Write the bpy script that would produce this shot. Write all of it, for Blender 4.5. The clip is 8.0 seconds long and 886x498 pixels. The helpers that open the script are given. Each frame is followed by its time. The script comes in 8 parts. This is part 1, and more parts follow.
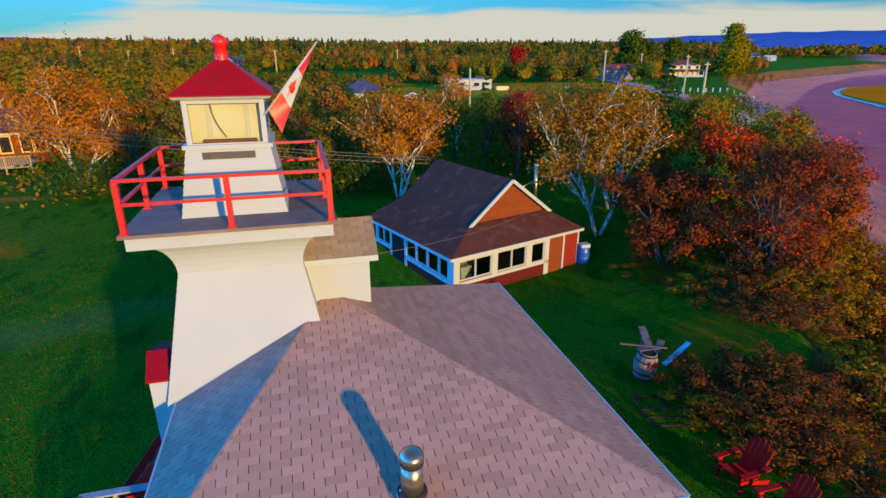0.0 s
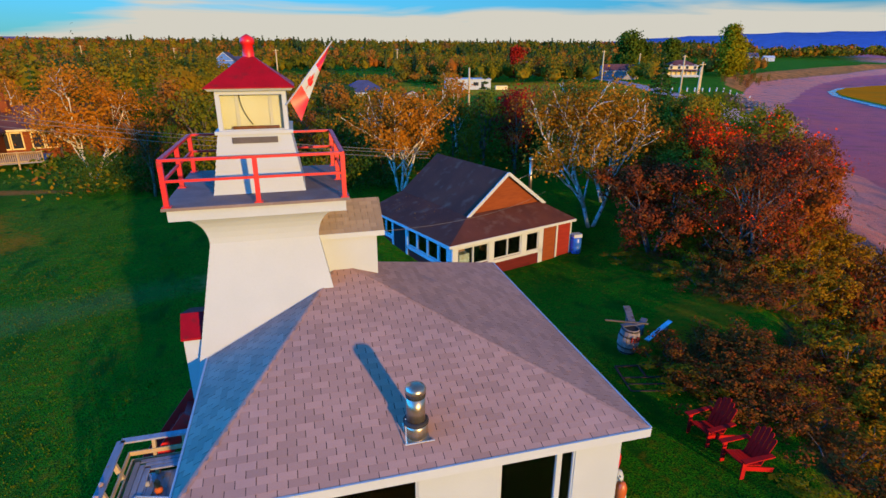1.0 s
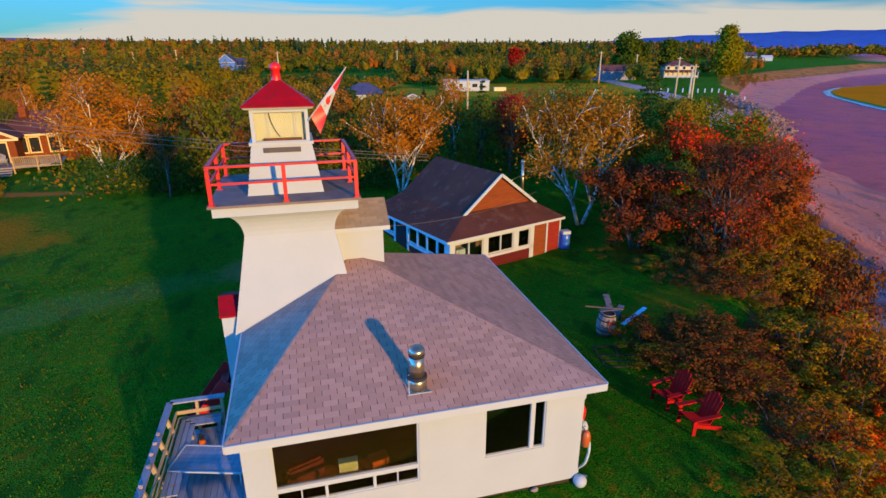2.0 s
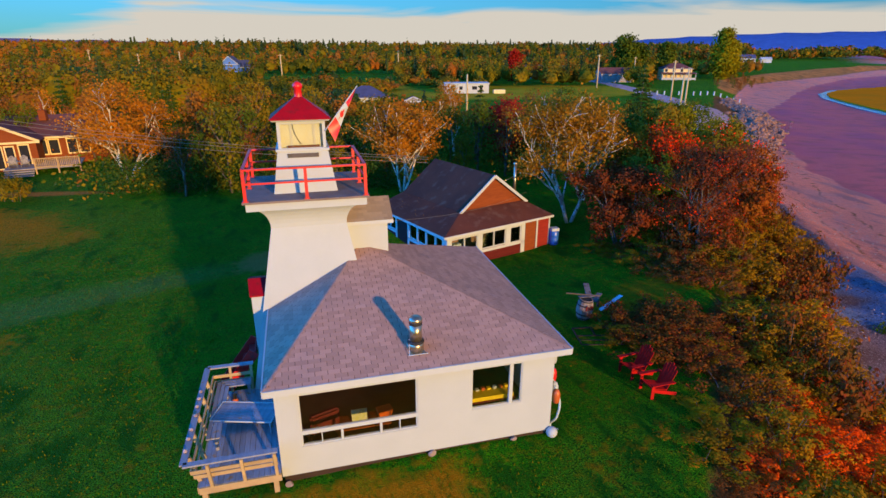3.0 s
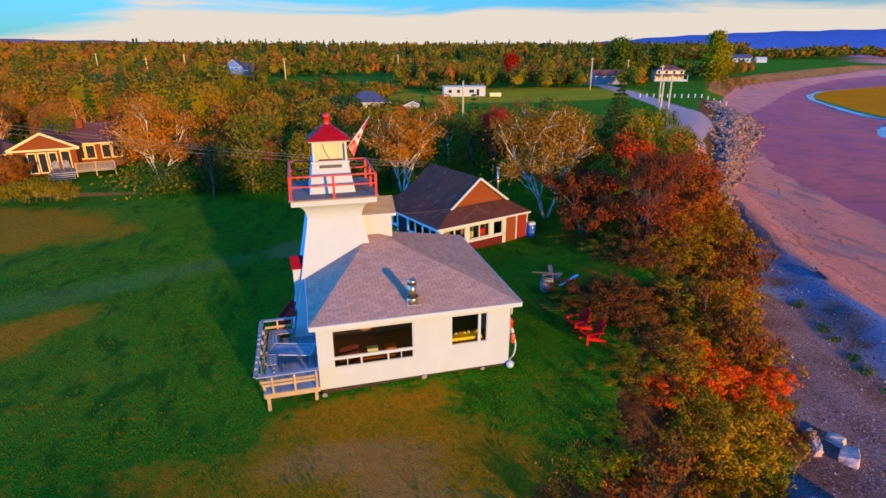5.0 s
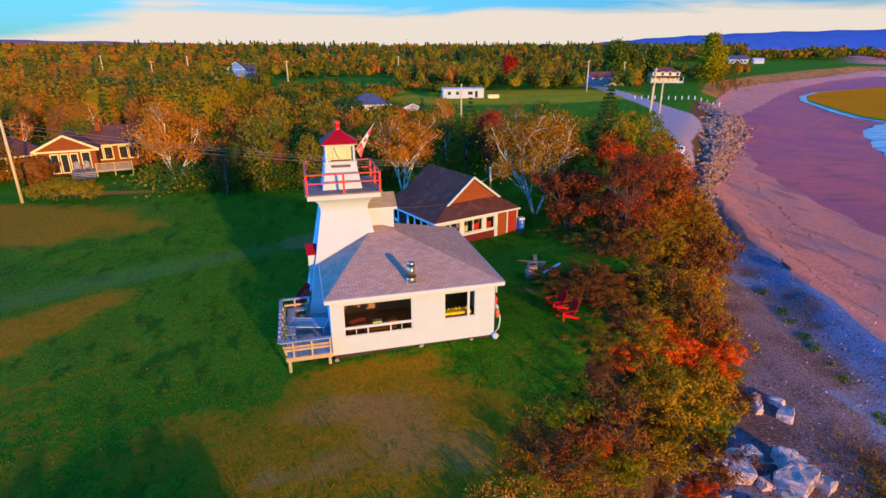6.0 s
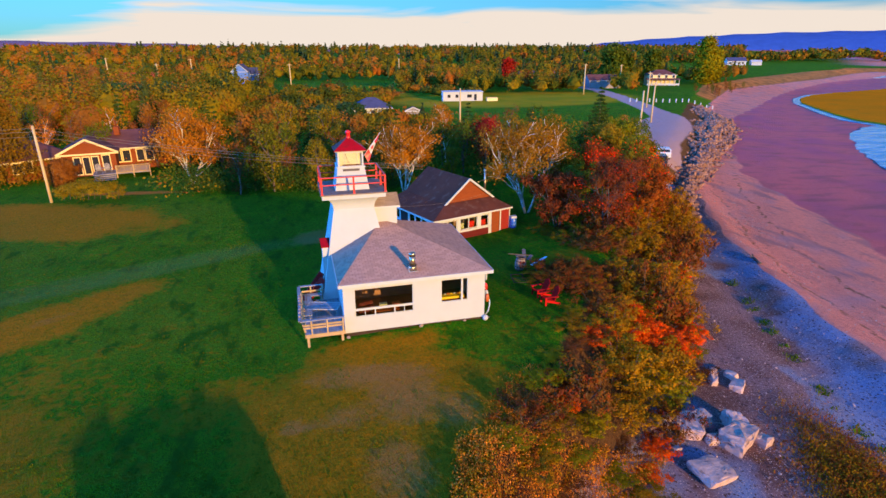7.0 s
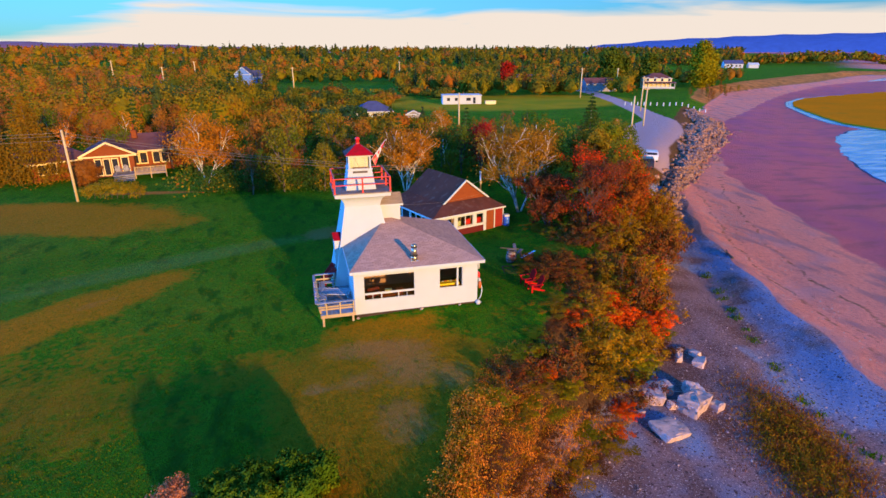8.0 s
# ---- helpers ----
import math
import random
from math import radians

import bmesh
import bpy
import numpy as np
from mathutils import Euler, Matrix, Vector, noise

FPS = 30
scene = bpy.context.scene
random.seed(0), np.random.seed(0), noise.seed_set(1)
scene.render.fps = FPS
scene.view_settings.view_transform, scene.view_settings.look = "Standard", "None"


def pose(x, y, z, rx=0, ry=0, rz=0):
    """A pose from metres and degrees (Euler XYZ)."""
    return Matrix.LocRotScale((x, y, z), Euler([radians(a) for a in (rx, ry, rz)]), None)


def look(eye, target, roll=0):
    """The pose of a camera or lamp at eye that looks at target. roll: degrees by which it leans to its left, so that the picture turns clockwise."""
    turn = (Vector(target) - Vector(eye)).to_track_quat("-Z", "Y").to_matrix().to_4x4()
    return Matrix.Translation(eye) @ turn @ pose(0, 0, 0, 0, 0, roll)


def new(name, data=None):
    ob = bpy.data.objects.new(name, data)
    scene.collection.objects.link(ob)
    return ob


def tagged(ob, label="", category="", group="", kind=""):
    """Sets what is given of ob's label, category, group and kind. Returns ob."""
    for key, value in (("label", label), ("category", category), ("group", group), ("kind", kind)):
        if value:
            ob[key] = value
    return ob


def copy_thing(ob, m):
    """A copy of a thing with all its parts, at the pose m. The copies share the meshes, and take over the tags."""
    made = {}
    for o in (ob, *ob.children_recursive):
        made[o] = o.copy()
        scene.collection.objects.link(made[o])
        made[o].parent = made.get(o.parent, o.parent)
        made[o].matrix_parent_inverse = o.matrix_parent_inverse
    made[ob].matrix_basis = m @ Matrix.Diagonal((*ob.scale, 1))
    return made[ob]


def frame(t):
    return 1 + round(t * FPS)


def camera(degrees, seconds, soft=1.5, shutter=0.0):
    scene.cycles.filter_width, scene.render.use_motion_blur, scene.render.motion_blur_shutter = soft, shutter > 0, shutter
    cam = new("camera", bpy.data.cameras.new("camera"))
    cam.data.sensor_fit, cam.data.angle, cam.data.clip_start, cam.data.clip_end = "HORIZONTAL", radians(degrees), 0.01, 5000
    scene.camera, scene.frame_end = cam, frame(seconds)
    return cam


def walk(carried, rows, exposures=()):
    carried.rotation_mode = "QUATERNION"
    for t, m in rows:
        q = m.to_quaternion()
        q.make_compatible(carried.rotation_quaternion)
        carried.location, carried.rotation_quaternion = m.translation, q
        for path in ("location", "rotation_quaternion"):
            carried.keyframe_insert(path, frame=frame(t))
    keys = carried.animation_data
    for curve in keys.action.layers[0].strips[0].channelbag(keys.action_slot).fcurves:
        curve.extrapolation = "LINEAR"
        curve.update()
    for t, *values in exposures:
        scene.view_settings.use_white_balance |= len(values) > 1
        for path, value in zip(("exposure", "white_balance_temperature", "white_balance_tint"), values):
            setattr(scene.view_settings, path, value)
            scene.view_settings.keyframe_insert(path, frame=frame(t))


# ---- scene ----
cam = camera(78.0, 8.0)
PATH = [
    (0, (2.432, -5.576, 8.993), (2.912, -3.759, 8.31), 0.0),
    (0.5, (2.238, -6.228, 8.965), (2.721, -4.411, 8.283), 0.0),
    (1, (2.048, -7.058, 8.963), (2.53, -5.242, 8.28), 0.1),
    (1.5, (1.819, -8.048, 9.151), (2.301, -6.23, 8.469), 0.0),
    (2.8, (1.202, -11.183, 10.042), (1.683, -9.367, 9.355), -0.1),
    (3, (1.098, -11.684, 10.107), (1.577, -9.866, 9.426), -0.0),
    (3.5, (0.844, -13.078, 10.492), (1.322, -11.26, 9.809), -0.1),
    (4, (0.586, -14.492, 10.85), (1.065, -12.675, 10.166), -0.2),
    (4.5, (0.316, -16.019, 11.211), (0.795, -14.2, 10.529), -0.1),
    (5.8, (-0.512, -20.347, 12.269), (-0.036, -18.531, 11.579), -0.3),
    (6, (-0.643, -21.101, 12.351), (-0.166, -19.283, 11.668), -0.2),
    (6.5, (-1.043, -22.928, 12.789), (-0.564, -21.109, 12.108), -0.2),
    (7, (-1.416, -24.731, 13.27), (-0.94, -22.912, 12.589), -0.2),
    (7.5, (-1.823, -26.608, 13.721), (-1.347, -24.788, 13.042), -0.2),
    (8, (-2.301, -28.545, 14.149), (-1.824, -26.725, 13.472), -0.1),
]
walk(cam, [(t, look(eye, target, roll)) for t, eye, target, roll in PATH], [(0.0, -0.50, 6700, 1), (1.0, -0.52, 6750, 6), (3.0, -0.54, 6950, 10), (4.5, -0.35, 7050, 13), (6.0, -0.24, 7200, 16), (8.0, -0.16, 7250, 18)])

# ---- sky and sun ----
SUN = Vector((0.30, -0.94, 0.152)).normalized()
world = bpy.data.worlds.new("sky")
scene.world = world
world.use_nodes = True
wn, wl = world.node_tree.nodes, world.node_tree.links
wn.clear()
w_out, w_bg = wn.new("ShaderNodeOutputWorld"), wn.new("ShaderNodeBackground")
w_sky = wn.new("ShaderNodeTexSky")
w_sky.sky_type, w_sky.sun_disc = "NISHITA", False
w_sky.sun_elevation, w_sky.sun_rotation = radians(9.0), radians(162.0)
w_sky.air_density, w_sky.dust_density, w_sky.ozone_density = 1.0, 0.3, 3.0
w_tc, w_sep, w_map, w_noise = (wn.new("ShaderNodeTexCoord"), wn.new("ShaderNodeSeparateXYZ"), wn.new("ShaderNodeMapping"), wn.new("ShaderNodeTexNoise"))
wl.new(w_tc.outputs["Generated"], w_sep.inputs["Vector"])


def w_math(op, a, b, c=0.0, clamp=False):
    k = wn.new("ShaderNodeMath")
    k.operation, k.use_clamp = op, clamp
    for i, v in enumerate((a, b, c)):
        if isinstance(v, (int, float)):
            k.inputs[i].default_value = v
        else:
            wl.new(v, k.inputs[i])
    return k.outputs[0]


# a broad bank of cloud low in the north, torn into streaks above, open sky at its western end and overhead
w_map.inputs["Scale"].default_value = (2.2, 2.2, 26.0)
w_noise.inputs["Scale"].default_value, w_noise.inputs["Detail"].default_value, w_noise.inputs["Distortion"].default_value = 1.5, 7.0, 0.5
wl.new(w_tc.outputs["Generated"], w_map.inputs["Vector"])
wl.new(w_map.outputs["Vector"], w_noise.inputs["Vector"])
w_x, w_y, w_z = w_sep.outputs[0], w_sep.outputs[1], w_sep.outputs[2]
w_up = w_math("MULTIPLY_ADD", w_z, -44.0, 3.2)
w_west = w_math("ADD", w_math("MULTIPLY_ADD", w_x, 12.0, 4.55), w_math("MULTIPLY_ADD", w_z, -50.0, 1.45))
w_cov = w_math("ADD", w_math("MINIMUM", w_up, w_west), w_math("MULTIPLY_ADD", w_noise.outputs["Fac"], 4.2, -2.1))
w_cov = w_math("MULTIPLY", w_math("MULTIPLY_ADD", w_cov, 1.0, 0.0, True), w_math("MULTIPLY_ADD", w_y, 3.0, 0.2, True))
w_mix, w_tint = wn.new("ShaderNodeMixRGB"), wn.new("ShaderNodeMixRGB")
w_tint.blend_type = "MULTIPLY"
w_tint.inputs[0].default_value = 1.0
w_deep = wn.new("ShaderNodeMixRGB")
# tint rises overhead, above the view, for a stronger blue fill
w_deep.inputs[1].default_value, w_deep.inputs[2].default_value = (0.42, 1.5, 2.75, 1), (0.5, 3.0, 5.5, 1)
wl.new(w_math("MULTIPLY_ADD", w_z, 2.6, -0.12, True), w_deep.inputs[0])
wl.new(w_deep.outputs["Color"], w_tint.inputs[2])
w_mix.inputs[2].default_value = (9.4, 9.0, 8.3, 1)
wl.new(w_sky.outputs["Color"], w_tint.inputs[1])
# the unseen western sky is brightened to fill west-facing shade with blue
w_west_fill = wn.new("ShaderNodeMixRGB")
w_west_fill.blend_type = "MULTIPLY"
w_west_fill.inputs[2].default_value = (1.6, 6.6, 8.8, 1)
wl.new(w_math("MULTIPLY_ADD", w_x, -2.2, -1.0, True), w_west_fill.inputs[0])
wl.new(w_tint.outputs["Color"], w_west_fill.inputs[1])
wl.new(w_west_fill.outputs["Color"], w_mix.inputs[1])
wl.new(w_cov, w_mix.inputs[0])
wl.new(w_mix.outputs["Color"], w_bg.inputs["Color"])
w_bg.inputs["Strength"].default_value = 0.10
wl.new(w_bg.outputs["Background"], w_out.inputs["Surface"])

sun = new("sun", bpy.data.lights.new("sun", "SUN"))
sun.data.energy, sun.data.angle, sun.data.color = 8.6, radians(1.5), (1.0, 0.60, 0.21)
sun.matrix_world = look(SUN * 200, (0, 0, 0))


# ---- materials ----
def node_mat(name, rough=0.7, metal=0.0):
    m = bpy.data.materials.new(name)
    m.use_nodes = True
    b = m.node_tree.nodes["Principled BSDF"]
    b.inputs["Roughness"].default_value, b.inputs["Metallic"].default_value = rough, metal
    b.inputs["Specular IOR Level"].default_value = 0.5 if rough < 0.5 else 0.12
    return m, m.node_tree.nodes, m.node_tree.links, b


def rgba(c):
    return (c[0], c[1], c[2], 1.0)


def noise_node(n, l, scale, detail=4.0, stretch=None, coord="Object"):
    tc, nz = n.new("ShaderNodeTexCoord"), n.new("ShaderNodeTexNoise")
    nz.inputs["Scale"].default_value, nz.inputs["Detail"].default_value = scale, detail
    if stretch:
        mp = n.new("ShaderNodeMapping")
        mp.inputs["Scale"].default_value = stretch
        l.new(tc.outputs[coord], mp.inputs["Vector"])
        l.new(mp.outputs["Vector"], nz.inputs["Vector"])
    else:
        l.new(tc.outputs[coord], nz.inputs["Vector"])
    return nz.outputs["Fac"]


def mix(n, l, fac, a, b, blend="MIX"):
    x = n.new("ShaderNodeMixRGB")
    x.blend_type = blend
    for i, v in ((0, fac), (1, a), (2, b)):
        if isinstance(v, (int, float)):
            x.inputs[i].default_value = v
        elif isinstance(v, tuple):
            x.inputs[i].default_value = rgba(v)
        else:
            l.new(v, x.inputs[i])
    return x.outputs["Color"]


def ramp(n, l, fac, lo, hi):
    r = n.new("ShaderNodeMapRange")
    r.clamp = True
    r.inputs["From Min"].default_value, r.inputs["From Max"].default_value = lo, hi
    l.new(fac, r.inputs["Value"])
    return r.outputs["Result"]


def bump(n, l, b, height, strength, dist):
    k = n.new("ShaderNodeBump")
    k.inputs["Strength"].default_value, k.inputs["Distance"].default_value = strength, dist
    l.new(height, k.inputs["Height"])
    l.new(k.outputs["Normal"], b.inputs["Normal"])


def surface(name, c1, c2, scale=3.0, fine=40.0, rough=0.7, metal=0.0, dirt=None, dirt_at=(0.55, 0.7), bump_d=0.004, stretch=None, vary=0.0, grain=0.35):
    """Two tones in patches, fine grain on top, stains of a third tone, and relief."""
    m, n, l, b = node_mat(name, rough, metal)
    big, small = noise_node(n, l, scale, 5.0, stretch), noise_node(n, l, fine, 3.0, stretch)
    col = mix(n, l, ramp(n, l, big, 0.35, 0.65), c1, c2)
    col = mix(n, l, mix(n, l, 1.0, ramp(n, l, small, 0.3, 0.7), (grain, grain, grain), "MULTIPLY"), col, tuple(0.55 * v for v in c1))
    if dirt:
        col = mix(n, l, ramp(n, l, noise_node(n, l, scale * 2.3, 8.0), *dirt_at), col, dirt)
    if vary:
        info, hsv = n.new("ShaderNodeObjectInfo"), n.new("ShaderNodeHueSaturation")
        l.new(ramp_out(n, l, info.outputs["Random"], 1 - vary, 1 + vary), hsv.inputs["Value"])
        l.new(col, hsv.inputs["Color"])
        col = hsv.outputs["Color"]
    l.new(col, b.inputs["Base Color"])
    bump(n, l, b, small, 0.5, bump_d)
    return m


def ramp_out(n, l, fac, lo, hi):
    r = n.new("ShaderNodeMapRange")
    r.inputs["To Min"].default_value, r.inputs["To Max"].default_value = lo, hi
    l.new(fac, r.inputs["Value"])
    return r.outputs["Result"]


def leaf_mat(name, tones, rough=0.65, patch=0.9, own=0.28, each=0.3, rumple=0.0):
    """Leaf colours drawn from a few tones, each leaf its own, with whole branches leaning to one tone."""
    m, n, l, b = node_mat(name, rough)
    tones = [(min(1.32 * c[0], 0.8), 1.06 * c[1], 0.9 * c[2]) for c in tones]
    geo, cr = n.new("ShaderNodeNewGeometry"), n.new("ShaderNodeValToRGB")
    cr.color_ramp.interpolation = "LINEAR"
    e = cr.color_ramp.elements
    e[0].position, e[0].color = 0.0, rgba(tones[0])
    e[1].position, e[1].color = 1.0, rgba(tones[-1])
    for i, c in enumerate(tones[1:-1]):
        k = e.new((i + 1) / (len(tones) - 1))
        k.color = rgba(c)
    b.inputs["Specular IOR Level"].default_value = 0.03
    info = n.new("ShaderNodeObjectInfo")
    total = None
    for src, w in ((geo.outputs["Random Per Island"], own), (ramp(n, l, noise_node(n, l, patch, 2.0), 0.32, 0.68), 1.0 - own - each), (info.outputs["Random"], each)):
        k = n.new("ShaderNodeMath")
        k.operation = "MULTIPLY_ADD"
        k.inputs[1].default_value = w
        l.new(src, k.inputs[0])
        if total:
            l.new(total, k.inputs[2])
        else:
            k.inputs[2].default_value = 0.0
        total = k.outputs[0]
    l.new(total, cr.inputs["Fac"])
    if rumple:
        bump(n, l, b, noise_node(n, l, 1.3, 4.0), 1.0, rumple)
    l.new(cr.outputs["Color"], b.inputs["Base Color"])
    # thin leaves let part of the light through
    thin, both = n.new("ShaderNodeBsdfTranslucent"), n.new("ShaderNodeMixShader")
    both.inputs[0].default_value = 0.2
    l.new(cr.outputs["Color"], thin.inputs["Color"])
    l.new(b.outputs[0], both.inputs[1])
    l.new(thin.outputs[0], both.inputs[2])
    l.new(both.outputs[0], n["Material Output"].inputs["Surface"])
    return m


WHITE = surface("white_paint", (0.41, 0.445, 0.44), (0.39, 0.425, 0.42), 1.2, 30, 0.6, bump_d=0.001, grain=0.07)
TRIM = surface("white_trim", (0.43, 0.465, 0.46), (0.41, 0.445, 0.44), 2.0, 40, 0.5, bump_d=0.0005, grain=0.07)
RED = surface("red_paint", (0.70, 0.014, 0.014), (0.60, 0.012, 0.012), 2.0, 30, 0.42, dirt=(0.32, 0.02, 0.02), bump_d=0.002)
REDROOF = surface("red_roof_paint", (0.36, 0.004, 0.012), (0.28, 0.004, 0.010), 2.5, 30, 0.5, dirt=(0.2, 0.01, 0.012), bump_d=0.003)
SHINGLE = surface("asphalt_shingle", (0.46, 0.262, 0.185), (0.385, 0.225, 0.165), 0.8, 90, 0.9, dirt=(0.26, 0.19, 0.18), dirt_at=(0.6, 0.9), bump_d=0.003, vary=0.13)
UNDERLAY = surface("roof_underlay", (0.10, 0.065, 0.06), (0.07, 0.05, 0.05), 2, 40, 0.95)
SHINGLE_TAN = surface("tan_shingle", (0.42, 0.31, 0.2), (0.35, 0.25, 0.16), 0.8, 90, 0.9, bump_d=0.004, vary=0.12)
GALLERY = surface("gallery_deck", (0.24, 0.18, 0.15), (0.17, 0.13, 0.115), 2.0, 30, 0.8, bump_d=0.003)
STEEL = surface("tarnished_steel", (0.54, 0.45, 0.32), (0.43, 0.35, 0.24), 6.0, 50, 0.32, 0.9, bump_d=0.001)
BLACK = surface("dark_band", (0.03, 0.028, 0.027), (0.05, 0.045, 0.04), 5.0, 40, 0.6)
DECKWOOD = surface("deck_boards", (0.30, 0.30, 0.32), (0.22, 0.23, 0.26), 2.0, 25, 0.75, stretch=(6, 1, 1), vary=0.15, dirt=(0.36, 0.2, 0.1), dirt_at=(0.62, 0.7))
PINE = surface("pressure_treated_pine", (0.46, 0.33, 0.17), (0.36, 0.25, 0.13), 3.0, 25, 0.7, vary=0.12)
CEDAR = surface("brown_siding", (0.235, 0.058, 0.016), (0.18, 0.043, 0.013), 2.0, 20, 0.75, stretch=(1, 1, 8), bump_d=0.004)
# darker copy of CEDARDARK: the porch wall's shade put into its colour
PORCHSHADE = surface("shaded_porch_boards", (0.115, 0.014, 0.012), (0.085, 0.011, 0.010), 2.0, 20, 0.75, stretch=(1, 1, 8), bump_d=0.004)
CEDARDARK = surface("red_brown_boards", (0.27, 0.026, 0.016), (0.20, 0.02, 0.013), 2.0, 20, 0.75, stretch=(1, 1, 8), bump_d=0.004)
BROWNROOF = surface("brown_shingle_roof", (0.125, 0.040, 0.024), (0.085, 0.030, 0.021), 0.7, 25, 0.9, dirt=(0.13, 0.065, 0.045), bump_d=0.02)
DARKROOM = surface("room_wall", (0.42, 0.24, 0.16), (0.34, 0.19, 0.13), 1.0, 10, 0.8)
STONE = surface("footing_stone", (0.36, 0.27, 0.22), (0.25, 0.19, 0.17), 2.0, 20, 0.9, bump_d=0.02)


def glass_mat(name, tint, rough=0.03):
    m, n, l, b = node_mat(name, rough)
    mixs, tr, gl, fr = (n.new("ShaderNodeMixShader"), n.new("ShaderNodeBsdfTransparent"), n.new("ShaderNodeBsdfGlossy"), n.new("ShaderNodeFresnel"))
    fr.inputs["IOR"].default_value = 1.5
    tr.inputs["Color"].default_value = rgba(tint)
    gl.inputs["Roughness"].default_value = rough
    l.new(fr.outputs["Fac"], mixs.inputs[0])
    l.new(tr.outputs[0], mixs.inputs[1])
    l.new(gl.outputs[0], mixs.inputs[2])
    l.new(mixs.outputs[0], n["Material Output"].inputs["Surface"])
    return m


def island_shingle():
    m, n, l, b = node_mat("shingle_field", 0.9)
    geo = n.new("ShaderNodeNewGeometry")
    big, small = noise_node(n, l, 0.8, 5.0), noise_node(n, l, 90, 3.0)
    col = mix(n, l, ramp(n, l, big, 0.35, 0.65), (0.46, 0.262, 0.185), (0.385, 0.225, 0.165))
    col = mix(n, l, mix(n, l, 1.0, ramp(n, l, small, 0.3, 0.7), (0.35, 0.35, 0.35), "MULTIPLY"), col, (0.25, 0.17, 0.155))
    col = mix(n, l, ramp(n, l, noise_node(n, l, 1.84, 8.0), 0.6, 0.9), col, (0.26, 0.19, 0.19))
    hsv = n.new("ShaderNodeHueSaturation")
    l.new(ramp_out(n, l, geo.outputs["Random Per Island"], 0.87, 1.13), hsv.inputs["Value"])
    l.new(col, hsv.inputs["Color"])
    l.new(hsv.outputs["Color"], b.inputs["Base Color"])
    bump(n, l, b, small, 0.5, 0.004)
    return m


SHINGLE_FIELD = island_shingle()
GLASS = glass_mat("window_glass", (0.88, 0.90, 0.89))
CLEARGLASS = glass_mat("lantern_glass", (0.99, 0.99, 0.97))
CREAM = surface("cream_lining", (0.50, 0.53, 0.42), (0.47, 0.49, 0.38), 2.0, 30, 0.6, grain=0.1)

BARK = surface("grey_bark", (0.16, 0.12, 0.09), (0.10, 0.075, 0.06), 3, 20, 0.9, bump_d=0.01)
BIRCHBARK = surface("birch_bark", (0.74, 0.66, 0.54), (0.56, 0.48, 0.38), 2, 14, 0.8, dirt=(0.1, 0.08, 0.07), dirt_at=(0.6, 0.66), bump_d=0.004)

# ---- mesh helpers ----


def box(bm, x0, x1, y0, y1, z0, z1):
    v = [bm.verts.new((x, y, z)) for z in (z0, z1) for x, y in ((x0, y0), (x1, y0), (x1, y1), (x0, y1))]
    for f in ((3, 2, 1, 0), (4, 5, 6, 7), (0, 1, 5, 4), (1, 2, 6, 5), (2, 3, 7, 6), (3, 0, 4, 7)):
        bm.faces.new([v[i] for i in f])


def beam(bm, p, q, w, h, up=(0, 0, 1)):
    """A square-sawn stick from p to q, w wide and h high."""
    p, q = Vector(p), Vector(q)
    d = (q - p).normalized()
    s = d.cross(Vector(up))
    s = s.normalized() if s.length > 1e-5 else Vector((1, 0, 0))
    u = s.cross(d).normalized()
    v = [bm.verts.new(c + s * a * w / 2 + u * b * h / 2) for c in (p, q) for a, b in ((-1, -1), (1, -1), (1, 1), (-1, 1))]
    for f in ((3, 2, 1, 0), (4, 5, 6, 7), (0, 1, 5, 4), (1, 2, 6, 5), (2, 3, 7, 6), (3, 0, 4, 7)):
        bm.faces.new([v[i] for i in f])


def rings(bm, sections, cap=True, smooth=False):
    """Joins lists of points, one list a section, into a skin."""
    rows = [[bm.verts.new(p) for p in s] for s in sections]
    k = len(rows[0])
    for a, b in zip(rows, rows[1:]):
        for i in range(k):
            f = bm.faces.new((a[i], a[(i + 1) % k], b[(i + 1) % k], b[i]))
            f.smooth = smooth
    if cap:
        bm.faces.new(rows[0][::-1])
        bm.faces.new(rows[-1])


def lathe(bm, cx, cy, profile, n=20):
    rings(bm, [[(cx + r * math.cos(2 * math.pi * i / n), cy + r * math.sin(2 * math.pi * i / n), z) for i in range(n)] for r, z in profile], smooth=True)


def tube(bm, p, q, r0, r1, n=6):
    p, q = Vector(p), Vector(q)
    d = (q - p).normalized()
    s = d.orthogonal().normalized()
    u = d.cross(s)
    rings(bm, [[c + (s * math.cos(2 * math.pi * i / n) + u * math.sin(2 * math.pi * i / n)) * r for i in range(n)] for c, r in ((p, r0), (q, r1))], smooth=True)


def square(cx, cy, hw, z):
    return [(cx - hw, cy - hw, z), (cx + hw, cy - hw, z), (cx + hw, cy + hw, z), (cx - hw, cy + hw, z)]


def slab(bm, pts, t):
    """A plate of thickness t under the polygon pts (counter-clockwise from above)."""
    top = [bm.verts.new(p) for p in pts]
    low = [bm.verts.new((p[0], p[1], p[2] - t)) for p in pts]
    bm.faces.new(top)
    bm.faces.new(low[::-1])
    k = len(pts)
    for i in range(k):
        bm.faces.new((low[i], low[(i + 1) % k], top[(i + 1) % k], top[i]))


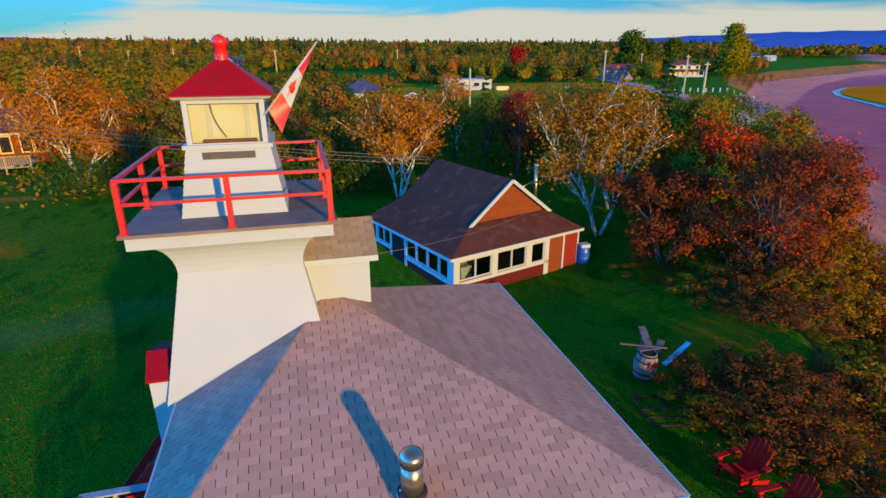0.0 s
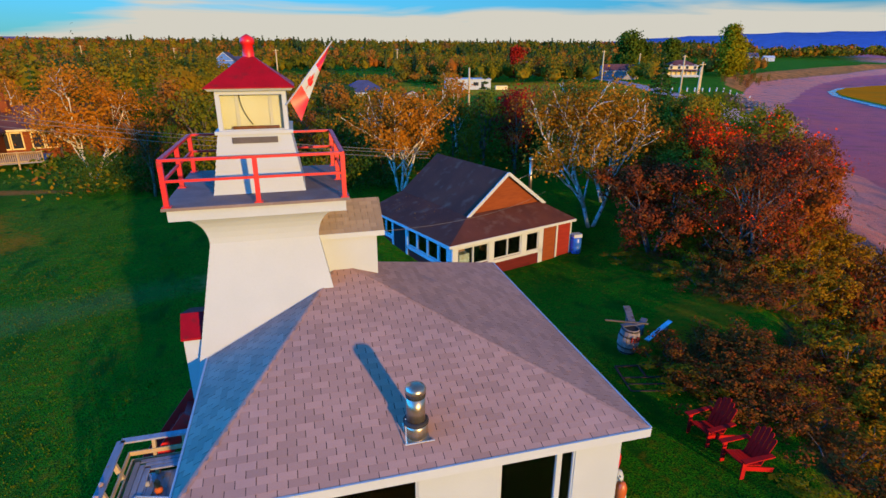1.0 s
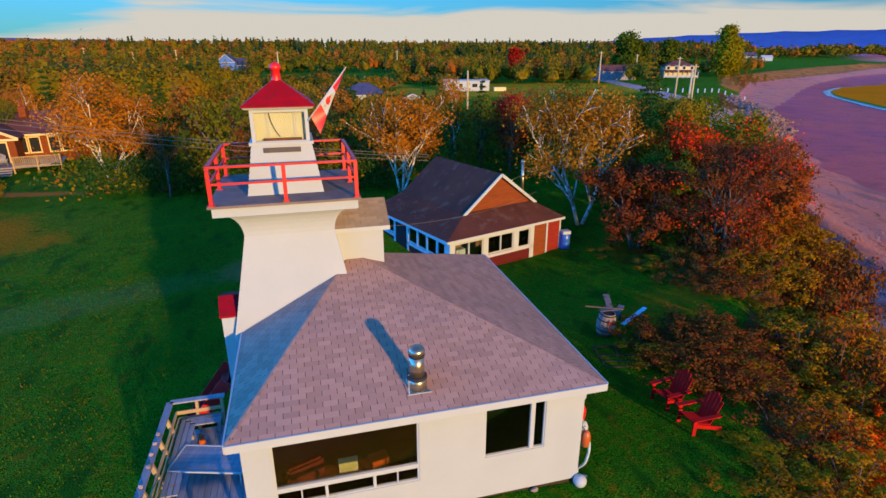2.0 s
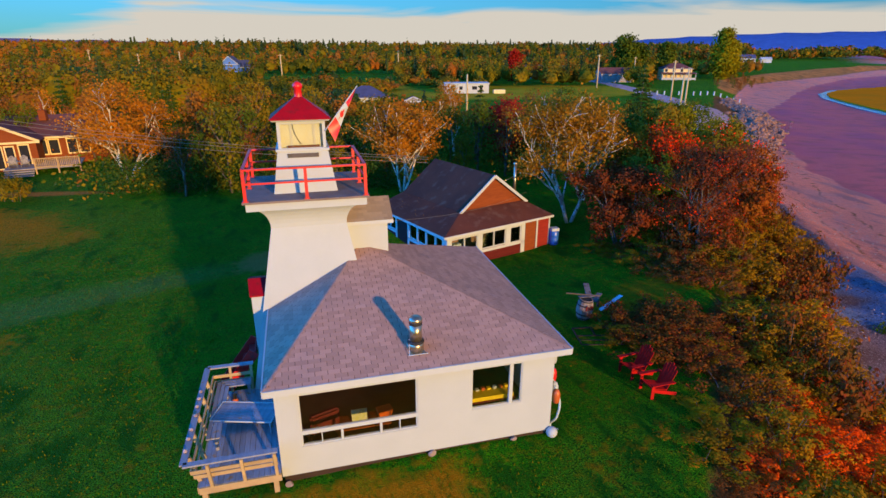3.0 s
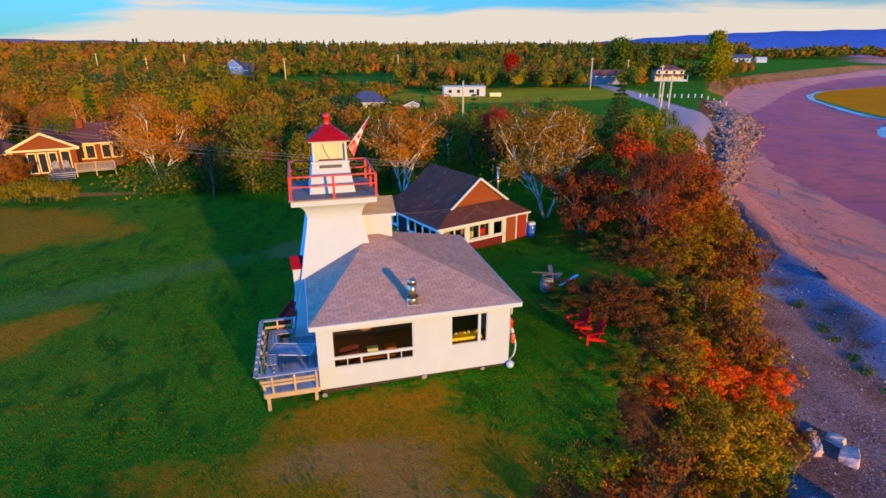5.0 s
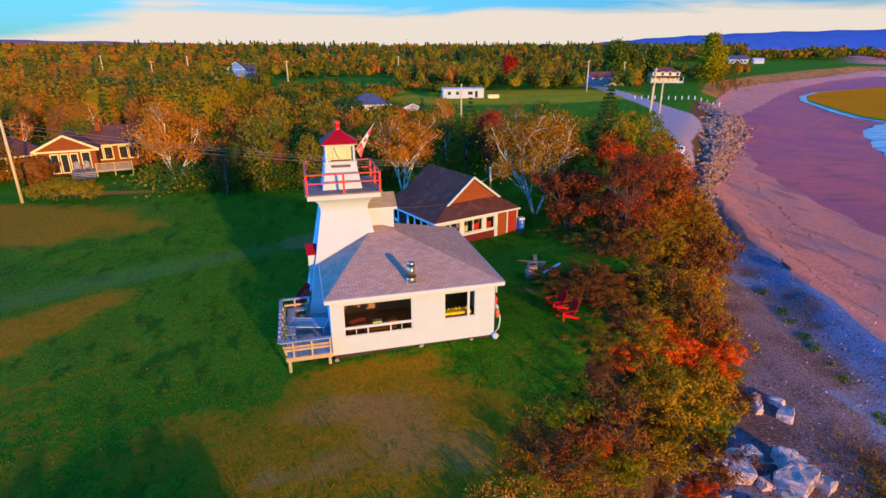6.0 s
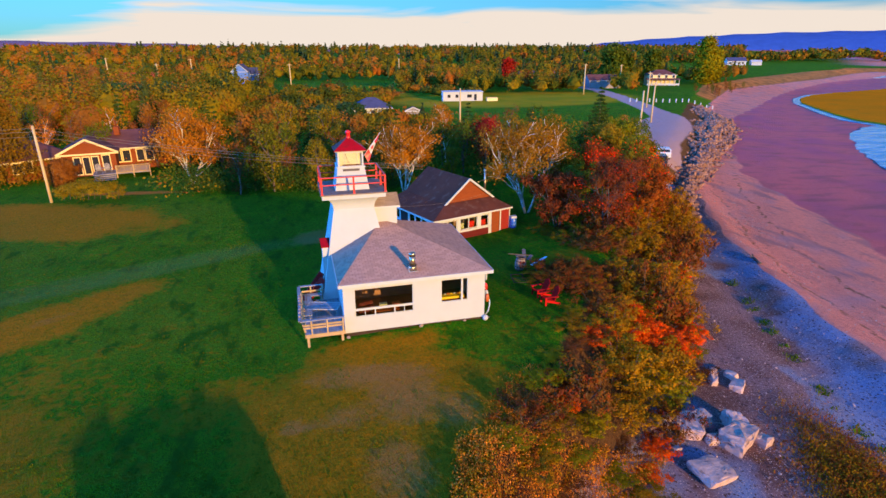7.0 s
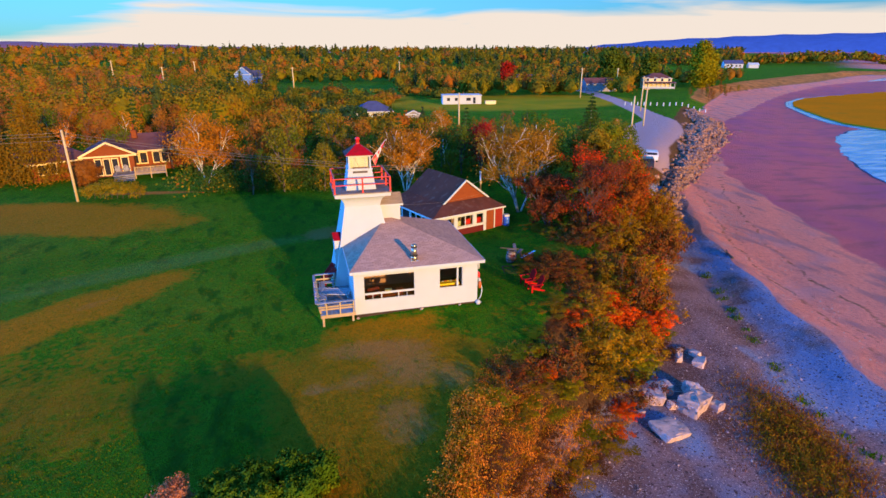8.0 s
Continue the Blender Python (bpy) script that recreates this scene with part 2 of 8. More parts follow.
def wall_open(bm, axis, at, thick, a0, a1, z0, z1, holes=()):
    """A wall along x (axis 'x', at y) or along y (axis 'y', at x), one skin, with holes (a0, a1, z0, z1) cut through it."""
    ca = sorted({a0, a1, *[v for h in holes for v in h[:2]]})
    cz = sorted({z0, z1, *[v for h in holes for v in h[2:]]})
    made = {}

    def vert(i, k, s):
        if (i, k, s) not in made:
            made[i, k, s] = bm.verts.new((ca[i], at + s * thick, cz[k]) if axis == "x" else (at + s * thick, ca[i], cz[k]))
        return made[i, k, s]

    def filled(i, k):
        if not (0 <= i < len(ca) - 1 and 0 <= k < len(cz) - 1):
            return False
        ma, mz = (ca[i] + ca[i + 1]) / 2, (cz[k] + cz[k + 1]) / 2
        return not any(h[0] < ma < h[1] and h[2] < mz < h[3] for h in holes)

    for i in range(len(ca) - 1):
        for k in range(len(cz) - 1):
            if not filled(i, k):
                continue
            q = [(i, k), (i + 1, k), (i + 1, k + 1), (i, k + 1)]
            bm.faces.new([vert(*p, 0) for p in q])
            bm.faces.new([vert(*p, 1) for p in q[::-1]])
            for p, r, near in ((q[0], q[1], (i, k - 1)), (q[1], q[2], (i + 1, k)), (q[2], q[3], (i, k + 1)), (q[3], q[0], (i - 1, k))):
                if not filled(*near):
                    bm.faces.new((vert(*r, 0), vert(*p, 0), vert(*p, 1), vert(*r, 1)))
    bmesh.ops.recalc_face_normals(bm, faces=bm.faces[:])


def finish(name, bm, material):
    me = bpy.data.meshes.new(name)
    bm.normal_update()
    bm.to_mesh(me)
    bm.free()
    me.materials.append(material)
    return me


def part(name, bm, material, parent, label=""):
    ob = new(name, finish(name, bm, material))
    ob.parent = parent
    return tagged(ob, label) if label else ob


def thing(name, label, category, m=None, group="", kind=""):
    ob = new(name)
    ob.empty_display_size = 0.3
    if m is not None:
        ob.matrix_basis = m
    return tagged(ob, label, category, group, kind)


def solid(name, bm, material, label, category, m=None, group="", kind=""):
    ob = new(name, finish(name, bm, material))
    if m is not None:
        ob.matrix_basis = m
    return tagged(ob, label, category, group, kind)


def mesh_np(name, verts, quads, material, smooth=False):
    me = bpy.data.meshes.new(name)
    v, f = np.asarray(verts, np.float32), np.asarray(quads, np.int32)
    k = f.shape[1]
    me.vertices.add(len(v))
    me.vertices.foreach_set("co", v.ravel())
    me.loops.add(f.size)
    me.loops.foreach_set("vertex_index", f.ravel())
    me.polygons.add(len(f))
    me.polygons.foreach_set("loop_start", np.arange(0, f.size, k, dtype=np.int32))
    me.polygons.foreach_set("loop_total", np.full(len(f), k, np.int32))
    me.update(calc_edges=True)
    if not smooth:
        me.shade_flat()
    me.materials.append(material)
    return me


# ---- the lie of the land ----
TOP_Y = [-80, -16, -12, -8, -0.7, 5, 8.7, 15, 25, 41, 73, 116, 150, 185, 207, 230, 251, 272, 290, 315, 400, 500, 1500]
TOP_X = [-6, 0.8, 3.0, 4.6, 11.0, 15.5, 19, 25, 33, 46, 72, 108, 138, 168, 200, 232, 268, 304, 335, 392, 520, 640, 1800]
TOE_X = [-2, 3.6, 7.3, 13.6, 20.0, 23, 25.5, 32, 37.5, 54, 88, 118, 150, 186, 227, 270, 312, 345, 375, 420, 560, 690, 1900]


def smooth01(v, lo, hi):
    t = np.clip((v - lo) / (hi - lo), 0, 1)
    return t * t * (3 - 2 * t)


def land(x, y):
    """Height of the ground, in metres, over the plan."""
    x, y = np.asarray(x, float), np.asarray(y, float)
    top, toe = np.interp(y, TOP_Y, TOP_X), np.interp(y, TOP_Y, TOE_X)
    plateau = -0.35 - 1.2 * np.exp(-((x - 12) / 9) ** 2 - ((y - 18) / 8) ** 2) - 0.6 * np.clip((y - 30) / 60, 0, 1) * np.clip((x + 5) / 40, 0, 1)
    plateau = plateau - 0.25 * np.clip((-x - 0.5) / 3, 0, 1) * np.exp(-((y + 1) / 6) ** 2)
    plateau = plateau + 0.06 * np.sin(x * 0.31 + 1.0) * np.sin(y * 0.27)
    plateau = plateau + 0.32 * np.exp(-((x - 4.6) / 4.6) ** 2 - ((y - 1.5) / 3.2) ** 2)
    plateau = plateau + 13 * smooth01(y, 260, 800)
    s = np.clip((x - top) / np.maximum(toe - top, 0.5), 0, 1)
    s = s * s * (3 - 2 * s)
    beach = -3.25 - 1.35 * np.clip((x - toe) / 32, 0, 1) + 0.05 * np.sin(x * 0.9) * np.sin(y * 0.7 + x * 0.2)
    crest = np.interp(y, [-60, -10, -1, 5, 13, 31, 60], [20, 28, 30.5, 32.5, 35.5, 45, 70])
    berm = (0.36 * np.exp(-((x - crest - 0.4) / 1.7) ** 2) - 0.38 * np.exp(-((x - crest + 3.9) / 2.0) ** 2)) * (1 - smooth01(y, 25, 50))
    return plateau * (1 - s) + (beach + berm) * s


def land1(x, y):
    return float(land(x, y))


def blob(x, y, cx, cy, rx, ry, turn=0.0, soft=0.4):
    c, s = math.cos(radians(turn)), math.sin(radians(turn))
    u, v = (x - cx) * c + (y - cy) * s, -(x - cx) * s + (y - cy) * c
    return 1 - smooth01(np.sqrt((u / rx) ** 2 + (v / ry) ** 2), 1 - soft, 1 + soft)


def steps(parts):
    """Coordinates from stretches (start, end, step)."""
    out = []
    for a, b, d in parts:
        out += list(np.arange(a, b, d))
    return np.array(out + [parts[-1][1]])


def build_ground():
    gx = steps([(-3500, -400, 300), (-400, -80, 16), (-80, -30, 2.5), (-30, 55, 0.55), (55, 130, 1.5), (130, 420, 3), (420, 4500, 250)])
    gy = steps([(-400, -60, 40), (-60, -18, 3), (-18, 45, 0.55), (45, 130, 1.5), (130, 420, 3), (420, 5000, 250)])
    X, Y = np.meshgrid(gx, gy)
    Z = land(X, Y)
    rng = np.random.RandomState(3)
    near = (X > -30) & (X < 55) & (Y > -18) & (Y < 45)
    Z = Z + near * rng.normal(0, 0.012, Z.shape)
    nx, ny = len(gx), len(gy)
    idx = np.arange(nx * ny).reshape(ny, nx)
    quads = np.stack([idx[:-1, :-1], idx[:-1, 1:], idx[1:, 1:], idx[1:, :-1]], -1).reshape(-1, 4)
    me = mesh_np("ground", np.stack([X, Y, Z], -1).reshape(-1, 3), quads, GROUND, smooth=True)
    top, toe = np.interp(Y, TOP_Y, TOP_X), np.interp(Y, TOP_Y, TOE_X)
    wob = 1.2 * np.sin(X * 0.5 + Y * 0.3) * np.sin(Y * 0.41 - X * 0.2)
    shore = smooth01(X - toe + wob * 0.6, -3.6, -1.0)
    sand_x = np.where(Y > 100, toe - 1.5, np.interp(Y, [-60, -10, -1, 5, 13, 31, 60, 100], [20, 28, 30.5, 32.5, 35.5, 45, 70, 106]))
    mud_x = np.interp(Y, [-60, 5, 14, 25, 42, 56, 74, 95, 121, 155, 188, 230, 258, 500], [43, 47.3, 50.4, 55, 62, 72.6, 87.3, 106, 138, 178, 221, 289, 350, 860])
    sand = smooth01(X - sand_x + wob * 0.5, -0.6, 0.6)
    mud = smooth01(X - mud_x + wob * 0.7, -1.5, 1.5)
    # dry, worn turf in front of the house and lush turf elsewhere
    # the first three blobs and the last paint sunlit lawn with the dry tint
    dry = np.maximum.reduce([0.95 * blob(X, Y, -16.5, 5.2, 7.5, 1.9, 42, 0.6), 0.5 * blob(X, Y, -15.5, -4.5, 6.0, 5.5, 0, 0.6), 0.8 * blob(X, Y, -24.5, 28.0, 12.5, 5.2, -22, 0.35), blob(X, Y, 1.0, -6.2, 5.6, 4.4, 0, 0.4), blob(X, Y, -0.3, -10.8, 4.6, 4.0, 10, 0.4),
                             0.7 * blob(X, Y, 1.2, -1.4, 3.6, 1.0, 0, 0.6), 0.6 * blob(X, Y, -5.5, -3.5, 2.6, 1.6, 20, 0.6), 0.6 * blob(X, Y, 16.0, 8.5, 3.5, 1.6, 30, 0.6)])
    worn = np.maximum.reduce([0.75 * blob(X, Y, 0.9, -3.5, 3.0, 1.0, -8, 0.6), 0.75 * blob(X, Y, 2.0, -5.4, 1.7, 1.9, 0, 0.7), 0.6 * blob(X, Y, 3.8, -6.8, 1.3, 1.5, 0, 0.7), 0.65 * blob(X, Y, 1.0, -9.6, 1.3, 1.9, 10, 0.7), 0.8 * blob(X, Y, -2.5, -6.3, 0.7, 0.5, 0, 0.6), 0.6 * blob(X, Y, -0.6, -6.2, 1.2, 0.9, 0, 0.7),
                              0.8 * blob(X, Y, -0.6, 17.6, 2.4, 1.6, 40, 0.5), 0.7 * blob(X, Y, -19, 36.5, 6, 0.9, -10, 0.5), 0.5 * blob(X, Y, -15.2, 6.4, 1.6, 0.5, 40, 0.6)])
    road = np.maximum.reduce([1 - smooth01(np.abs(X - np.interp(Y, [38, 60, 73, 85, 110, 134, 171, 260], [46, 60, 70, 80, 90, 99, 111, 125])), 2.4 + 4 * np.exp(-((Y - 70) / 14) ** 2), 3.6 + 5 * np.exp(-((Y - 70) / 14) ** 2))]) * smooth01(Y, 36, 40)
    straw = np.maximum.reduce([blob(X, Y, 66, 142, 42, 26, 8, 0.35), blob(X, Y, 16, 172, 26, 18, 0, 0.4) * 0.7])
    bank = smooth01(X - top, 0, 3) * (1 - smooth01(X - toe, -2, 2)) * smooth01(Y, 125, 150)
    sea = X - sand_x + 0.5 * np.sin(Y * 0.17) + 0.2 * np.sin(Y * 0.61 + X * 0.3) + 0.15 * np.sin(Y * 1.7)
    wrack = np.clip(sum(k * np.exp(-((sea - d) / w) ** 2) for d, w, k in ((2.6, 0.3, 0.75), (4.0, 0.22, 0.6), (6.6, 0.28, 0.8), (9.5, 0.22, 0.5), (12.5, 0.25, 0.45))), 0, 1) * (X < mud_x)
    litter = smooth01(X - top - 0.9 * (Y > -9), -0.2, 1.2) * (1 - smooth01(X - toe + wob * 0.6, -3.0, -1.0)) * (1 - smooth01(Y, 110, 125))
    track = np.clip(blob(X, Y, -13, 11.8, 13, 0.8, 22, 0.7) + 0.7 * blob(X, Y, -12, 13.6, 12, 0.7, 20, 0.7), 0, 1)
    for name, ch in (("zone_a", (dry, worn, shore, sand)), ("zone_b", (mud, road, straw, bank)), ("zone_c", (wrack, litter, track, wrack))):
        at = me.attributes.new(name, "FLOAT_COLOR", "POINT")
        at.data.foreach_set("color", np.stack(ch, -1).astype(np.float32).ravel())
    ob = new("ground", me)
    tagged(ob, "lawn, worn turf, shingle beach and red tidal mud", "ground", kind="structure")


def ground_mat():
    m, n, l, b = node_mat("ground", 0.9)
    b.inputs["Specular IOR Level"].default_value = 0.04

    def zone(name):
        a, s = n.new("ShaderNodeAttribute"), n.new("ShaderNodeSeparateColor")
        a.attribute_name = name
        l.new(a.outputs["Color"], s.inputs["Color"])
        return [*s.outputs[:3], a.outputs["Alpha"]]

    dry, worn, shore, sand = zone("zone_a")
    mud, road, straw, bank = zone("zone_b")
    wrack, litter, track, _ = zone("zone_c")
    n1, n2, n3, n4 = noise_node(n, l, 0.35, 5), noise_node(n, l, 3.0, 6), noise_node(n, l, 26.0, 4), noise_node(n, l, 8.0, 5)

    def soften(mask, grain, lo=0.35, hi=0.65, amount=0.5):
        a = n.new("ShaderNodeMath")
        a.operation = "MULTIPLY_ADD"
        a.inputs[1].default_value, a.inputs[2].default_value = amount, -amount / 2
        l.new(grain, a.inputs[0])
        s = n.new("ShaderNodeMath")
        s.operation = "ADD"
        l.new(mask, s.inputs[0])
        l.new(a.outputs[0], s.inputs[1])
        return ramp(n, l, s.outputs[0], lo, hi)

    n0 = noise_node(n, l, 0.09, 3)
    grass = mix(n, l, ramp(n, l, n1, 0.35, 0.65), (0.012, 0.185, 0.003), (0.045, 0.26, 0.004))
    grass = mix(n, l, ramp(n, l, n0, 0.46, 0.68), grass, (0.085, 0.235, 0.010))
    grass = mix(n, l, ramp(n, l, n2, 0.52, 0.68), grass, (0.15, 0.20, 0.005))
    grass = mix(n, l, ramp(n, l, n4, 0.55, 0.66), grass, (0.14, 0.20, 0.005))
    grass = mix(n, l, ramp(n, l, n3, 0.47, 0.60), grass, (0.006, 0.058, 0.003))
    grass = mix(n, l, ramp(n, l, noise_node(n, l, 1.1, 5.0, (1.0, 0.45, 1.0)), 0.54, 0.66), grass, (0.012, 0.105, 0.004))
    turf = mix(n, l, ramp(n, l, n2, 0.35, 0.65), (0.50, 0.175, 0.005), (0.30, 0.145, 0.004))
    turf = mix(n, l, ramp(n, l, n4, 0.5, 0.7), turf, (0.13, 0.13, 0.004))
    turf = mix(n, l, ramp(n, l, n3, 0.5, 0.8), turf, (0.54, 0.29, 0.016))
    # the turf tint covers dry ground and the painted sunlit patches alike
    col = mix(n, l, soften(dry, mix(n, l, 0.5, n1, n2), 0.2, 0.62, 2.4), grass, turf)
    col = mix(n, l, soften(straw, n2, 0.3, 0.7), col, mix(n, l, ramp(n, l, n0, 0.4, 0.6), (0.40, 0.27, 0.010), (0.26, 0.25, 0.008)))
    dirt = mix(n, l, ramp(n, l, n3, 0.35, 0.7), (0.40, 0.15, 0.025), (0.52, 0.24, 0.055))
    col = mix(n, l, soften(worn, n2, 0.3, 0.7, 0.8), col, dirt)
    col = mix(n, l, mix(n, l, 1.0, soften(track, n2, 0.1, 0.9, 0.7), (0.15, 0.15, 0.15), "MULTIPLY"), col, (0.20, 0.30, 0.14))
    col = mix(n, l, soften(litter, n2, 0.3, 0.7), col, mix(n, l, ramp(n, l, n3, 0.35, 0.7), (0.10, 0.055, 0.02), (0.22, 0.10, 0.035)))
    gravel = mix(n, l, ramp(n, l, n3, 0.35, 0.7), (0.22, 0.125, 0.125), (0.40, 0.24, 0.235))
    gravel = mix(n, l, ramp(n, l, n1, 0.42, 0.64), gravel, mix(n, l, ramp(n, l, n3, 0.35, 0.7), (0.13, 0.065, 0.055), (0.24, 0.125, 0.105)))
    # blue patches put sky-lit shade into the shingle's colour
    gravel = mix(n, l, ramp(n, l, noise_node(n, l, 0.16, 4), 0.50, 0.60), gravel, mix(n, l, ramp(n, l, n3, 0.35, 0.7), (0.14, 0.20, 0.34), (0.28, 0.36, 0.54)))
    gravel = mix(n, l, ramp(n, l, noise_node(n, l, 13.0, 2.0), 0.60, 0.68), gravel, (0.60, 0.46, 0.44))
    gravel = mix(n, l, ramp(n, l, noise_node(n, l, 7.0, 3.0), 0.57, 0.67), gravel, (0.09, 0.052, 0.048))
    col = mix(n, l, soften(road, n2), col, (0.50, 0.33, 0.32))
    col = mix(n, l, soften(bank, n2), col, mix(n, l, ramp(n, l, noise_node(n, l, 0.3, 6.0), 0.42, 0.6), (0.52, 0.21, 0.06), (0.24, 0.12, 0.035)))
    col = mix(n, l, soften(shore, n2), col, gravel)
    sandc = mix(n, l, ramp(n, l, n2, 0.3, 0.7), (0.88, 0.315, 0.215), (0.72, 0.235, 0.17))
    sandc = mix(n, l, ramp(n, l, n3, 0.55, 0.75), sandc, (0.32, 0.16, 0.15))
    sandc = mix(n, l, soften(wrack, n2, 0.4, 0.8, 1.1), sandc, (0.22, 0.10, 0.05))
    drift = noise_node(n, l, 1.0, 5.0, (0.55, 0.18, 1.0))
    sandc = mix(n, l, ramp(n, l, drift, 0.52, 0.64), sandc, (0.46, 0.20, 0.18))
    sandc = mix(n, l, mix(n, l, 1.0, ramp(n, l, noise_node(n, l, 0.22, 3.0), 0.52, 0.66), (0.35, 0.35, 0.35), "MULTIPLY"), sandc, (0.36, 0.26, 0.30))
    sandc = mix(n, l, ramp(n, l, noise_node(n, l, 11.0, 2.0), 0.66, 0.74), sandc, (0.16, 0.085, 0.06))
    col = mix(n, l, soften(sand, n2, 0.4, 0.6, 0.3), col, sandc)
    mudc = mix(n, l, ramp(n, l, n2, 0.3, 0.7), (0.52, 0.13, 0.14), (0.60, 0.165, 0.165))
    mudc = mix(n, l, ramp(n, l, n0, 0.45, 0.7), mudc, (0.42, 0.12, 0.18))
    mudc = mix(n, l, ramp(n, l, noise_node(n, l, 0.5, 6.0, (0.35, 1.0, 1.0)), 0.5, 0.72), mudc, (0.33, 0.115, 0.125))
    mudc = mix(n, l, ramp(n, l, n4, 0.62, 0.75), mudc, (0.30, 0.11, 0.12))
    col = mix(n, l, soften(mud, n2, 0.4, 0.6, 0.3), col, mudc)
    l.new(col, b.inputs["Base Color"])
    rg = n.new("ShaderNodeMapRange")
    rg.inputs["To Min"].default_value, rg.inputs["To Max"].default_value = 0.95, 0.75
    l.new(mud, rg.inputs["Value"])
    l.new(rg.outputs["Result"], b.inputs["Roughness"])
    bump(n, l, b, mix(n, l, 0.5, n3, n2), 1.0, 0.35)
    return m


GROUND = ground_mat()
build_ground()

# ---- the keeper's house ----
HW, HD, HZ = 7.3, 7.6, 2.70
EAVE = 2.73
APEX = (2.80, 5.30, 4.22)
E_FL, E_FR, E_BR, E_BL = (-0.2, -0.3, EAVE), (7.62, -0.3, EAVE), (7.62, 7.9, EAVE), (-0.2, 7.9, EAVE)
W1, W2 = (0.55, 3.50, 0.81, 2.32), (4.96, 6.38, 1.08, 2.33)

house = thing("keepers_house", "white wooden keeper's house with a brown shingled hip roof", "house")
bm = bmesh.new()
wall_open(bm, "x", 0.0, 0.14, 0.0, HW, 0.0, HZ, (W1, W2))
part("front_wall", bm, WHITE, house)
for nm, args in (("side_wall", ("y", HW - 0.14, 0.14, 0.14, HD, 0.0, HZ)), ("side_wall", ("y", 0.0, 0.14, 0.14, HD, 0.0, HZ)), ("back_wall", ("x", HD, 0.14, 0.0, HW, 0.0, HZ))):
    bm = bmesh.new()
    wall_open(bm, *args)
    part(nm, bm, WHITE, house)
bm = bmesh.new()
box(bm, 0.14, HW - 0.14, 0.14, HD, 0.05, 0.12)
part("room_floor", bm, surface("room_floorboards", (0.16, 0.08, 0.04), (0.12, 0.06, 0.03), 2, 20, 0.5), house)
bm = bmesh.new()
box(bm, 0.14, HW - 0.14, 3.6, 3.7, 0.12, HZ - 0.05)
part("partition_wall", bm, DARKROOM, house)
bm = bmesh.new()
box(bm, 0.14, HW - 0.14, 0.14, HD, HZ - 0.05, HZ)
part("room_ceiling", bm, DARKROOM, house)
for k, (a, b_) in enumerate(((E_FL, E_FR), (E_FR, E_BR), (E_BR, E_BL), (E_BL, E_FL))):
    bm = bmesh.new()
    slab(bm, (a, b_, APEX), 0.05)
    part("roof_slope", bm, UNDERLAY, house)
    bm = bmesh.new()
    p, q = Vector(a), Vector(b_)
    d = (q - p).normalized() * 0.02
    out = Vector((d.y, -d.x, 0)).normalized() * 0.012
    beam(bm, p + out - Vector((0, 0, 0.085)), q + out - Vector((0, 0, 0.085)), 0.03, 0.16)
    part("fascia", bm, TRIM, house)
    bm = bmesh.new()
    beam(bm, p + out * 1.5 + Vector((0, 0, 0.008)), q + out * 1.5 + Vector((0, 0, 0.008)), 0.035, 0.012)
    part("drip_edge", bm, TRIM, house)
bm = bmesh.new()
box(bm, -0.17, 7.59, -0.27, 7.87, EAVE - 0.16, EAVE - 0.14)
part("soffit", bm, TRIM, house)


def window(parent, hole, y, bars_v=(), bars_h=(), frame_w=0.05, glass=GLASS):
    """A window in a wall along x: a frame with bars, and its pane."""
    x0, x1, z0, z1 = hole
    w = thing("window", "white-framed window", "window")
    w.parent = parent
    del w["category"]
    bm = bmesh.new()
    for a, b_, c, d in ((x0, x1, z0, z0 + frame_w), (x0, x1, z1 - frame_w, z1), (x0, x0 + frame_w, z0 + frame_w, z1 - frame_w), (x1 - frame_w, x1, z0 + frame_w, z1 - frame_w)):
        box(bm, a, b_, y + 0.02, y + 0.1, c, d)
    part("window_frame", bm, TRIM, w)
    for a, wd, za, zb in bars_v:
        bm = bmesh.new()
        box(bm, a - wd / 2, a + wd / 2, y + 0.005, y + 0.09, za, zb)
        part("mullion", bm, TRIM, w)
    for zc, wd in bars_h:
        bm = bmesh.new()
        box(bm, x0 + 0.01, x1 - 0.01, y + 0.01, y + 0.092, zc - wd / 2, zc + wd / 2)
        part("transom", bm, TRIM, w)
    bm = bmesh.new()
    box(bm, x0 + 0.02, x1 - 0.02, y + 0.055, y + 0.061, z0 + 0.02, z1 - 0.02)
    g = part("pane", bm, glass, w)
    g.visible_shadow = False
    return w


window(house, W1, 0.0, bars_v=[(1.55, 0.06, 0.83, 1.14), (2.54, 0.06, 0.83, 1.14), (1.05, 0.025, 0.83, 1.14), (3.03, 0.025, 0.83, 1.14)], bars_h=[(1.2, 0.11)], frame_w=0.035)
window(house, W2, 0.0, bars_v=[(6.07, 0.10, 1.10, 2.31)], frame_w=0.03)

# ---- the light tower ----
CX, CY = 1.22, 5.72
tower = thing("light_tower", "white square lighthouse tower with red gallery rail and lantern roof", "lighthouse")


def tower_hw(z):
    return 1.07 + (5.35 - z) * 0.194


bm = bmesh.new()
sec, z = [], -0.4
while z < 5.34:
    sec += [square(CX, CY, tower_hw(z) + 0.006, z), square(CX, CY, tower_hw(z + 0.125) - 0.002, z + 0.125)]
    z += 0.125
rings(bm, sec)
part("tower_body", bm, WHITE, tower)
bm = bmesh.new()
sec = []
for i in range(9):
    a = math.pi / 2 * i / 8
    sec.append(square(CX, CY, 1.112 + 0.54 * (1 - math.cos(a)), 5.13 + 0.72 * math.sin(a)))
rings(bm, sec)
part("cove", bm, WHITE, tower)
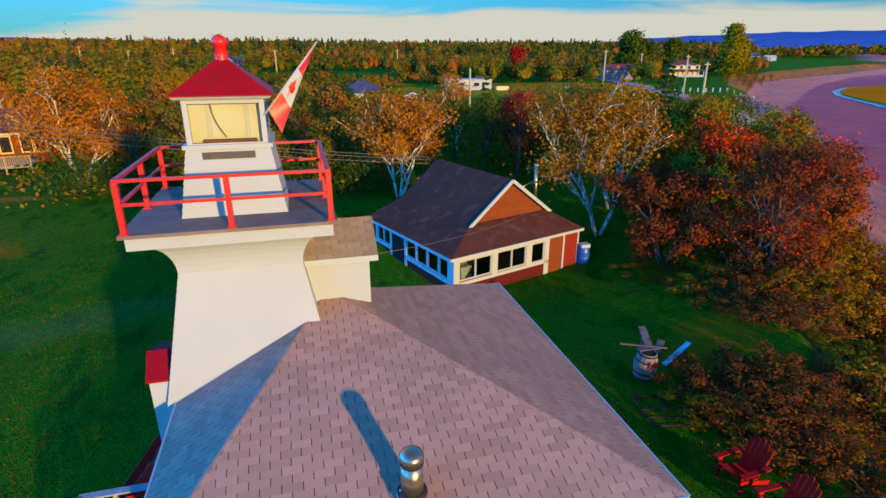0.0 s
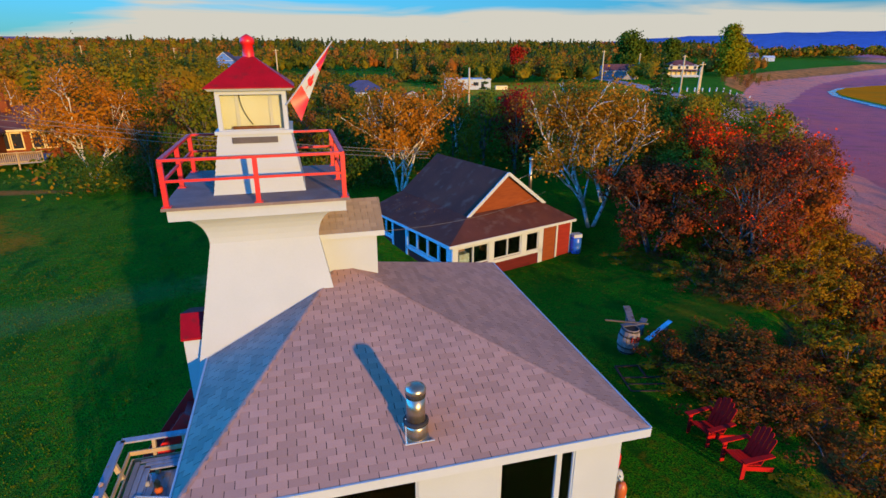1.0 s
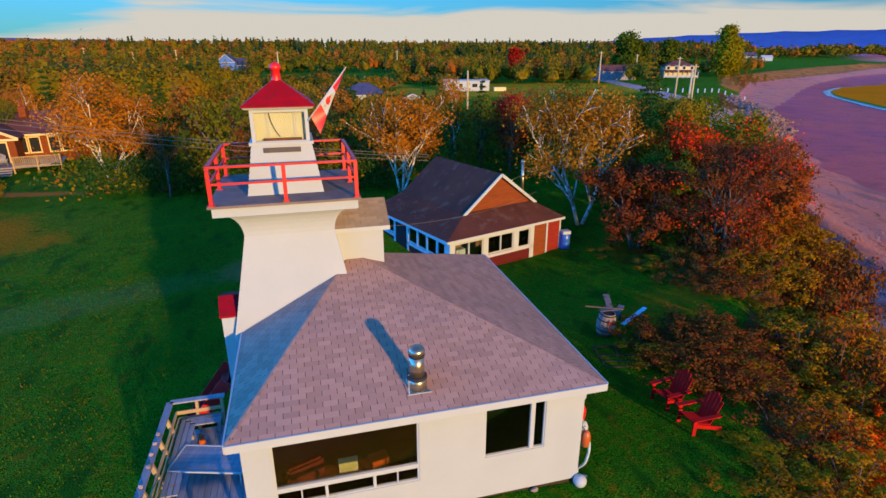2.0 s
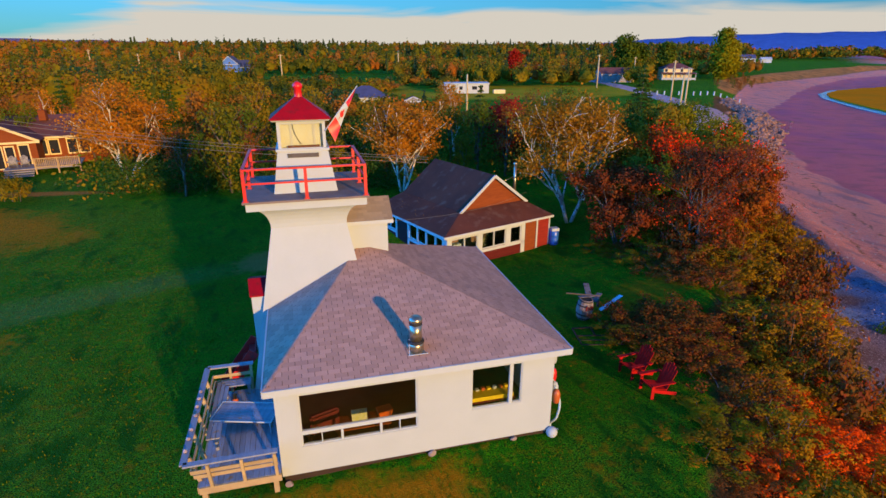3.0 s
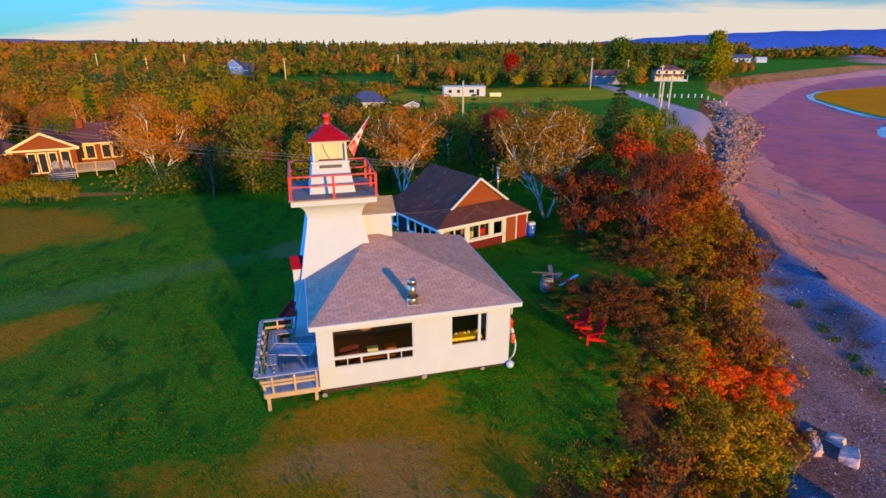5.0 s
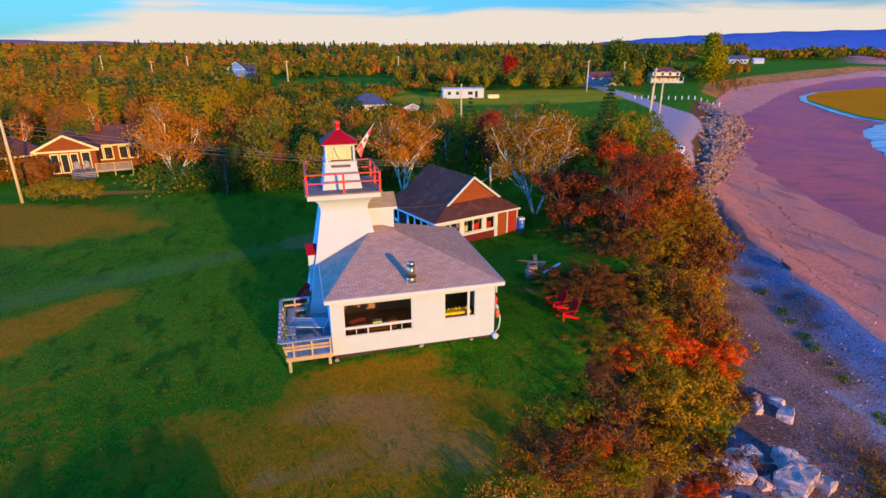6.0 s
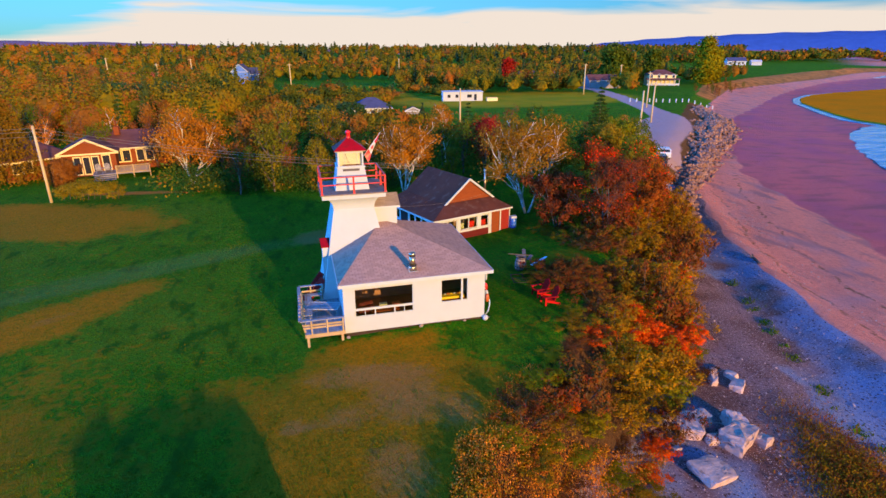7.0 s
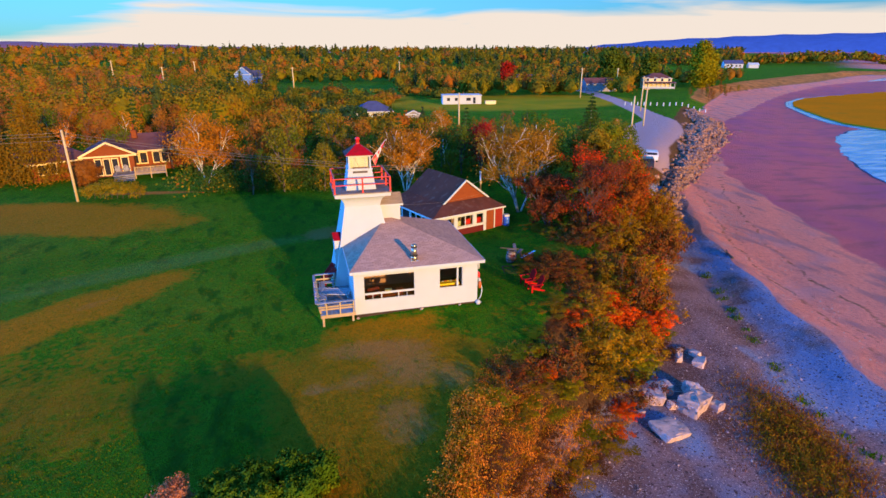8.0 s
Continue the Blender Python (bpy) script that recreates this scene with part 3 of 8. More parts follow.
bm = bmesh.new()
rings(bm, [square(CX, CY, 1.70, 5.84), square(CX, CY, 1.70, 6.07)])
part("gallery_fascia", bm, WHITE, tower)
bm = bmesh.new()
rings(bm, [square(CX, CY, 1.78, 6.07), square(CX, CY, 1.78, 6.13)])
part("gallery_floor", bm, GALLERY, tower)
for sx, sy in ((-1, -1), (1, -1), (1, 1), (-1, 1), (0, -1), (0, 1), (-1, 0), (1, 0)):
    px, py = CX + sx * 1.68, CY + sy * 1.68
    bm = bmesh.new()
    box(bm, px - 0.045, px + 0.045, py - 0.045, py + 0.045, 6.13, 7.02)
    box(bm, px - 0.08, px + 0.08, py - 0.08, py + 0.08, 6.13, 6.15)
    part("rail_post", bm, RED, tower)
for zr, w, h in ((7.03, 0.085, 0.05), (6.63, 0.045, 0.05)):
    for a, b_ in (((-1, -1), (1, -1)), ((1, -1), (1, 1)), ((1, 1), (-1, 1)), ((-1, 1), (-1, -1))):
        bm = bmesh.new()
        beam(bm, (CX + a[0] * 1.68, CY + a[1] * 1.68, zr), (CX + b_[0] * 1.68, CY + b_[1] * 1.68, zr), w, h)
        part("rail", bm, RED, tower)
bm = bmesh.new()
sec, z = [], 6.13
while z < 7.27:
    f = (z - 6.13) / 1.2
    sec += [square(CX, CY, 0.92 - 0.20 * f + 0.012, z), square(CX, CY, 0.92 - 0.20 * (f + 0.1), z + 0.12)]
    z += 0.12
rings(bm, sec)
part("lantern_base", bm, WHITE, tower)
bm = bmesh.new()
rings(bm, [square(CX, CY, 0.77, 7.33), square(CX, CY, 0.77, 7.40)])
part("lantern_sill", bm, TRIM, tower)
bm = bmesh.new()
box(bm, CX - 0.45, CX + 0.45, CY - 0.78, CY - 0.6, 7.15, 7.27)
part("vent_slot", bm, surface("dark_slot", (0.12, 0.10, 0.09), (0.09, 0.08, 0.07)), tower, "grey slot")
# lantern room: four corner posts, closed sides and back, glazed front
lz0, lz1, lh = 7.40, 8.20, 0.69
bm = bmesh.new()
wall_open(bm, "x", CY - lh, 0.06, CX - lh, CX + lh, lz0, lz1, ((CX - 0.60, CX + 0.60, lz0 + 0.02, lz1 - 0.09),))
part("lantern_front", bm, TRIM, tower)
bm = bmesh.new()
wall_open(bm, "x", CY + lh - 0.06, 0.06, CX - lh, CX + lh, lz0, lz1)
part("lantern_back", bm, CREAM, tower)
for s in (-1, 1):
    bm = bmesh.new()
    x0 = CX + s * (lh - 0.03) - 0.03
    wall_open(bm, "y", x0, 0.06, CY - lh + 0.06, CY + lh - 0.06, lz0, lz1, ((CY - 0.45, CY + 0.45, lz0 + 0.2, lz1 - 0.12),))
    part("lantern_side", bm, TRIM, tower)
    bm = bmesh.new()
    box(bm, x0 + 0.02, x0 + 0.026, CY - 0.46, CY + 0.46, lz0 + 0.19, lz1 - 0.11)
    part("lantern_pane", bm, CLEARGLASS, tower).visible_shadow = False
bm = bmesh.new()
box(bm, CX - 0.60, CX + 0.60, CY - lh + 0.03, CY - lh + 0.036, lz0 + 0.02, lz1 - 0.09)
part("lantern_pane", bm, CLEARGLASS, tower).visible_shadow = False
bm = bmesh.new()
box(bm, CX - 0.62, CX + 0.62, CY - lh + 0.20, CY - lh + 0.22, lz0 + 0.01, lz1 - 0.02)
part("lantern_lining", bm, CREAM, tower, "pale yellow lining boards")
for x in (CX - 0.30, CX + 0.36):
    bm = bmesh.new()
    box(bm, x - 0.035, x + 0.035, CY - lh + 0.175, CY - lh + 0.197, lz0 + 0.015, lz1 - 0.025)
    part("lining_batten", bm, TRIM, tower)
cable = bmesh.new()
for i in range(8):
    a, b_ = i / 8, (i + 1) / 8
    tube(cable, (CX - 0.24 + 0.22 * a ** 2, CY - lh + 0.15, lz1 - 0.1 - 0.6 * a), (CX - 0.24 + 0.22 * b_ ** 2, CY - lh + 0.15, lz1 - 0.1 - 0.6 * b_), 0.008, 0.008, 5)
part("lamp_cable", cable, BLACK, tower)
bm = bmesh.new()
box(bm, CX - 0.42, CX + 0.5, CY - 0.62, CY - 0.5, lz0 + 0.0, lz0 + 0.07)
part("lamp_tray", bm, surface("tray_wood", (0.18, 0.07, 0.04), (0.1, 0.05, 0.03)), tower)
bm = bmesh.new()
rings(bm, [square(CX, CY, 0.80, 8.19), square(CX, CY, 0.84, 8.24)])
part("roof_fascia", bm, TRIM, tower)
bm = bmesh.new()
rings(bm, [square(CX, CY, 0.87, 8.24), square(CX, CY, 0.87, 8.26), square(CX, CY, 0.11, 8.83)])
part("lantern_roof", bm, REDROOF, tower)
bm = bmesh.new()
lathe(bm, CX, CY, [(0.14, 8.78), (0.12, 8.84), (0.11, 9.06), (0.145, 9.08), (0.15, 9.14), (0.13, 9.2), (0.05, 9.25), (0.01, 9.27)])
part("roof_ventilator", bm, RED, tower)
# little roofed bay on the landward side, and the link to the house
bm = bmesh.new()
box(bm, 1.9, 3.65, 5.0, 6.0, 2.6, 5.06)
part("side_bay", bm, WHITE, tower)
bm = bmesh.new()
slab(bm, ((1.7, 4.88, 5.075), (3.82, 4.88, 5.075), (3.88, 6.05, 5.54), (1.7, 6.05, 5.54)), 0.06)
part("bay_roof", bm, SHINGLE_TAN, tower)
bm = bmesh.new()
beam(bm, (1.72, 4.865, 5.015), (3.82, 4.865, 5.015), 0.03, 0.12)
part("bay_fascia", bm, TRIM, tower)
bm = bmesh.new()
box(bm, -0.68, 0.6, 4.40, 5.9, 0.0, 3.1)
part("window_bay", bm, WHITE, tower)
bm = bmesh.new()
slab(bm, ((-0.72, 4.35, 3.14), (0.6, 4.35, 3.14), (0.6, 4.95, 3.47), (-0.78, 4.95, 3.47)), 0.05)
slab(bm, ((-0.78, 4.95, 3.47), (0.6, 4.95, 3.47), (0.6, 5.95, 3.14), (-0.78, 5.95, 3.14)), 0.05)
part("window_bay_roof", bm, REDROOF, tower)

# ---- the cottage beyond ----
COT = Matrix(((0.948, -0.319, 0, 0), (0.319, 0.948, 0, 0), (0, 0, 1, 0), (0, 0, 0, 1)))
cot = thing("cottage", "brown cottage with white-framed porch windows and dark shingled roof", "house", COT)
CG = -1.75
u0, u1, v0, v1 = 13.1, 20.75, 12.15, 20.0
bm = bmesh.new()
wall_open(bm, "x", v0, 0.12, u0, u1, CG, 0.58, ((13.36, 15.2, -0.66, 0.3), (15.5, 17.27, -0.68, 0.32), (17.6, 18.45, -0.72, 0.3)))
part("porch_wall", bm, PORCHSHADE, cot)
bm = bmesh.new()
wall_open(bm, "y", u0, 0.12, v0 + 0.12, v1, CG, 0.55, ((12.6, 16.3, -0.66, 0.26), (18.0, 19.4, -0.66, 0.2)))
part("side_wall", bm, CEDARDARK, cot)
bm = bmesh.new()
wall_open(bm, "y", u1 - 0.12, 0.12, v0 + 0.12, v1, CG, 0.55)
part("side_wall", bm, CEDARDARK, cot)
bm = bmesh.new()
wall_open(bm, "x", v1, 0.12, u0, u1, CG, 0.40)
part("back_wall", bm, CEDARDARK, cot)
GV, GA = 13.7, (17.48, 3.1)
bm = bmesh.new()
slab(bm, ((12.8, 11.94, 0.6), (20.87, 11.94, 0.6), (19.95, GV, 1.28), (15.1, GV, 1.28)), 0.05)
part("porch_roof", bm, BROWNROOF, cot)
for nm, pts in (("porch_roof", ((12.8, 11.94, 0.6), (15.1, GV, 1.28), (15.1, 20.2, 1.22), (12.8, 20.2, 0.45))), ("porch_roof", ((20.87, 11.94, 0.6), (20.87, 20.2, 0.45), (19.95, 20.2, 1.22), (19.95, GV, 1.28))),
                ("main_roof", ((15.0, GV - 0.12, 1.26), (GA[0], GV - 0.12, GA[1] + 0.08), (GA[0], 20.2, GA[1] + 0.05), (15.0, 20.2, 1.2))), ("main_roof", ((20.05, GV - 0.12, 1.26), (20.05, 20.2, 1.2), (GA[0], 20.2, GA[1] + 0.05), (GA[0], GV - 0.12, GA[1] + 0.08)))):
    bm = bmesh.new()
    a, b_, c = Vector(pts[0]), Vector(pts[1]), Vector(pts[2])
    slab(bm, pts if (b_ - a).cross(c - a).z > 0 else pts[::-1], 0.05)
    part(nm, bm, BROWNROOF, cot)
bm = bmesh.new()
rings(bm, [[(15.1, GV + 0.1, 1.2), (19.95, GV + 0.1, 1.2), (GA[0], GV + 0.1, GA[1])], [(15.1, GV + 0.2, 1.2), (19.95, GV + 0.2, 1.2), (GA[0], GV + 0.2, GA[1])]])
part("gable", bm, CEDAR, cot)
bm = bmesh.new()
rings(bm, [[(15.1, 20.0, 0.9), (19.95, 20.0, 0.9), (19.95, 20.0, 1.15), (GA[0], 20.0, GA[1] - 0.05), (15.1, 20.0, 1.15)], [(15.1, 20.12, 0.9), (19.95, 20.12, 0.9), (19.95, 20.12, 1.15), (GA[0], 20.12, GA[1] - 0.05), (15.1, 20.12, 1.15)]])
part("gable", bm, CEDARDARK, cot)
for a, b_ in (((14.95, GV - 0.14, 1.18), (GA[0], GV - 0.14, GA[1] + 0.02)), ((20.1, GV - 0.14, 1.18), (GA[0], GV - 0.14, GA[1] + 0.02))):
    bm = bmesh.new()
    beam(bm, a, b_, 0.06, 0.16)
    part("barge_board", bm, TRIM, cot)
for a, b_ in (((12.8, 11.92, 0.53), (20.87, 11.92, 0.53)), ((12.78, 11.94, 0.53), (12.78, 20.2, 0.38))):
    bm = bmesh.new()
    beam(bm, a, b_, 0.03, 0.13)
    part("fascia", bm, TRIM, cot)
bm = bmesh.new()
tube(bm, (19.66, 14.3, 1.2), (19.64, 14.3, 3.5), 0.09, 0.09, 10)
part("stove_pipe", bm, STEEL, cot)


# ---- house fittings ----
def roof_z(y):
    return EAVE + (y + 0.3) * (APEX[2] - EAVE) / (APEX[1] + 0.3)


CHX, CHY = 3.57, 0.42
rz = roof_z(CHY)
chim = thing("metal_chimney", "round steel chimney with dark collar on the shingled roof", "chimney", Matrix.Translation((CHX, CHY, rz)))
bm = bmesh.new()
rings(bm, [[(-0.2, -0.22, -0.05), (0.2, -0.22, -0.05), (0.2, 0.2, 0.06), (-0.2, 0.2, 0.06)], [(-0.19, -0.21, -0.035), (0.19, -0.21, -0.035), (0.19, 0.19, 0.07), (-0.19, 0.19, 0.07)]])
part("flashing", bm, STEEL, chim)
bm = bmesh.new()
lathe(bm, 0, 0, [(0.205, -0.06), (0.205, 0.16), (0.175, 0.21)])
part("base_pipe", bm, STEEL, chim)
bm = bmesh.new()
lathe(bm, 0, 0, [(0.175, 0.20), (0.215, 0.21), (0.215, 0.25), (0.165, 0.27)])
part("storm_collar", bm, BLACK, chim, "dark collar")
bm = bmesh.new()
lathe(bm, 0, 0, [(0.16, 0.26), (0.16, 0.72)])
part("flue", bm, STEEL, chim)
bm = bmesh.new()
lathe(bm, 0, 0, [(0.165, 0.71), (0.172, 0.79), (0.164, 0.80)])
part("vent_band", bm, BLACK, chim, "dark vent band")
bm = bmesh.new()
lathe(bm, 0, 0, [(0.176, 0.80), (0.178, 0.85), (0.15, 0.90), (0.07, 0.93), (0.005, 0.935)])
part("cap", bm, STEEL, chim)
bm = bmesh.new()
beam(bm, (-0.24, -0.25, -0.03), (0.26, -0.25, -0.03), 0.02, 0.015)
beam(bm, (-0.22, -0.25, -0.03), (-0.17, 0.02, 0.28), 0.015, 0.015)
part("stay", bm, TRIM, chim)

ORANGE = surface("orange_plastic", (0.55, 0.12, 0.02), (0.45, 0.09, 0.02), 4, 30, 0.4)
YELLOW = surface("yellow_paint", (0.80, 0.62, 0.02), (0.72, 0.52, 0.02), 4, 30, 0.45)
BLUEP = surface("blue_plastic", (0.02, 0.13, 0.55), (0.02, 0.10, 0.45), 4, 30, 0.35)
GREYWOOD = surface("weathered_boards", (0.32, 0.31, 0.32), (0.22, 0.21, 0.22), 3, 30, 0.8, stretch=(1, 6, 1), dirt=(0.14, 0.12, 0.11))
SKYWOOD = surface("pale_blue_board", (0.50, 0.62, 0.66), (0.42, 0.55, 0.6), 3, 30, 0.7, dirt=(0.3, 0.3, 0.3))
CLOTH = surface("patterned_cloth", (0.45, 0.50, 0.20), (0.55, 0.55, 0.42), 12, 60, 0.9)
LEATHER = surface("maroon_leather", (0.12, 0.02, 0.015), (0.08, 0.015, 0.012), 5, 40, 0.5)

# in the rooms behind the panes
ac = thing("armchair", "maroon armchair in the dim front room", "armchair", pose(1.0, 1.0, 0.12, 0, 0, 200))
for nm, bx in (("seat", (-0.4, 0.4, -0.4, 0.35, 0.12, 0.45)), ("backrest", (-0.4, 0.4, 0.3, 0.5, 0.45, 1.2)), ("armrest", (-0.52, -0.4, -0.4, 0.45, 0.12, 0.65)), ("armrest", (0.4, 0.52, -0.4, 0.45, 0.12, 0.65))):
    bm = bmesh.new()
    box(bm, *bx)
    bmesh.ops.bevel(bm, geom=bm.edges[:], offset=0.05, segments=2, affect="EDGES")
    part(nm, bm, LEATHER, ac)
tb = thing("side_table", "low brown wooden table behind the picture window", "table", pose(2.1, 0.62, 0.12))
bm = bmesh.new()
box(bm, -0.7, 0.75, -0.3, 0.3, 0.70, 0.74)
part("tabletop", bm, CEDAR, tb)
for sx, sy in ((-0.62, -0.24), (0.66, -0.24), (0.66, 0.24), (-0.62, 0.24)):
    bm = bmesh.new()
    box(bm, sx - 0.03, sx + 0.03, sy - 0.03, sy + 0.03, 0, 0.70)
    part("leg", bm, CEDAR, tb)
bm = bmesh.new()
rings(bm, [[(-0.2, 0.0, 0), (0.2, 0.0, 0), (0.2, 0.03, 0), (-0.2, 0.03, 0)], [(-0.21, 0.12, 0.27), (0.21, 0.12, 0.27), (0.21, 0.15, 0.27), (-0.21, 0.15, 0.27)]])
solid("cushion", bm, CLOTH, "green and cream patterned cushion leaning on the table", "cushion", pose(2.05, 0.6, 0.862))
bm = bmesh.new()
rings(bm, [[(-0.16, -0.1, 0), (0.16, -0.1, 0), (0.16, 0.1, 0), (-0.16, 0.1, 0)], [(-0.2, -0.13, 0.24), (0.2, -0.13, 0.24), (0.2, 0.13, 0.24), (-0.2, 0.13, 0.24)]])
solid("crate", bm, ORANGE, "orange crate on the low table", "crate", pose(2.72, 0.66, 0.862, 0, 0, 12))
# added bench whose yellow top imitates a patch of sunlight at the sill
kb = thing("window_bench", "stand-in bench under the corner window, its top yellow as a sunlit sill", "bench", pose(5.65, 0.5, 0.12))
bm = bmesh.new()
box(bm, -0.72, 0.72, -0.3, 0.2, 0.0, 1.02)
part("bench_box", bm, LEATHER, kb)
bm = bmesh.new()
box(bm, -0.66, 0.60, -0.28, 0.1, 1.02, 1.14)
part("bench_cushion", bm, YELLOW, kb, "yellow top standing in for a sunlit patch")
for i in range(6):
    bm = bmesh.new()
    box(bm, -0.4 + i * 0.17, -0.3 + i * 0.17, 0.02, 0.12, 1.14, 1.19 + 0.02 * (i % 2))
    part("ornament", bm, (TRIM, ORANGE, YELLOW)[i % 3], kb)

# footing stones and the sill beam under the front wall
bm = bmesh.new()
box(bm, 0.05, HW - 0.05, 0.05, 0.14, -0.6, -0.003)
box(bm, HW - 0.14, HW - 0.05, 0.143, HD - 0.05, -0.6, -0.003)
part("sill_beam", bm, surface("dark_sill", (0.055, 0.032, 0.02), (0.035, 0.022, 0.016)), house)


def rock_mesh(seed, sx, sy, sz, mat, cuts=2, rough=0.18):
    rs = np.random.RandomState(seed)
    bm = bmesh.new()
    bmesh.ops.create_icosphere(bm, subdivisions=cuts, radius=0.5)
    planes = [(Vector(rs.normal(size=3)).normalized(), rs.uniform(0.28, 0.42)) for _ in range(9)]
    for v in bm.verts:
        for nrm, d in planes:
            k = v.co.dot(nrm) - d
            if k > 0:
                v.co -= nrm * k * 0.9
        v.co *= 1 + rough * 0.3 * noise.noise(v.co * 3.1 + Vector((seed, 0, 0)))
        v.co = Vector((v.co.x * sx, v.co.y * sy, v.co.z * sz))
    return finish("rock", bm, mat)


ROCK = surface("shore_rock", (0.21, 0.115, 0.085), (0.11, 0.06, 0.05), 1.2, 12, 0.9, dirt=(0.30, 0.18, 0.13), dirt_at=(0.55, 0.7), bump_d=0.03, vary=0.35)
PALEROCK = surface("pale_boulder", (0.55, 0.38, 0.33), (0.42, 0.29, 0.26), 1.4, 9, 0.9, dirt=(0.22, 0.16, 0.15), dirt_at=(0.55, 0.7), bump_d=0.06, vary=0.15)
for x, y, s in ((0.15, -0.06, 0.34), (3.85, -0.05, 0.42), (6.2, -0.02, 0.3)):
    ob = new("footing_stone", rock_mesh(int(x * 10) + 3, s * 0.7, s * 0.5, s * 0.5, STONE))
    ob.matrix_basis = pose(x, y, land1(x, y) + 0.04)
    tagged(ob, "pale footing stone at the foot of the house", "stone", "footing stones")

# floats and hose hung at the corner of the house
for k, (y, z, mat, lb) in enumerate(((0.35, 1.55, RED, "red fishing float hung on the house corner"), (0.55, 1.35, RED, "red fishing float hung on the house corner"),
                                     (0.2, 1.2, TRIM, "white fishing float hung on the house corner"), (0.05, 1.05, ORANGE, "orange fishing float hung on the house corner"), (0.28, 2.2, TRIM, "small white wind chime under the eave"))):
    fl = thing("fishing_float", lb, "float", pose(7.46, y, z), "floats on the wall")
    bm = bmesh.new()
    w = 0.11 if k < 4 else 0.05
    lathe(bm, 0, 0, [(0.02, -0.24), (w * 0.8, -0.2), (w, -0.05), (w, 0.08), (w * 0.7, 0.18), (0.02, 0.22)], 12)
    part("float_body", bm, mat, fl)
    bm = bmesh.new()
    tube(bm, (0, 0, 0.2), (-0.13, 0, 0.42), 0.012, 0.012, 5)
    part("cord", bm, TRIM, fl)
hose = bpy.data.curves.new("garden_hose", "CURVE")
hose.dimensions, hose.bevel_depth, hose.bevel_resolution = "3D", 0.035, 2
sp = hose.splines.new("BEZIER")
hp = [(7.42, 0.1, 1.35), (7.62, 0.12, 0.75), (7.58, 0.15, 0.25), (7.5, 0.3, -0.2), (7.62, 0.1, land1(7.6, 0.1) + 0.03)]
sp.bezier_points.add(len(hp) - 1)
for bp, co in zip(sp.bezier_points, hp):
    bp.co, bp.handle_left_type, bp.handle_right_type = co, "AUTO", "AUTO"
hose.materials.append(SKYWOOD)
tagged(new("garden_hose", hose), "pale blue hose hanging down the house corner", "hose")
bm = bmesh.new()
bmesh.ops.create_uvsphere(bm, u_segments=16, v_segments=10, radius=0.16)
for f in bm.faces:
    f.smooth = True
solid("net_float", bm, TRIM, "white round net float on the grass by the house", "float", pose(7.33, -0.1, land1(7.3, -0.1) + 0.15))

# ---- wooden deck with benches ----
DX0, DX1, DY0, DY1, DZ = -1.9, 0.0, -0.2, 3.75, 0.30
deck = thing("wooden_deck", "weathered wooden deck with slatted rails beside the house", "deck", Matrix.Translation((0, 0, 0)))
k = 14
for i in range(k):
    bm = bmesh.new()
    x = DX0 + (DX1 - DX0) * i / k
    box(bm, x + 0.004, x + (DX1 - DX0) / k - 0.004, DY0, DY1, DZ - 0.035, DZ + 0.002 * (i % 3))
    part("deck_board", bm, DECKWOOD, deck)
for a, b_ in (((DX0, DY0 - 0.02), (DX1, DY0 - 0.02)), ((DX0 - 0.02, DY0), (DX0 - 0.02, DY1)), ((DX0, DY1 + 0.02), (DX1, DY1 + 0.02))):
    bm = bmesh.new()
    beam(bm, (*a, DZ - 0.10), (*b_, DZ - 0.10), 0.045, 0.19)
    part("rim_joist", bm, PINE, deck)
for x, y in ((DX0 + 0.1, DY0 + 0.05), (DX0 + 0.1, 1.8), (DX0 + 0.1, DY1 - 0.1), (-0.15, DY0 + 0.05)):
    bm = bmesh.new()
    box(bm, x - 0.06, x + 0.06, y - 0.06, y + 0.06, land1(x, y) - 0.15, DZ - 0.05)
    part("support_post", bm, PINE, deck)
LEAN = 0.22
rail_posts = [(DX0 + 0.03, y, -1, 0) for y in (0.05, 0.85, 1.65, 2.45, 3.25)] + [(x, DY0 + 0.03, 0, -1) for x in (-1.6, -0.85, -0.1)] + [(x, DY1 - 0.03, 0, 1) for x in (-1.5, -0.9)]
for x, y, ox, oy in rail_posts:
    bm = bmesh.new()
    beam(bm, (x, y, DZ - 0.15), (x + ox * LEAN, y + oy * LEAN, DZ + 0.78), 0.07, 0.09, (ox + 0.01, oy, 0))
    part("rail_post", bm, PINE, deck)
for f, mat in ((0.45, PINE), (0.66, PINE)):
    o = LEAN * f - 0.05
    c = [(DX1 - 0.05, DY0 - o), (DX0 - o, DY0 - o), (DX0 - o, DY1 + o), (-0.85, DY1 + o)]
    for a, b_ in zip(c, c[1:]):
        bm = bmesh.new()
        beam(bm, (*a, DZ + 0.8 * f), (*b_, DZ + 0.8 * f), 0.03, 0.10)
        part("rail_slat", bm, mat, deck)
o = LEAN
c = [(DX1 - 0.02, DY0 - o + 0.08), (DX0 - o, DY0 - o + 0.08), (DX0 - o, DY1 + o - 0.04), (-0.82, DY1 + o - 0.04)]
for a, b_ in zip(c, c[1:]):
    bm = bmesh.new()
    beam(bm, (*a, DZ + 0.81), (*b_, DZ + 0.81), 0.16, 0.04)
    part("cap_rail", bm, DECKWOOD, deck)
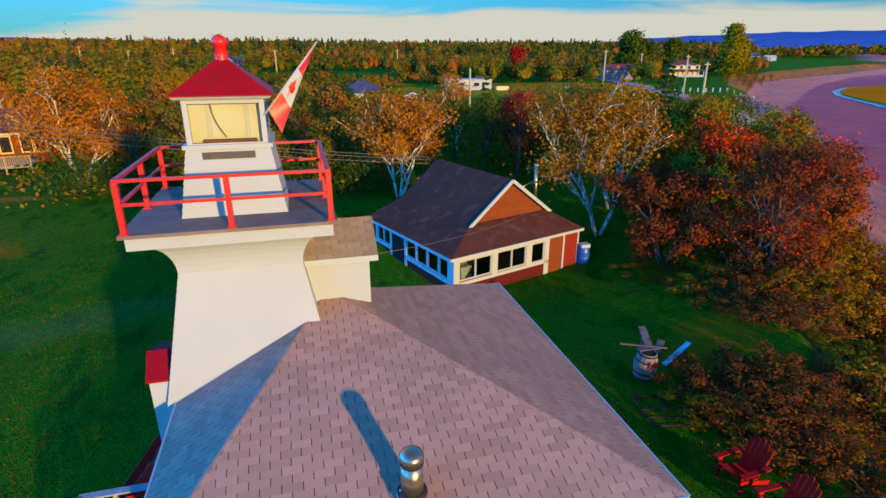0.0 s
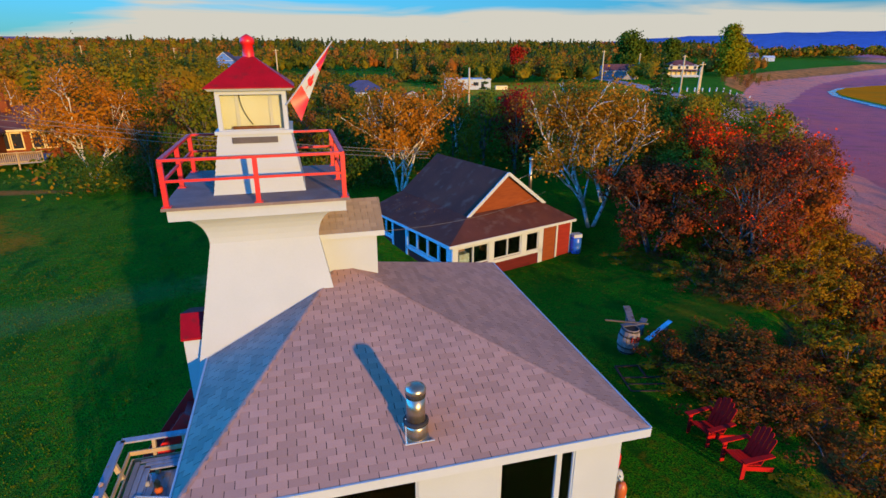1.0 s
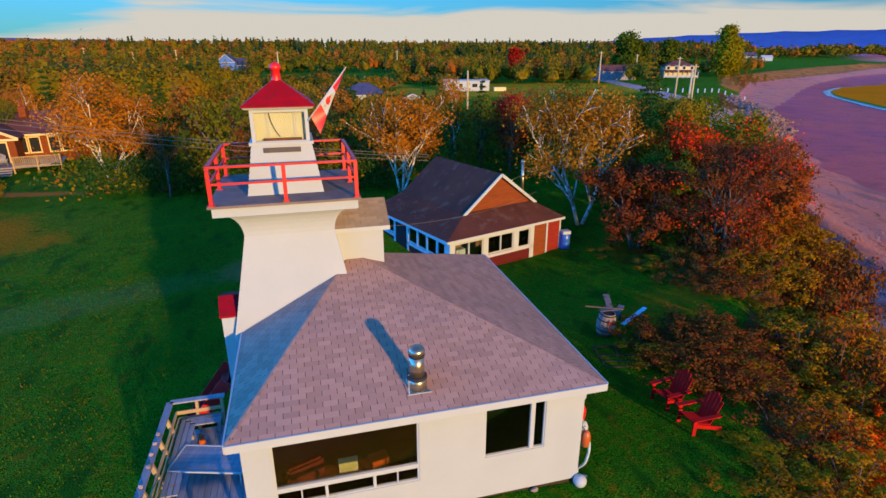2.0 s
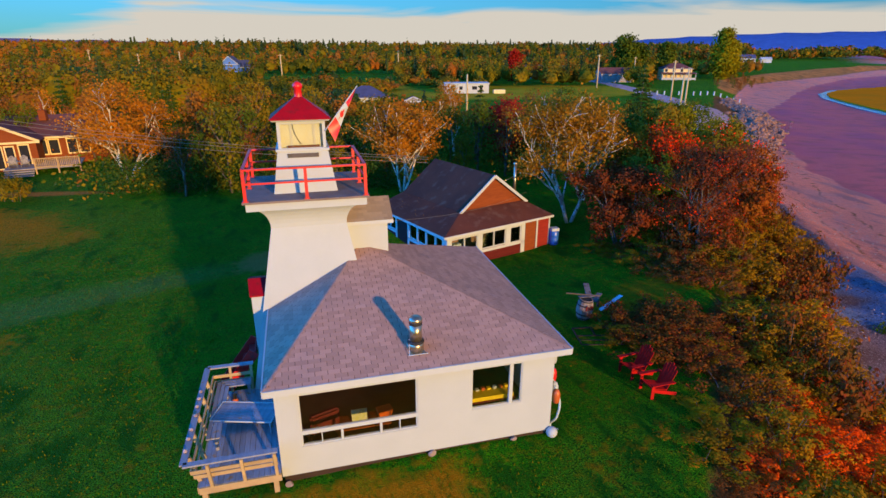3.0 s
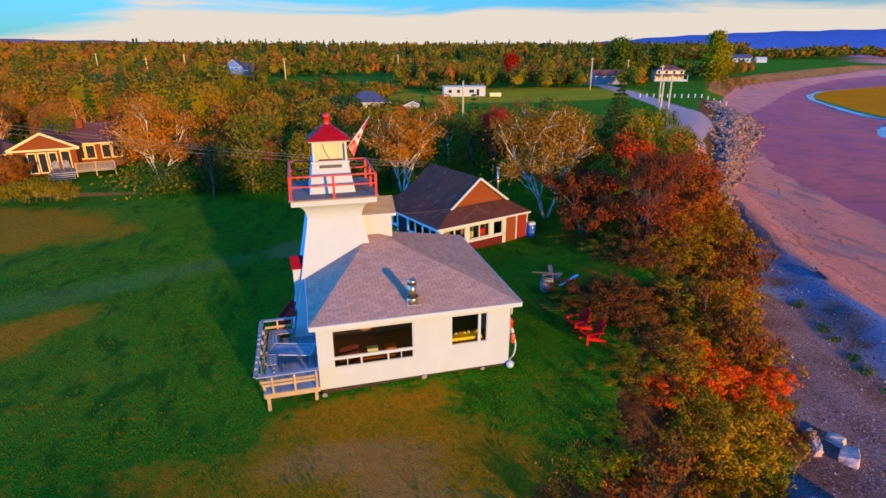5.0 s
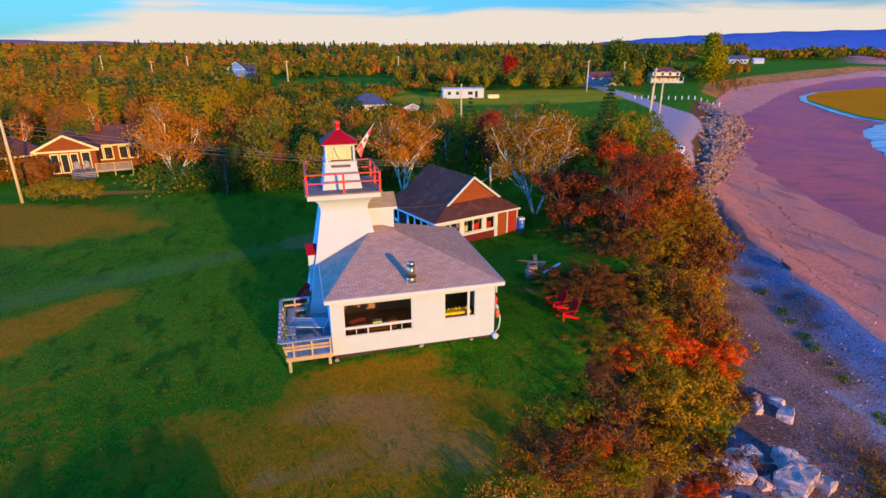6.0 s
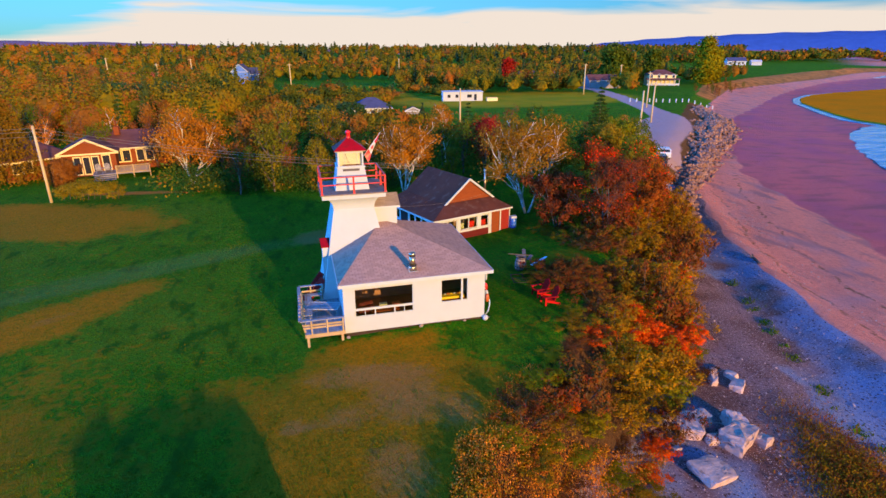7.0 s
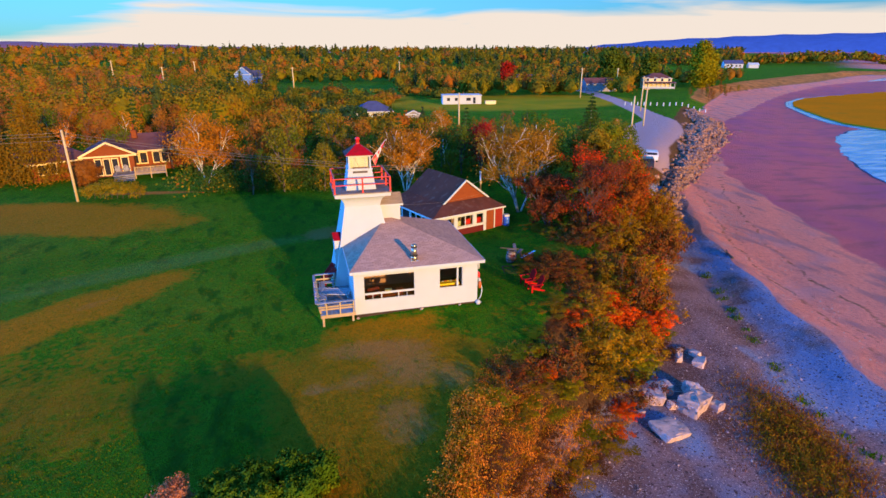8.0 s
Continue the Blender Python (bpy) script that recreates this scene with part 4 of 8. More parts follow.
for i in range(3):
    for a, b_ in (((DX0 + 0.10 + 0.12 * i, 1.0), (DX0 + 0.10 + 0.12 * i, DY1 - 0.1 - 0.12 * i)), ((DX0 + 0.16 + 0.12 * i, DY1 - 0.10 - 0.12 * i), (-0.9, DY1 - 0.10 - 0.12 * i))):
        bm = bmesh.new()
        beam(bm, (*a, DZ + 0.42 - 0.001 * i), (*b_, DZ + 0.42 - 0.001 * i), 0.10, 0.035)
        part("bench_slat", bm, DECKWOOD, deck)
for x, y in ((-1.62, 1.1), (-1.62, 2.3), (-1.62, 3.4), (-0.98, 3.55)):
    bm = bmesh.new()
    box(bm, x - 0.04, x + 0.04, y - 0.04, y + 0.04, DZ, DZ + 0.40)
    part("bench_leg", bm, DECKWOOD, deck)
tbl = thing("patio_table", "slatted patio table with white metal edging on the deck", "table", pose(-0.93, 1.95, DZ, 0, 0, -17))
for i in range(6):
    bm = bmesh.new()
    box(bm, -0.80, 0.80, -0.40 + i * 0.135, -0.40 + i * 0.135 + 0.125, 0.42, 0.44)
    part("table_slat", bm, DECKWOOD, tbl)
for a, b_ in (((-0.83, -0.42), (0.83, -0.42)), ((0.83, -0.42), (0.83, 0.43)), ((0.83, 0.43), (-0.83, 0.43)), ((-0.83, 0.43), (-0.83, -0.42))):
    bm = bmesh.new()
    beam(bm, (*a, 0.435), (*b_, 0.435), 0.03, 0.035)
    part("table_edge", bm, TRIM, tbl, "white edging")
for sx, sy in ((-0.78, -0.37), (0.78, -0.37), (0.78, 0.38), (-0.78, 0.38)):
    bm = bmesh.new()
    tube(bm, (sx, sy, 0.0), (sx, sy, 0.42), 0.015, 0.015, 6)
    part("leg", bm, TRIM, tbl)
bm = bmesh.new()
lathe(bm, 0, 0, [(0.07, 0), (0.09, 0.08), (0.05, 0.2), (0.065, 0.26), (0.02, 0.34)], 10)
solid("garden_ornament", bm, ORANGE, "small orange garden ornament on the deck", "ornament", pose(-1.35, 3.12, DZ + 0.003))
rs = random.Random(4)
for i in range(7):
    y = 0.15 + i * 0.42 + rs.uniform(-0.1, 0.1)
    ob = new("beach_stone", rock_mesh(80 + i, 0.13, 0.13, 0.11, PALEROCK, 1))
    ob.matrix_basis = pose(DX0 - LEAN + rs.uniform(-0.02, 0.03), y, DZ + 0.875)
    tagged(ob, "small pale beach stone on the deck rail", "stone", "stones on the rail")
# red steps up to the tower door
st = thing("red_steps", "crimson painted wooden steps beside the tower", "steps")
for i in range(6):
    bm = bmesh.new()
    box(bm, -2.1 + i * 0.22, -1.84 + i * 0.22, 4.25, 5.15, -0.42 + i * 0.29, -0.36 + i * 0.29)
    part("tread", bm, RED, st)
    bm = bmesh.new()
    box(bm, -1.87 + i * 0.22, -1.845 + i * 0.22, 4.27, 5.13, -0.36 + i * 0.29, -0.13 + i * 0.29)
    part("riser", bm, RED, st)
for y in (4.22, 5.18):
    bm = bmesh.new()
    beam(bm, (-2.15, y, -0.50), (-0.78, y, 1.30), 0.04, 0.34)
    part("stringer", bm, RED, st)

# ---- flag ----
flag = thing("flag", "red and white maple leaf flag on a slanting pole", "flag")
bm = bmesh.new()
tube(bm, (1.90, 4.98, 7.90), (2.93, 5.2, 9.14), 0.018, 0.014, 8)
part("flag_pole", bm, TRIM, flag)
P0, P1 = Vector((2.92, 5.195, 9.12)), Vector((2.00, 5.0, 8.05))


def flag_pt(u, v):
    """u along the pole from its tip, v out along the hanging cloth."""
    q = P0.lerp(P1, u) + Vector((0.20, 0, -0.42)) * (u ** 1.1) * v
    q.y += 0.06 * math.sin(u * 8 + v * 3) * v
    return q


for nm, fa, fb, mat in (("red_stripe", 0.0, 0.40, RED), ("white_field", 0.40, 0.76, TRIM), ("red_stripe", 0.76, 1.04, RED)):
    bm = bmesh.new()
    nu, nv = 8, 6
    g = [[bm.verts.new(flag_pt(fa + (fb - fa) * i / nu, j / nv)) for j in range(nv + 1)] for i in range(nu + 1)]
    for i in range(nu):
        for j in range(nv):
            bm.faces.new((g[i][j], g[i + 1][j], g[i + 1][j + 1], g[i][j + 1])).smooth = True
    part(nm, bm, mat, flag)
bm = bmesh.new()
leaf_out = [(0, 0.5), (0.1, 0.28), (0.22, 0.34), (0.17, 0.08), (0.3, 0.2), (0.48, 0.05), (0.4, -0.02), (0.44, -0.12), (0.12, -0.22), (0.03, -0.2), (0.03, -0.45), (-0.03, -0.45), (-0.03, -0.2), (-0.12, -0.22), (-0.44, -0.12), (-0.4, -0.02), (-0.48, 0.05), (-0.3, 0.2), (-0.17, 0.08), (-0.22, 0.34), (-0.1, 0.28)]
bm.faces.new([bm.verts.new(flag_pt(0.60 - 0.26 * b_, 0.5 + 0.6 * a) + Vector((0, -0.012, 0))) for a, b_ in leaf_out])
part("maple_leaf", bm, RED, flag, "red maple leaf")

# ---- lawn furniture ----


CHAIRRED = surface("faded_red_chair_paint", (0.50, 0.008, 0.006), (0.40, 0.007, 0.006), 2.0, 30, 0.75, dirt=(0.24, 0.012, 0.010), bump_d=0.002)


def adirondack(m, label, mat=CHAIRRED):
    c = thing("adirondack_chair", label, "chair", m, "lawn chairs")
    for i in range(5):
        bm = bmesh.new()
        y = -0.34 + i * 0.115
        rings(bm, [[(-0.27, y, 0.36 - i * 0.028), (0.27, y, 0.36 - i * 0.028), (0.27, y + 0.105, 0.335 - i * 0.028), (-0.27, y + 0.105, 0.335 - i * 0.028)],
                   [(-0.27, y, 0.382 - i * 0.028), (0.27, y, 0.382 - i * 0.028), (0.27, y + 0.105, 0.357 - i * 0.028), (-0.27, y + 0.105, 0.357 - i * 0.028)]])
        part("seat_slat", bm, mat, c)
    for i in range(5):
        bm = bmesh.new()
        a = (i - 2) * 0.016
        top = 0.98 - 0.05 * abs(i - 2) ** 1.4
        x0 = (i - 2) * 0.105
        w = 0.049
        z0, y0 = 0.2, 0.20
        y1 = y0 + (top - z0) * 0.42
        x1 = x0 + a
        rings(bm, [[(x0 - w, y0, z0), (x0 + w, y0, z0), (x0 + w, y0 + 0.022, z0), (x0 - w, y0 + 0.022, z0)],
                   [(x1 - w, y1, top), (x1 + w, y1, top), (x1 + w, y1 + 0.022, top), (x1 - w, y1 + 0.022, top)],
                   [(x1 - w * 0.5, y1 + 0.012, top + 0.03), (x1 + w * 0.5, y1 + 0.012, top + 0.03), (x1 + w * 0.5, y1 + 0.034, top + 0.03), (x1 - w * 0.5, y1 + 0.034, top + 0.03)]])
        part("back_slat", bm, mat, c)
    for s in (-1, 1):
        bm = bmesh.new()
        slab(bm, ((s * 0.36 - 0.075, -0.42, 0.56), (s * 0.36 + 0.075, -0.42, 0.56), (s * 0.36 + 0.055, 0.40, 0.56), (s * 0.36 - 0.055, 0.40, 0.56)), 0.025)
        part("armrest", bm, mat, c)
        bm = bmesh.new()
        box(bm, s * 0.31 - 0.015, s * 0.31 + 0.015, -0.37, -0.26, 0.0, 0.535)
        part("front_leg", bm, mat, c)
        bm = bmesh.new()
        beam(bm, (s * 0.285, -0.36, 0.31), (s * 0.285, 0.58, 0.045), 0.025, 0.11)
        part("back_leg", bm, mat, c)
    bm = bmesh.new()
    beam(bm, (-0.36, 0.36, 0.50), (0.36, 0.36, 0.50), 0.03, 0.08)
    part("back_brace", bm, mat, c)
    return c


for x, y, turn, lb in ((11.6, 2.4, -84, "red wooden armchair with fan back on the lawn"), (11.62, 1.22, -90, "red wooden armchair with fan back beside its twin")):
    adirondack(pose(x, y, land1(x, y), 0, 0, turn) @ Matrix.Scale(1.02, 4), lb)

bx, by = 12.2, 7.05
br = thing("whisky_barrel", "weathered grey wooden barrel with iron hoops on grass", "barrel", pose(bx, by, land1(bx, by), 3, 4, 0))
for i in range(16):
    bm = bmesh.new()
    a0, a1 = 2 * math.pi * (i + 0.03) / 16, 2 * math.pi * (i + 0.97) / 16
    sec = []
    for j in range(7):
        f = j / 6
        r = 0.27 + 0.085 * math.sin(math.pi * f)
        sec.append([(rr * math.cos(a), rr * math.sin(a), 0.9 * f) for a, rr in ((a0, r), (a1, r), (a1, r - 0.025), (a0, r - 0.025))])
    rings(bm, sec)
    part("stave", bm, surface("barrel_oak", (0.30, 0.25, 0.23), (0.2, 0.16, 0.15), 4, 30, 0.8, vary=0.25) if i == 0 else bpy.data.materials["barrel_oak"], br)
for f in (0.06, 0.28, 0.72, 0.94):
    bm = bmesh.new()
    r = 0.278 + 0.085 * math.sin(math.pi * f)
    lathe(bm, 0, 0, [(r, 0.9 * f - 0.025), (r + 0.004, 0.9 * f), (r, 0.9 * f + 0.025)], 24)
    part("hoop", bm, BLACK, br)
bm = bmesh.new()
for k, (dx, dz, w, h) in enumerate(((-0.12, 0.62, 0.05, 0.2), (-0.02, 0.6, 0.05, 0.16), (0.07, 0.63, 0.05, 0.2), (0.15, 0.6, 0.04, 0.15))):
    box(bm, dx - w / 2, dx + w / 2, -0.372 + abs(dx) * 0.16, -0.355 + abs(dx) * 0.16, dz - h / 2, dz + h / 2)
part("painted_mark", bm, CEDARDARK, br, "faded red painted marks")
bm = bmesh.new()
lathe(bm, 0, 0, [(0.26, 0.84), (0.26, 0.86)], 20)
part("barrel_head", bm, GREYWOOD, br)
gz = land1(12, 6)
DARKPLANK = surface("dark_weathered_planks", (0.15, 0.14, 0.15), (0.09, 0.085, 0.095), 3, 30, 0.8, stretch=(1, 6, 1), dirt=(0.05, 0.045, 0.04))


def plank(p, q, w, t, mat, label):
    bm = bmesh.new()
    beam(bm, p, q, w, t)
    solid("plank", bm, mat, label, "plank", None, "loose planks")


plank((11.55, 7.47, gz + 0.98), (12.80, 6.87, gz + 0.97), 0.045, 0.045, BARK, "narrow brown pole laid across the barrel")
plank((11.90, 7.02, gz + 0.955), (12.60, 7.02, gz + 0.945), 0.18, 0.03, DARKPLANK, "short brown board lying on the barrel top")
plank((12.85, 7.70, gz + 0.45), (13.12, 8.62, gz + 0.76), 0.24, 0.04, DARKPLANK, "grey weathered plank leaning behind the barrel")
plank((12.98, 7.58, gz + 0.36), (13.50, 8.02, gz + 0.50), 0.22, 0.04, DARKPLANK, "grey weathered plank leaning behind the barrel")
plank((13.20, 7.35, gz + 0.04), (14.60, 8.02, gz + 0.26), 0.17, 0.04, SKYWOOD, "pale blue painted plank resting on the grass")
for lx, ly, lh in ((13.06, 8.42, 0.67), (12.92, 7.66, 0.33), (13.42, 7.95, 0.45), (14.42, 7.93, 0.20)):
    bm = bmesh.new()
    tube(bm, (0, 0, -0.25), (0, 0, lh), 0.06, 0.05, 9)
    solid("log_prop", bm, BARK, "short rough log propping a plank", "log", Matrix.Translation((lx, ly, gz)), "log props")
pal = thing("timber_frame", "dark open timber frame lying flat on the grass", "frame", pose(11.8, 5.3, gz + 0.02, 0, 0, -12))
for a, b_ in (((-0.75, -0.7), (0.8, -0.75)), ((0.8, -0.75), (0.75, 0.7)), ((0.75, 0.7), (-0.75, 0.65)), ((-0.75, 0.65), (-0.75, -0.7)), ((-0.75, 0.0), (0.78, 0.0)), ((-0.75, -0.35), (0.78, -0.38)), ((0.0, 0.0), (0.0, 0.68))):
    bm = bmesh.new()
    beam(bm, (*a, 0.04), (*b_, 0.04), 0.05, 0.05)
    part("timber", bm, surface("dark_timber", (0.07, 0.04, 0.03), (0.05, 0.03, 0.025)) if "dark_timber" not in bpy.data.materials else bpy.data.materials["dark_timber"], pal)

# ---- cottage fittings ----
WHITE_HOLES = [(13.36, 15.2, -0.66, 0.3), (15.5, 17.27, -0.68, 0.32), (17.6, 18.45, -0.72, 0.3)]
for i, h in enumerate(WHITE_HOLES):
    mid = [((h[0] + h[1]) / 2, 0.07, h[2], h[3])] if i < 2 else []
    window(cot, h, v0 - 0.02, bars_v=mid, frame_w=0.06)
for a, b_, c_, d_ in ((13.08, 18.75, 0.32, 0.56), (13.08, 18.75, -0.86, -0.70), (13.08, 13.36, -0.70, 0.32), (15.2, 15.5, -0.70, 0.32), (17.27, 17.6, -0.70, 0.32), (18.45, 18.75, -1.7, 0.32), (19.66, 19.78, -1.7, 0.56), (20.68, 20.78, -1.7, 0.56)):
    bm = bmesh.new()
    box(bm, a, b_, v0 - 0.035, v0 - 0.002, c_, d_)
    part("trim_board", bm, TRIM, cot)
bm = bmesh.new()
box(bm, 18.78, 19.62, v0 - 0.03, v0 - 0.003, -1.68, 0.4)
part("porch_door", bm, CEDAR, cot, "brown boarded door")
# same wall right of the door, overlaid in the lit tone of its boards
bm = bmesh.new()
box(bm, 19.79, 20.67, v0 - 0.022, v0 - 0.003, -1.70, 0.50)
part("red_panel", bm, CEDARDARK, cot, "lit stretch of the porch wall boards")
bm = bmesh.new()
box(bm, 18.7, 20.6, v0 - 0.9, v0 - 0.04, CG, CG + 0.16)
part("door_step", bm, GREYWOOD, cot)


def side_window(hole, bars):
    w = window(cot, (-hole[1], -hole[0], hole[2], hole[3]), u0 - 0.02, bars_v=bars, frame_w=0.06)
    w.matrix_basis = Matrix.Rotation(radians(-90), 4, "Z") @ Matrix.Scale(1, 4)


side_window((12.6, 16.3, -0.66, 0.26), [(-13.35, 0.16, -0.66, 0.26), (-14.35, 0.16, -0.66, 0.26), (-15.35, 0.16, -0.66, 0.26)])
side_window((18.0, 19.4, -0.66, 0.2), [(-18.7, 0.1, -0.66, 0.2)])
for a, b_, c_, d_ in ((12.15, 16.5, 0.27, 0.52), (12.15, 16.5, -0.85, -0.68), (12.15, 12.6, -0.68, 0.27), (16.3, 16.5, -1.7, 0.27), (17.8, 18.0, -1.7, 0.5), (17.8, 19.7, -0.82, -0.68), (17.8, 19.7, 0.21, 0.45), (19.4, 19.6, -0.68, 0.21)):
    bm = bmesh.new()
    box(bm, u0 - 0.03, u0 - 0.002, a, b_, c_, d_)
    part("trim_board", bm, TRIM, cot)
# pale blue sheets imitate sky reflected in the panes; the yellow one is a blind
for a, b_, lo, mat, lb in ((12.68, 13.2, -0.2, SKYWOOD, "pale blue backing for reflected sky"), (13.5, 14.2, -0.62, SKYWOOD, "pale blue backing for reflected sky"), (14.5, 15.2, -0.5, SKYWOOD, "pale blue backing for reflected sky"), (15.5, 16.22, -0.1, YELLOW, "yellow blind"), (18.08, 18.62, -0.6, SKYWOOD, "pale blue backing for reflected sky"), (18.78, 19.3, -0.6, SKYWOOD, "pale blue backing for reflected sky")):
    bm = bmesh.new()
    k = max(3, int((0.22 - lo) / 0.06))
    rings(bm, [[(u0 + 0.125 + 0.008 * (i % 2), a, 0.22 - (0.22 - lo) * i / k), (u0 + 0.131 + 0.008 * (i % 2), a, 0.22 - (0.22 - lo) * i / k), (u0 + 0.131 + 0.008 * (i % 2), b_, 0.22 - (0.22 - lo) * i / k), (u0 + 0.125 + 0.008 * (i % 2), b_, 0.22 - (0.22 - lo) * i / k)] for i in range(k + 1)])
    part("window_blind", bm, mat, cot, lb)
bm = bmesh.new()
box(bm, u0 - 0.03, u0 - 0.004, 16.55, 17.75, -1.7, 0.2)
part("side_door", bm, surface("dark_door", (0.06, 0.02, 0.02), (0.04, 0.015, 0.015)), cot)
bm = bmesh.new()
box(bm, u0 - 1.0, u0 - 0.04, 16.6, 18.3, CG, CG + 0.2)
part("door_step", bm, CEDARDARK, cot)
bm = bmesh.new()
box(bm, u0 + 0.13, u1 - 0.13, v0 + 1.9, v0 + 2.0, CG, 0.5)
part("inner_wall", bm, surface("porch_lining", (0.34, 0.22, 0.16), (0.26, 0.17, 0.13), 1.5, 10, 0.8), cot)
bm = bmesh.new()
box(bm, u0 + 0.13, u1 - 0.13, v0 + 0.13, v1 - 0.02, CG, CG + 0.1)
part("porch_floor", bm, DARKROOM, cot)
for u, v, s, mat, nm, lb in ((13.9, 12.5, 0.6, SKYWOOD, "storage_box", "pale blue box on the porch"), (15.9, 12.6, 0.45, CLOTH, "storage_box", "cream bundle on the porch"), (13.55, 15.7, 0.5, YELLOW, "storage_box", "yellow box on the porch"), (16.85, 12.55, 0.55, RED, "storage_box", "red box on the porch"), (18.05, 12.5, 0.5, RED, "storage_box", "red box on the porch"), (13.7, 15.0, 0.45, BLUEP, "storage_box", "blue box on the porch")):
    bm = bmesh.new()
    box(bm, -s / 2, s / 2, -s / 3, s / 3, 0, 1.12 + s * 0.7)
    bmesh.ops.bevel(bm, geom=bm.edges[:], offset=0.03, segments=1, affect="EDGES")
    solid(nm, bm, mat, lb + " behind the window panes", "box", COT @ Matrix.Translation((u, v, CG + 0.102)), "boxes on the porch")
bm = bmesh.new()
tube(bm, (19.62, 14.3, 2.75), (18.45, 14.6, 2.25), 0.015, 0.015, 5)
part("pipe_stay", bm, STEEL, cot)
bm = bmesh.new()
lathe(bm, 19.64, 14.3, [(0.14, 3.48), (0.14, 3.52), (0.1, 3.6), (0.01, 3.63)], 12)
part("pipe_cap", bm, STEEL, cot)
bb = COT @ Vector((20.98, 11.9, 0))
bd = thing("plastic_drum", "bright blue plastic drum with white lid at cottage corner", "drum", pose(bb.x, bb.y, land1(bb.x, bb.y) - 0.02))
bm = bmesh.new()
lathe(bm, 0, 0, [(0.25, 0), (0.29, 0.04), (0.29, 0.3), (0.3, 0.33), (0.29, 0.36), (0.29, 0.6), (0.3, 0.63), (0.29, 0.66), (0.28, 0.86), (0.25, 0.9)], 20)
part("drum_body", bm, BLUEP, bd)
bm = bmesh.new()
box(bm, -0.24, 0.24, -0.2, 0.2, 0.9, 1.08)
part("lid_box", bm, TRIM, bd, "white box on top")

# ---- other houses ----
ROOFBLUE = surface("slate_blue_roof", (0.07, 0.08, 0.16), (0.05, 0.06, 0.12), 0.8, 12, 0.85, bump_d=0.02)
ROOFPURPLE = surface("plum_roof", (0.16, 0.065, 0.06), (0.11, 0.045, 0.045), 0.8, 12, 0.85, bump_d=0.02)
BLUEWALL = surface("blue_siding", (0.10, 0.22, 0.55), (0.08, 0.18, 0.48), 1.5, 20, 0.6, bump_d=0.004)
YTRIM = surface("cream_trim", (0.78, 0.62, 0.30), (0.70, 0.54, 0.26), 2, 30, 0.6, bump_d=0.002)
REDTIN = surface("red_metal_roof", (0.45, 0.06, 0.03), (0.38, 0.05, 0.03), 2, 20, 0.5)
DARKGLASS = surface("dark_panes", (0.02, 0.022, 0.03), (0.03, 0.03, 0.04), 4, 30, 0.12)


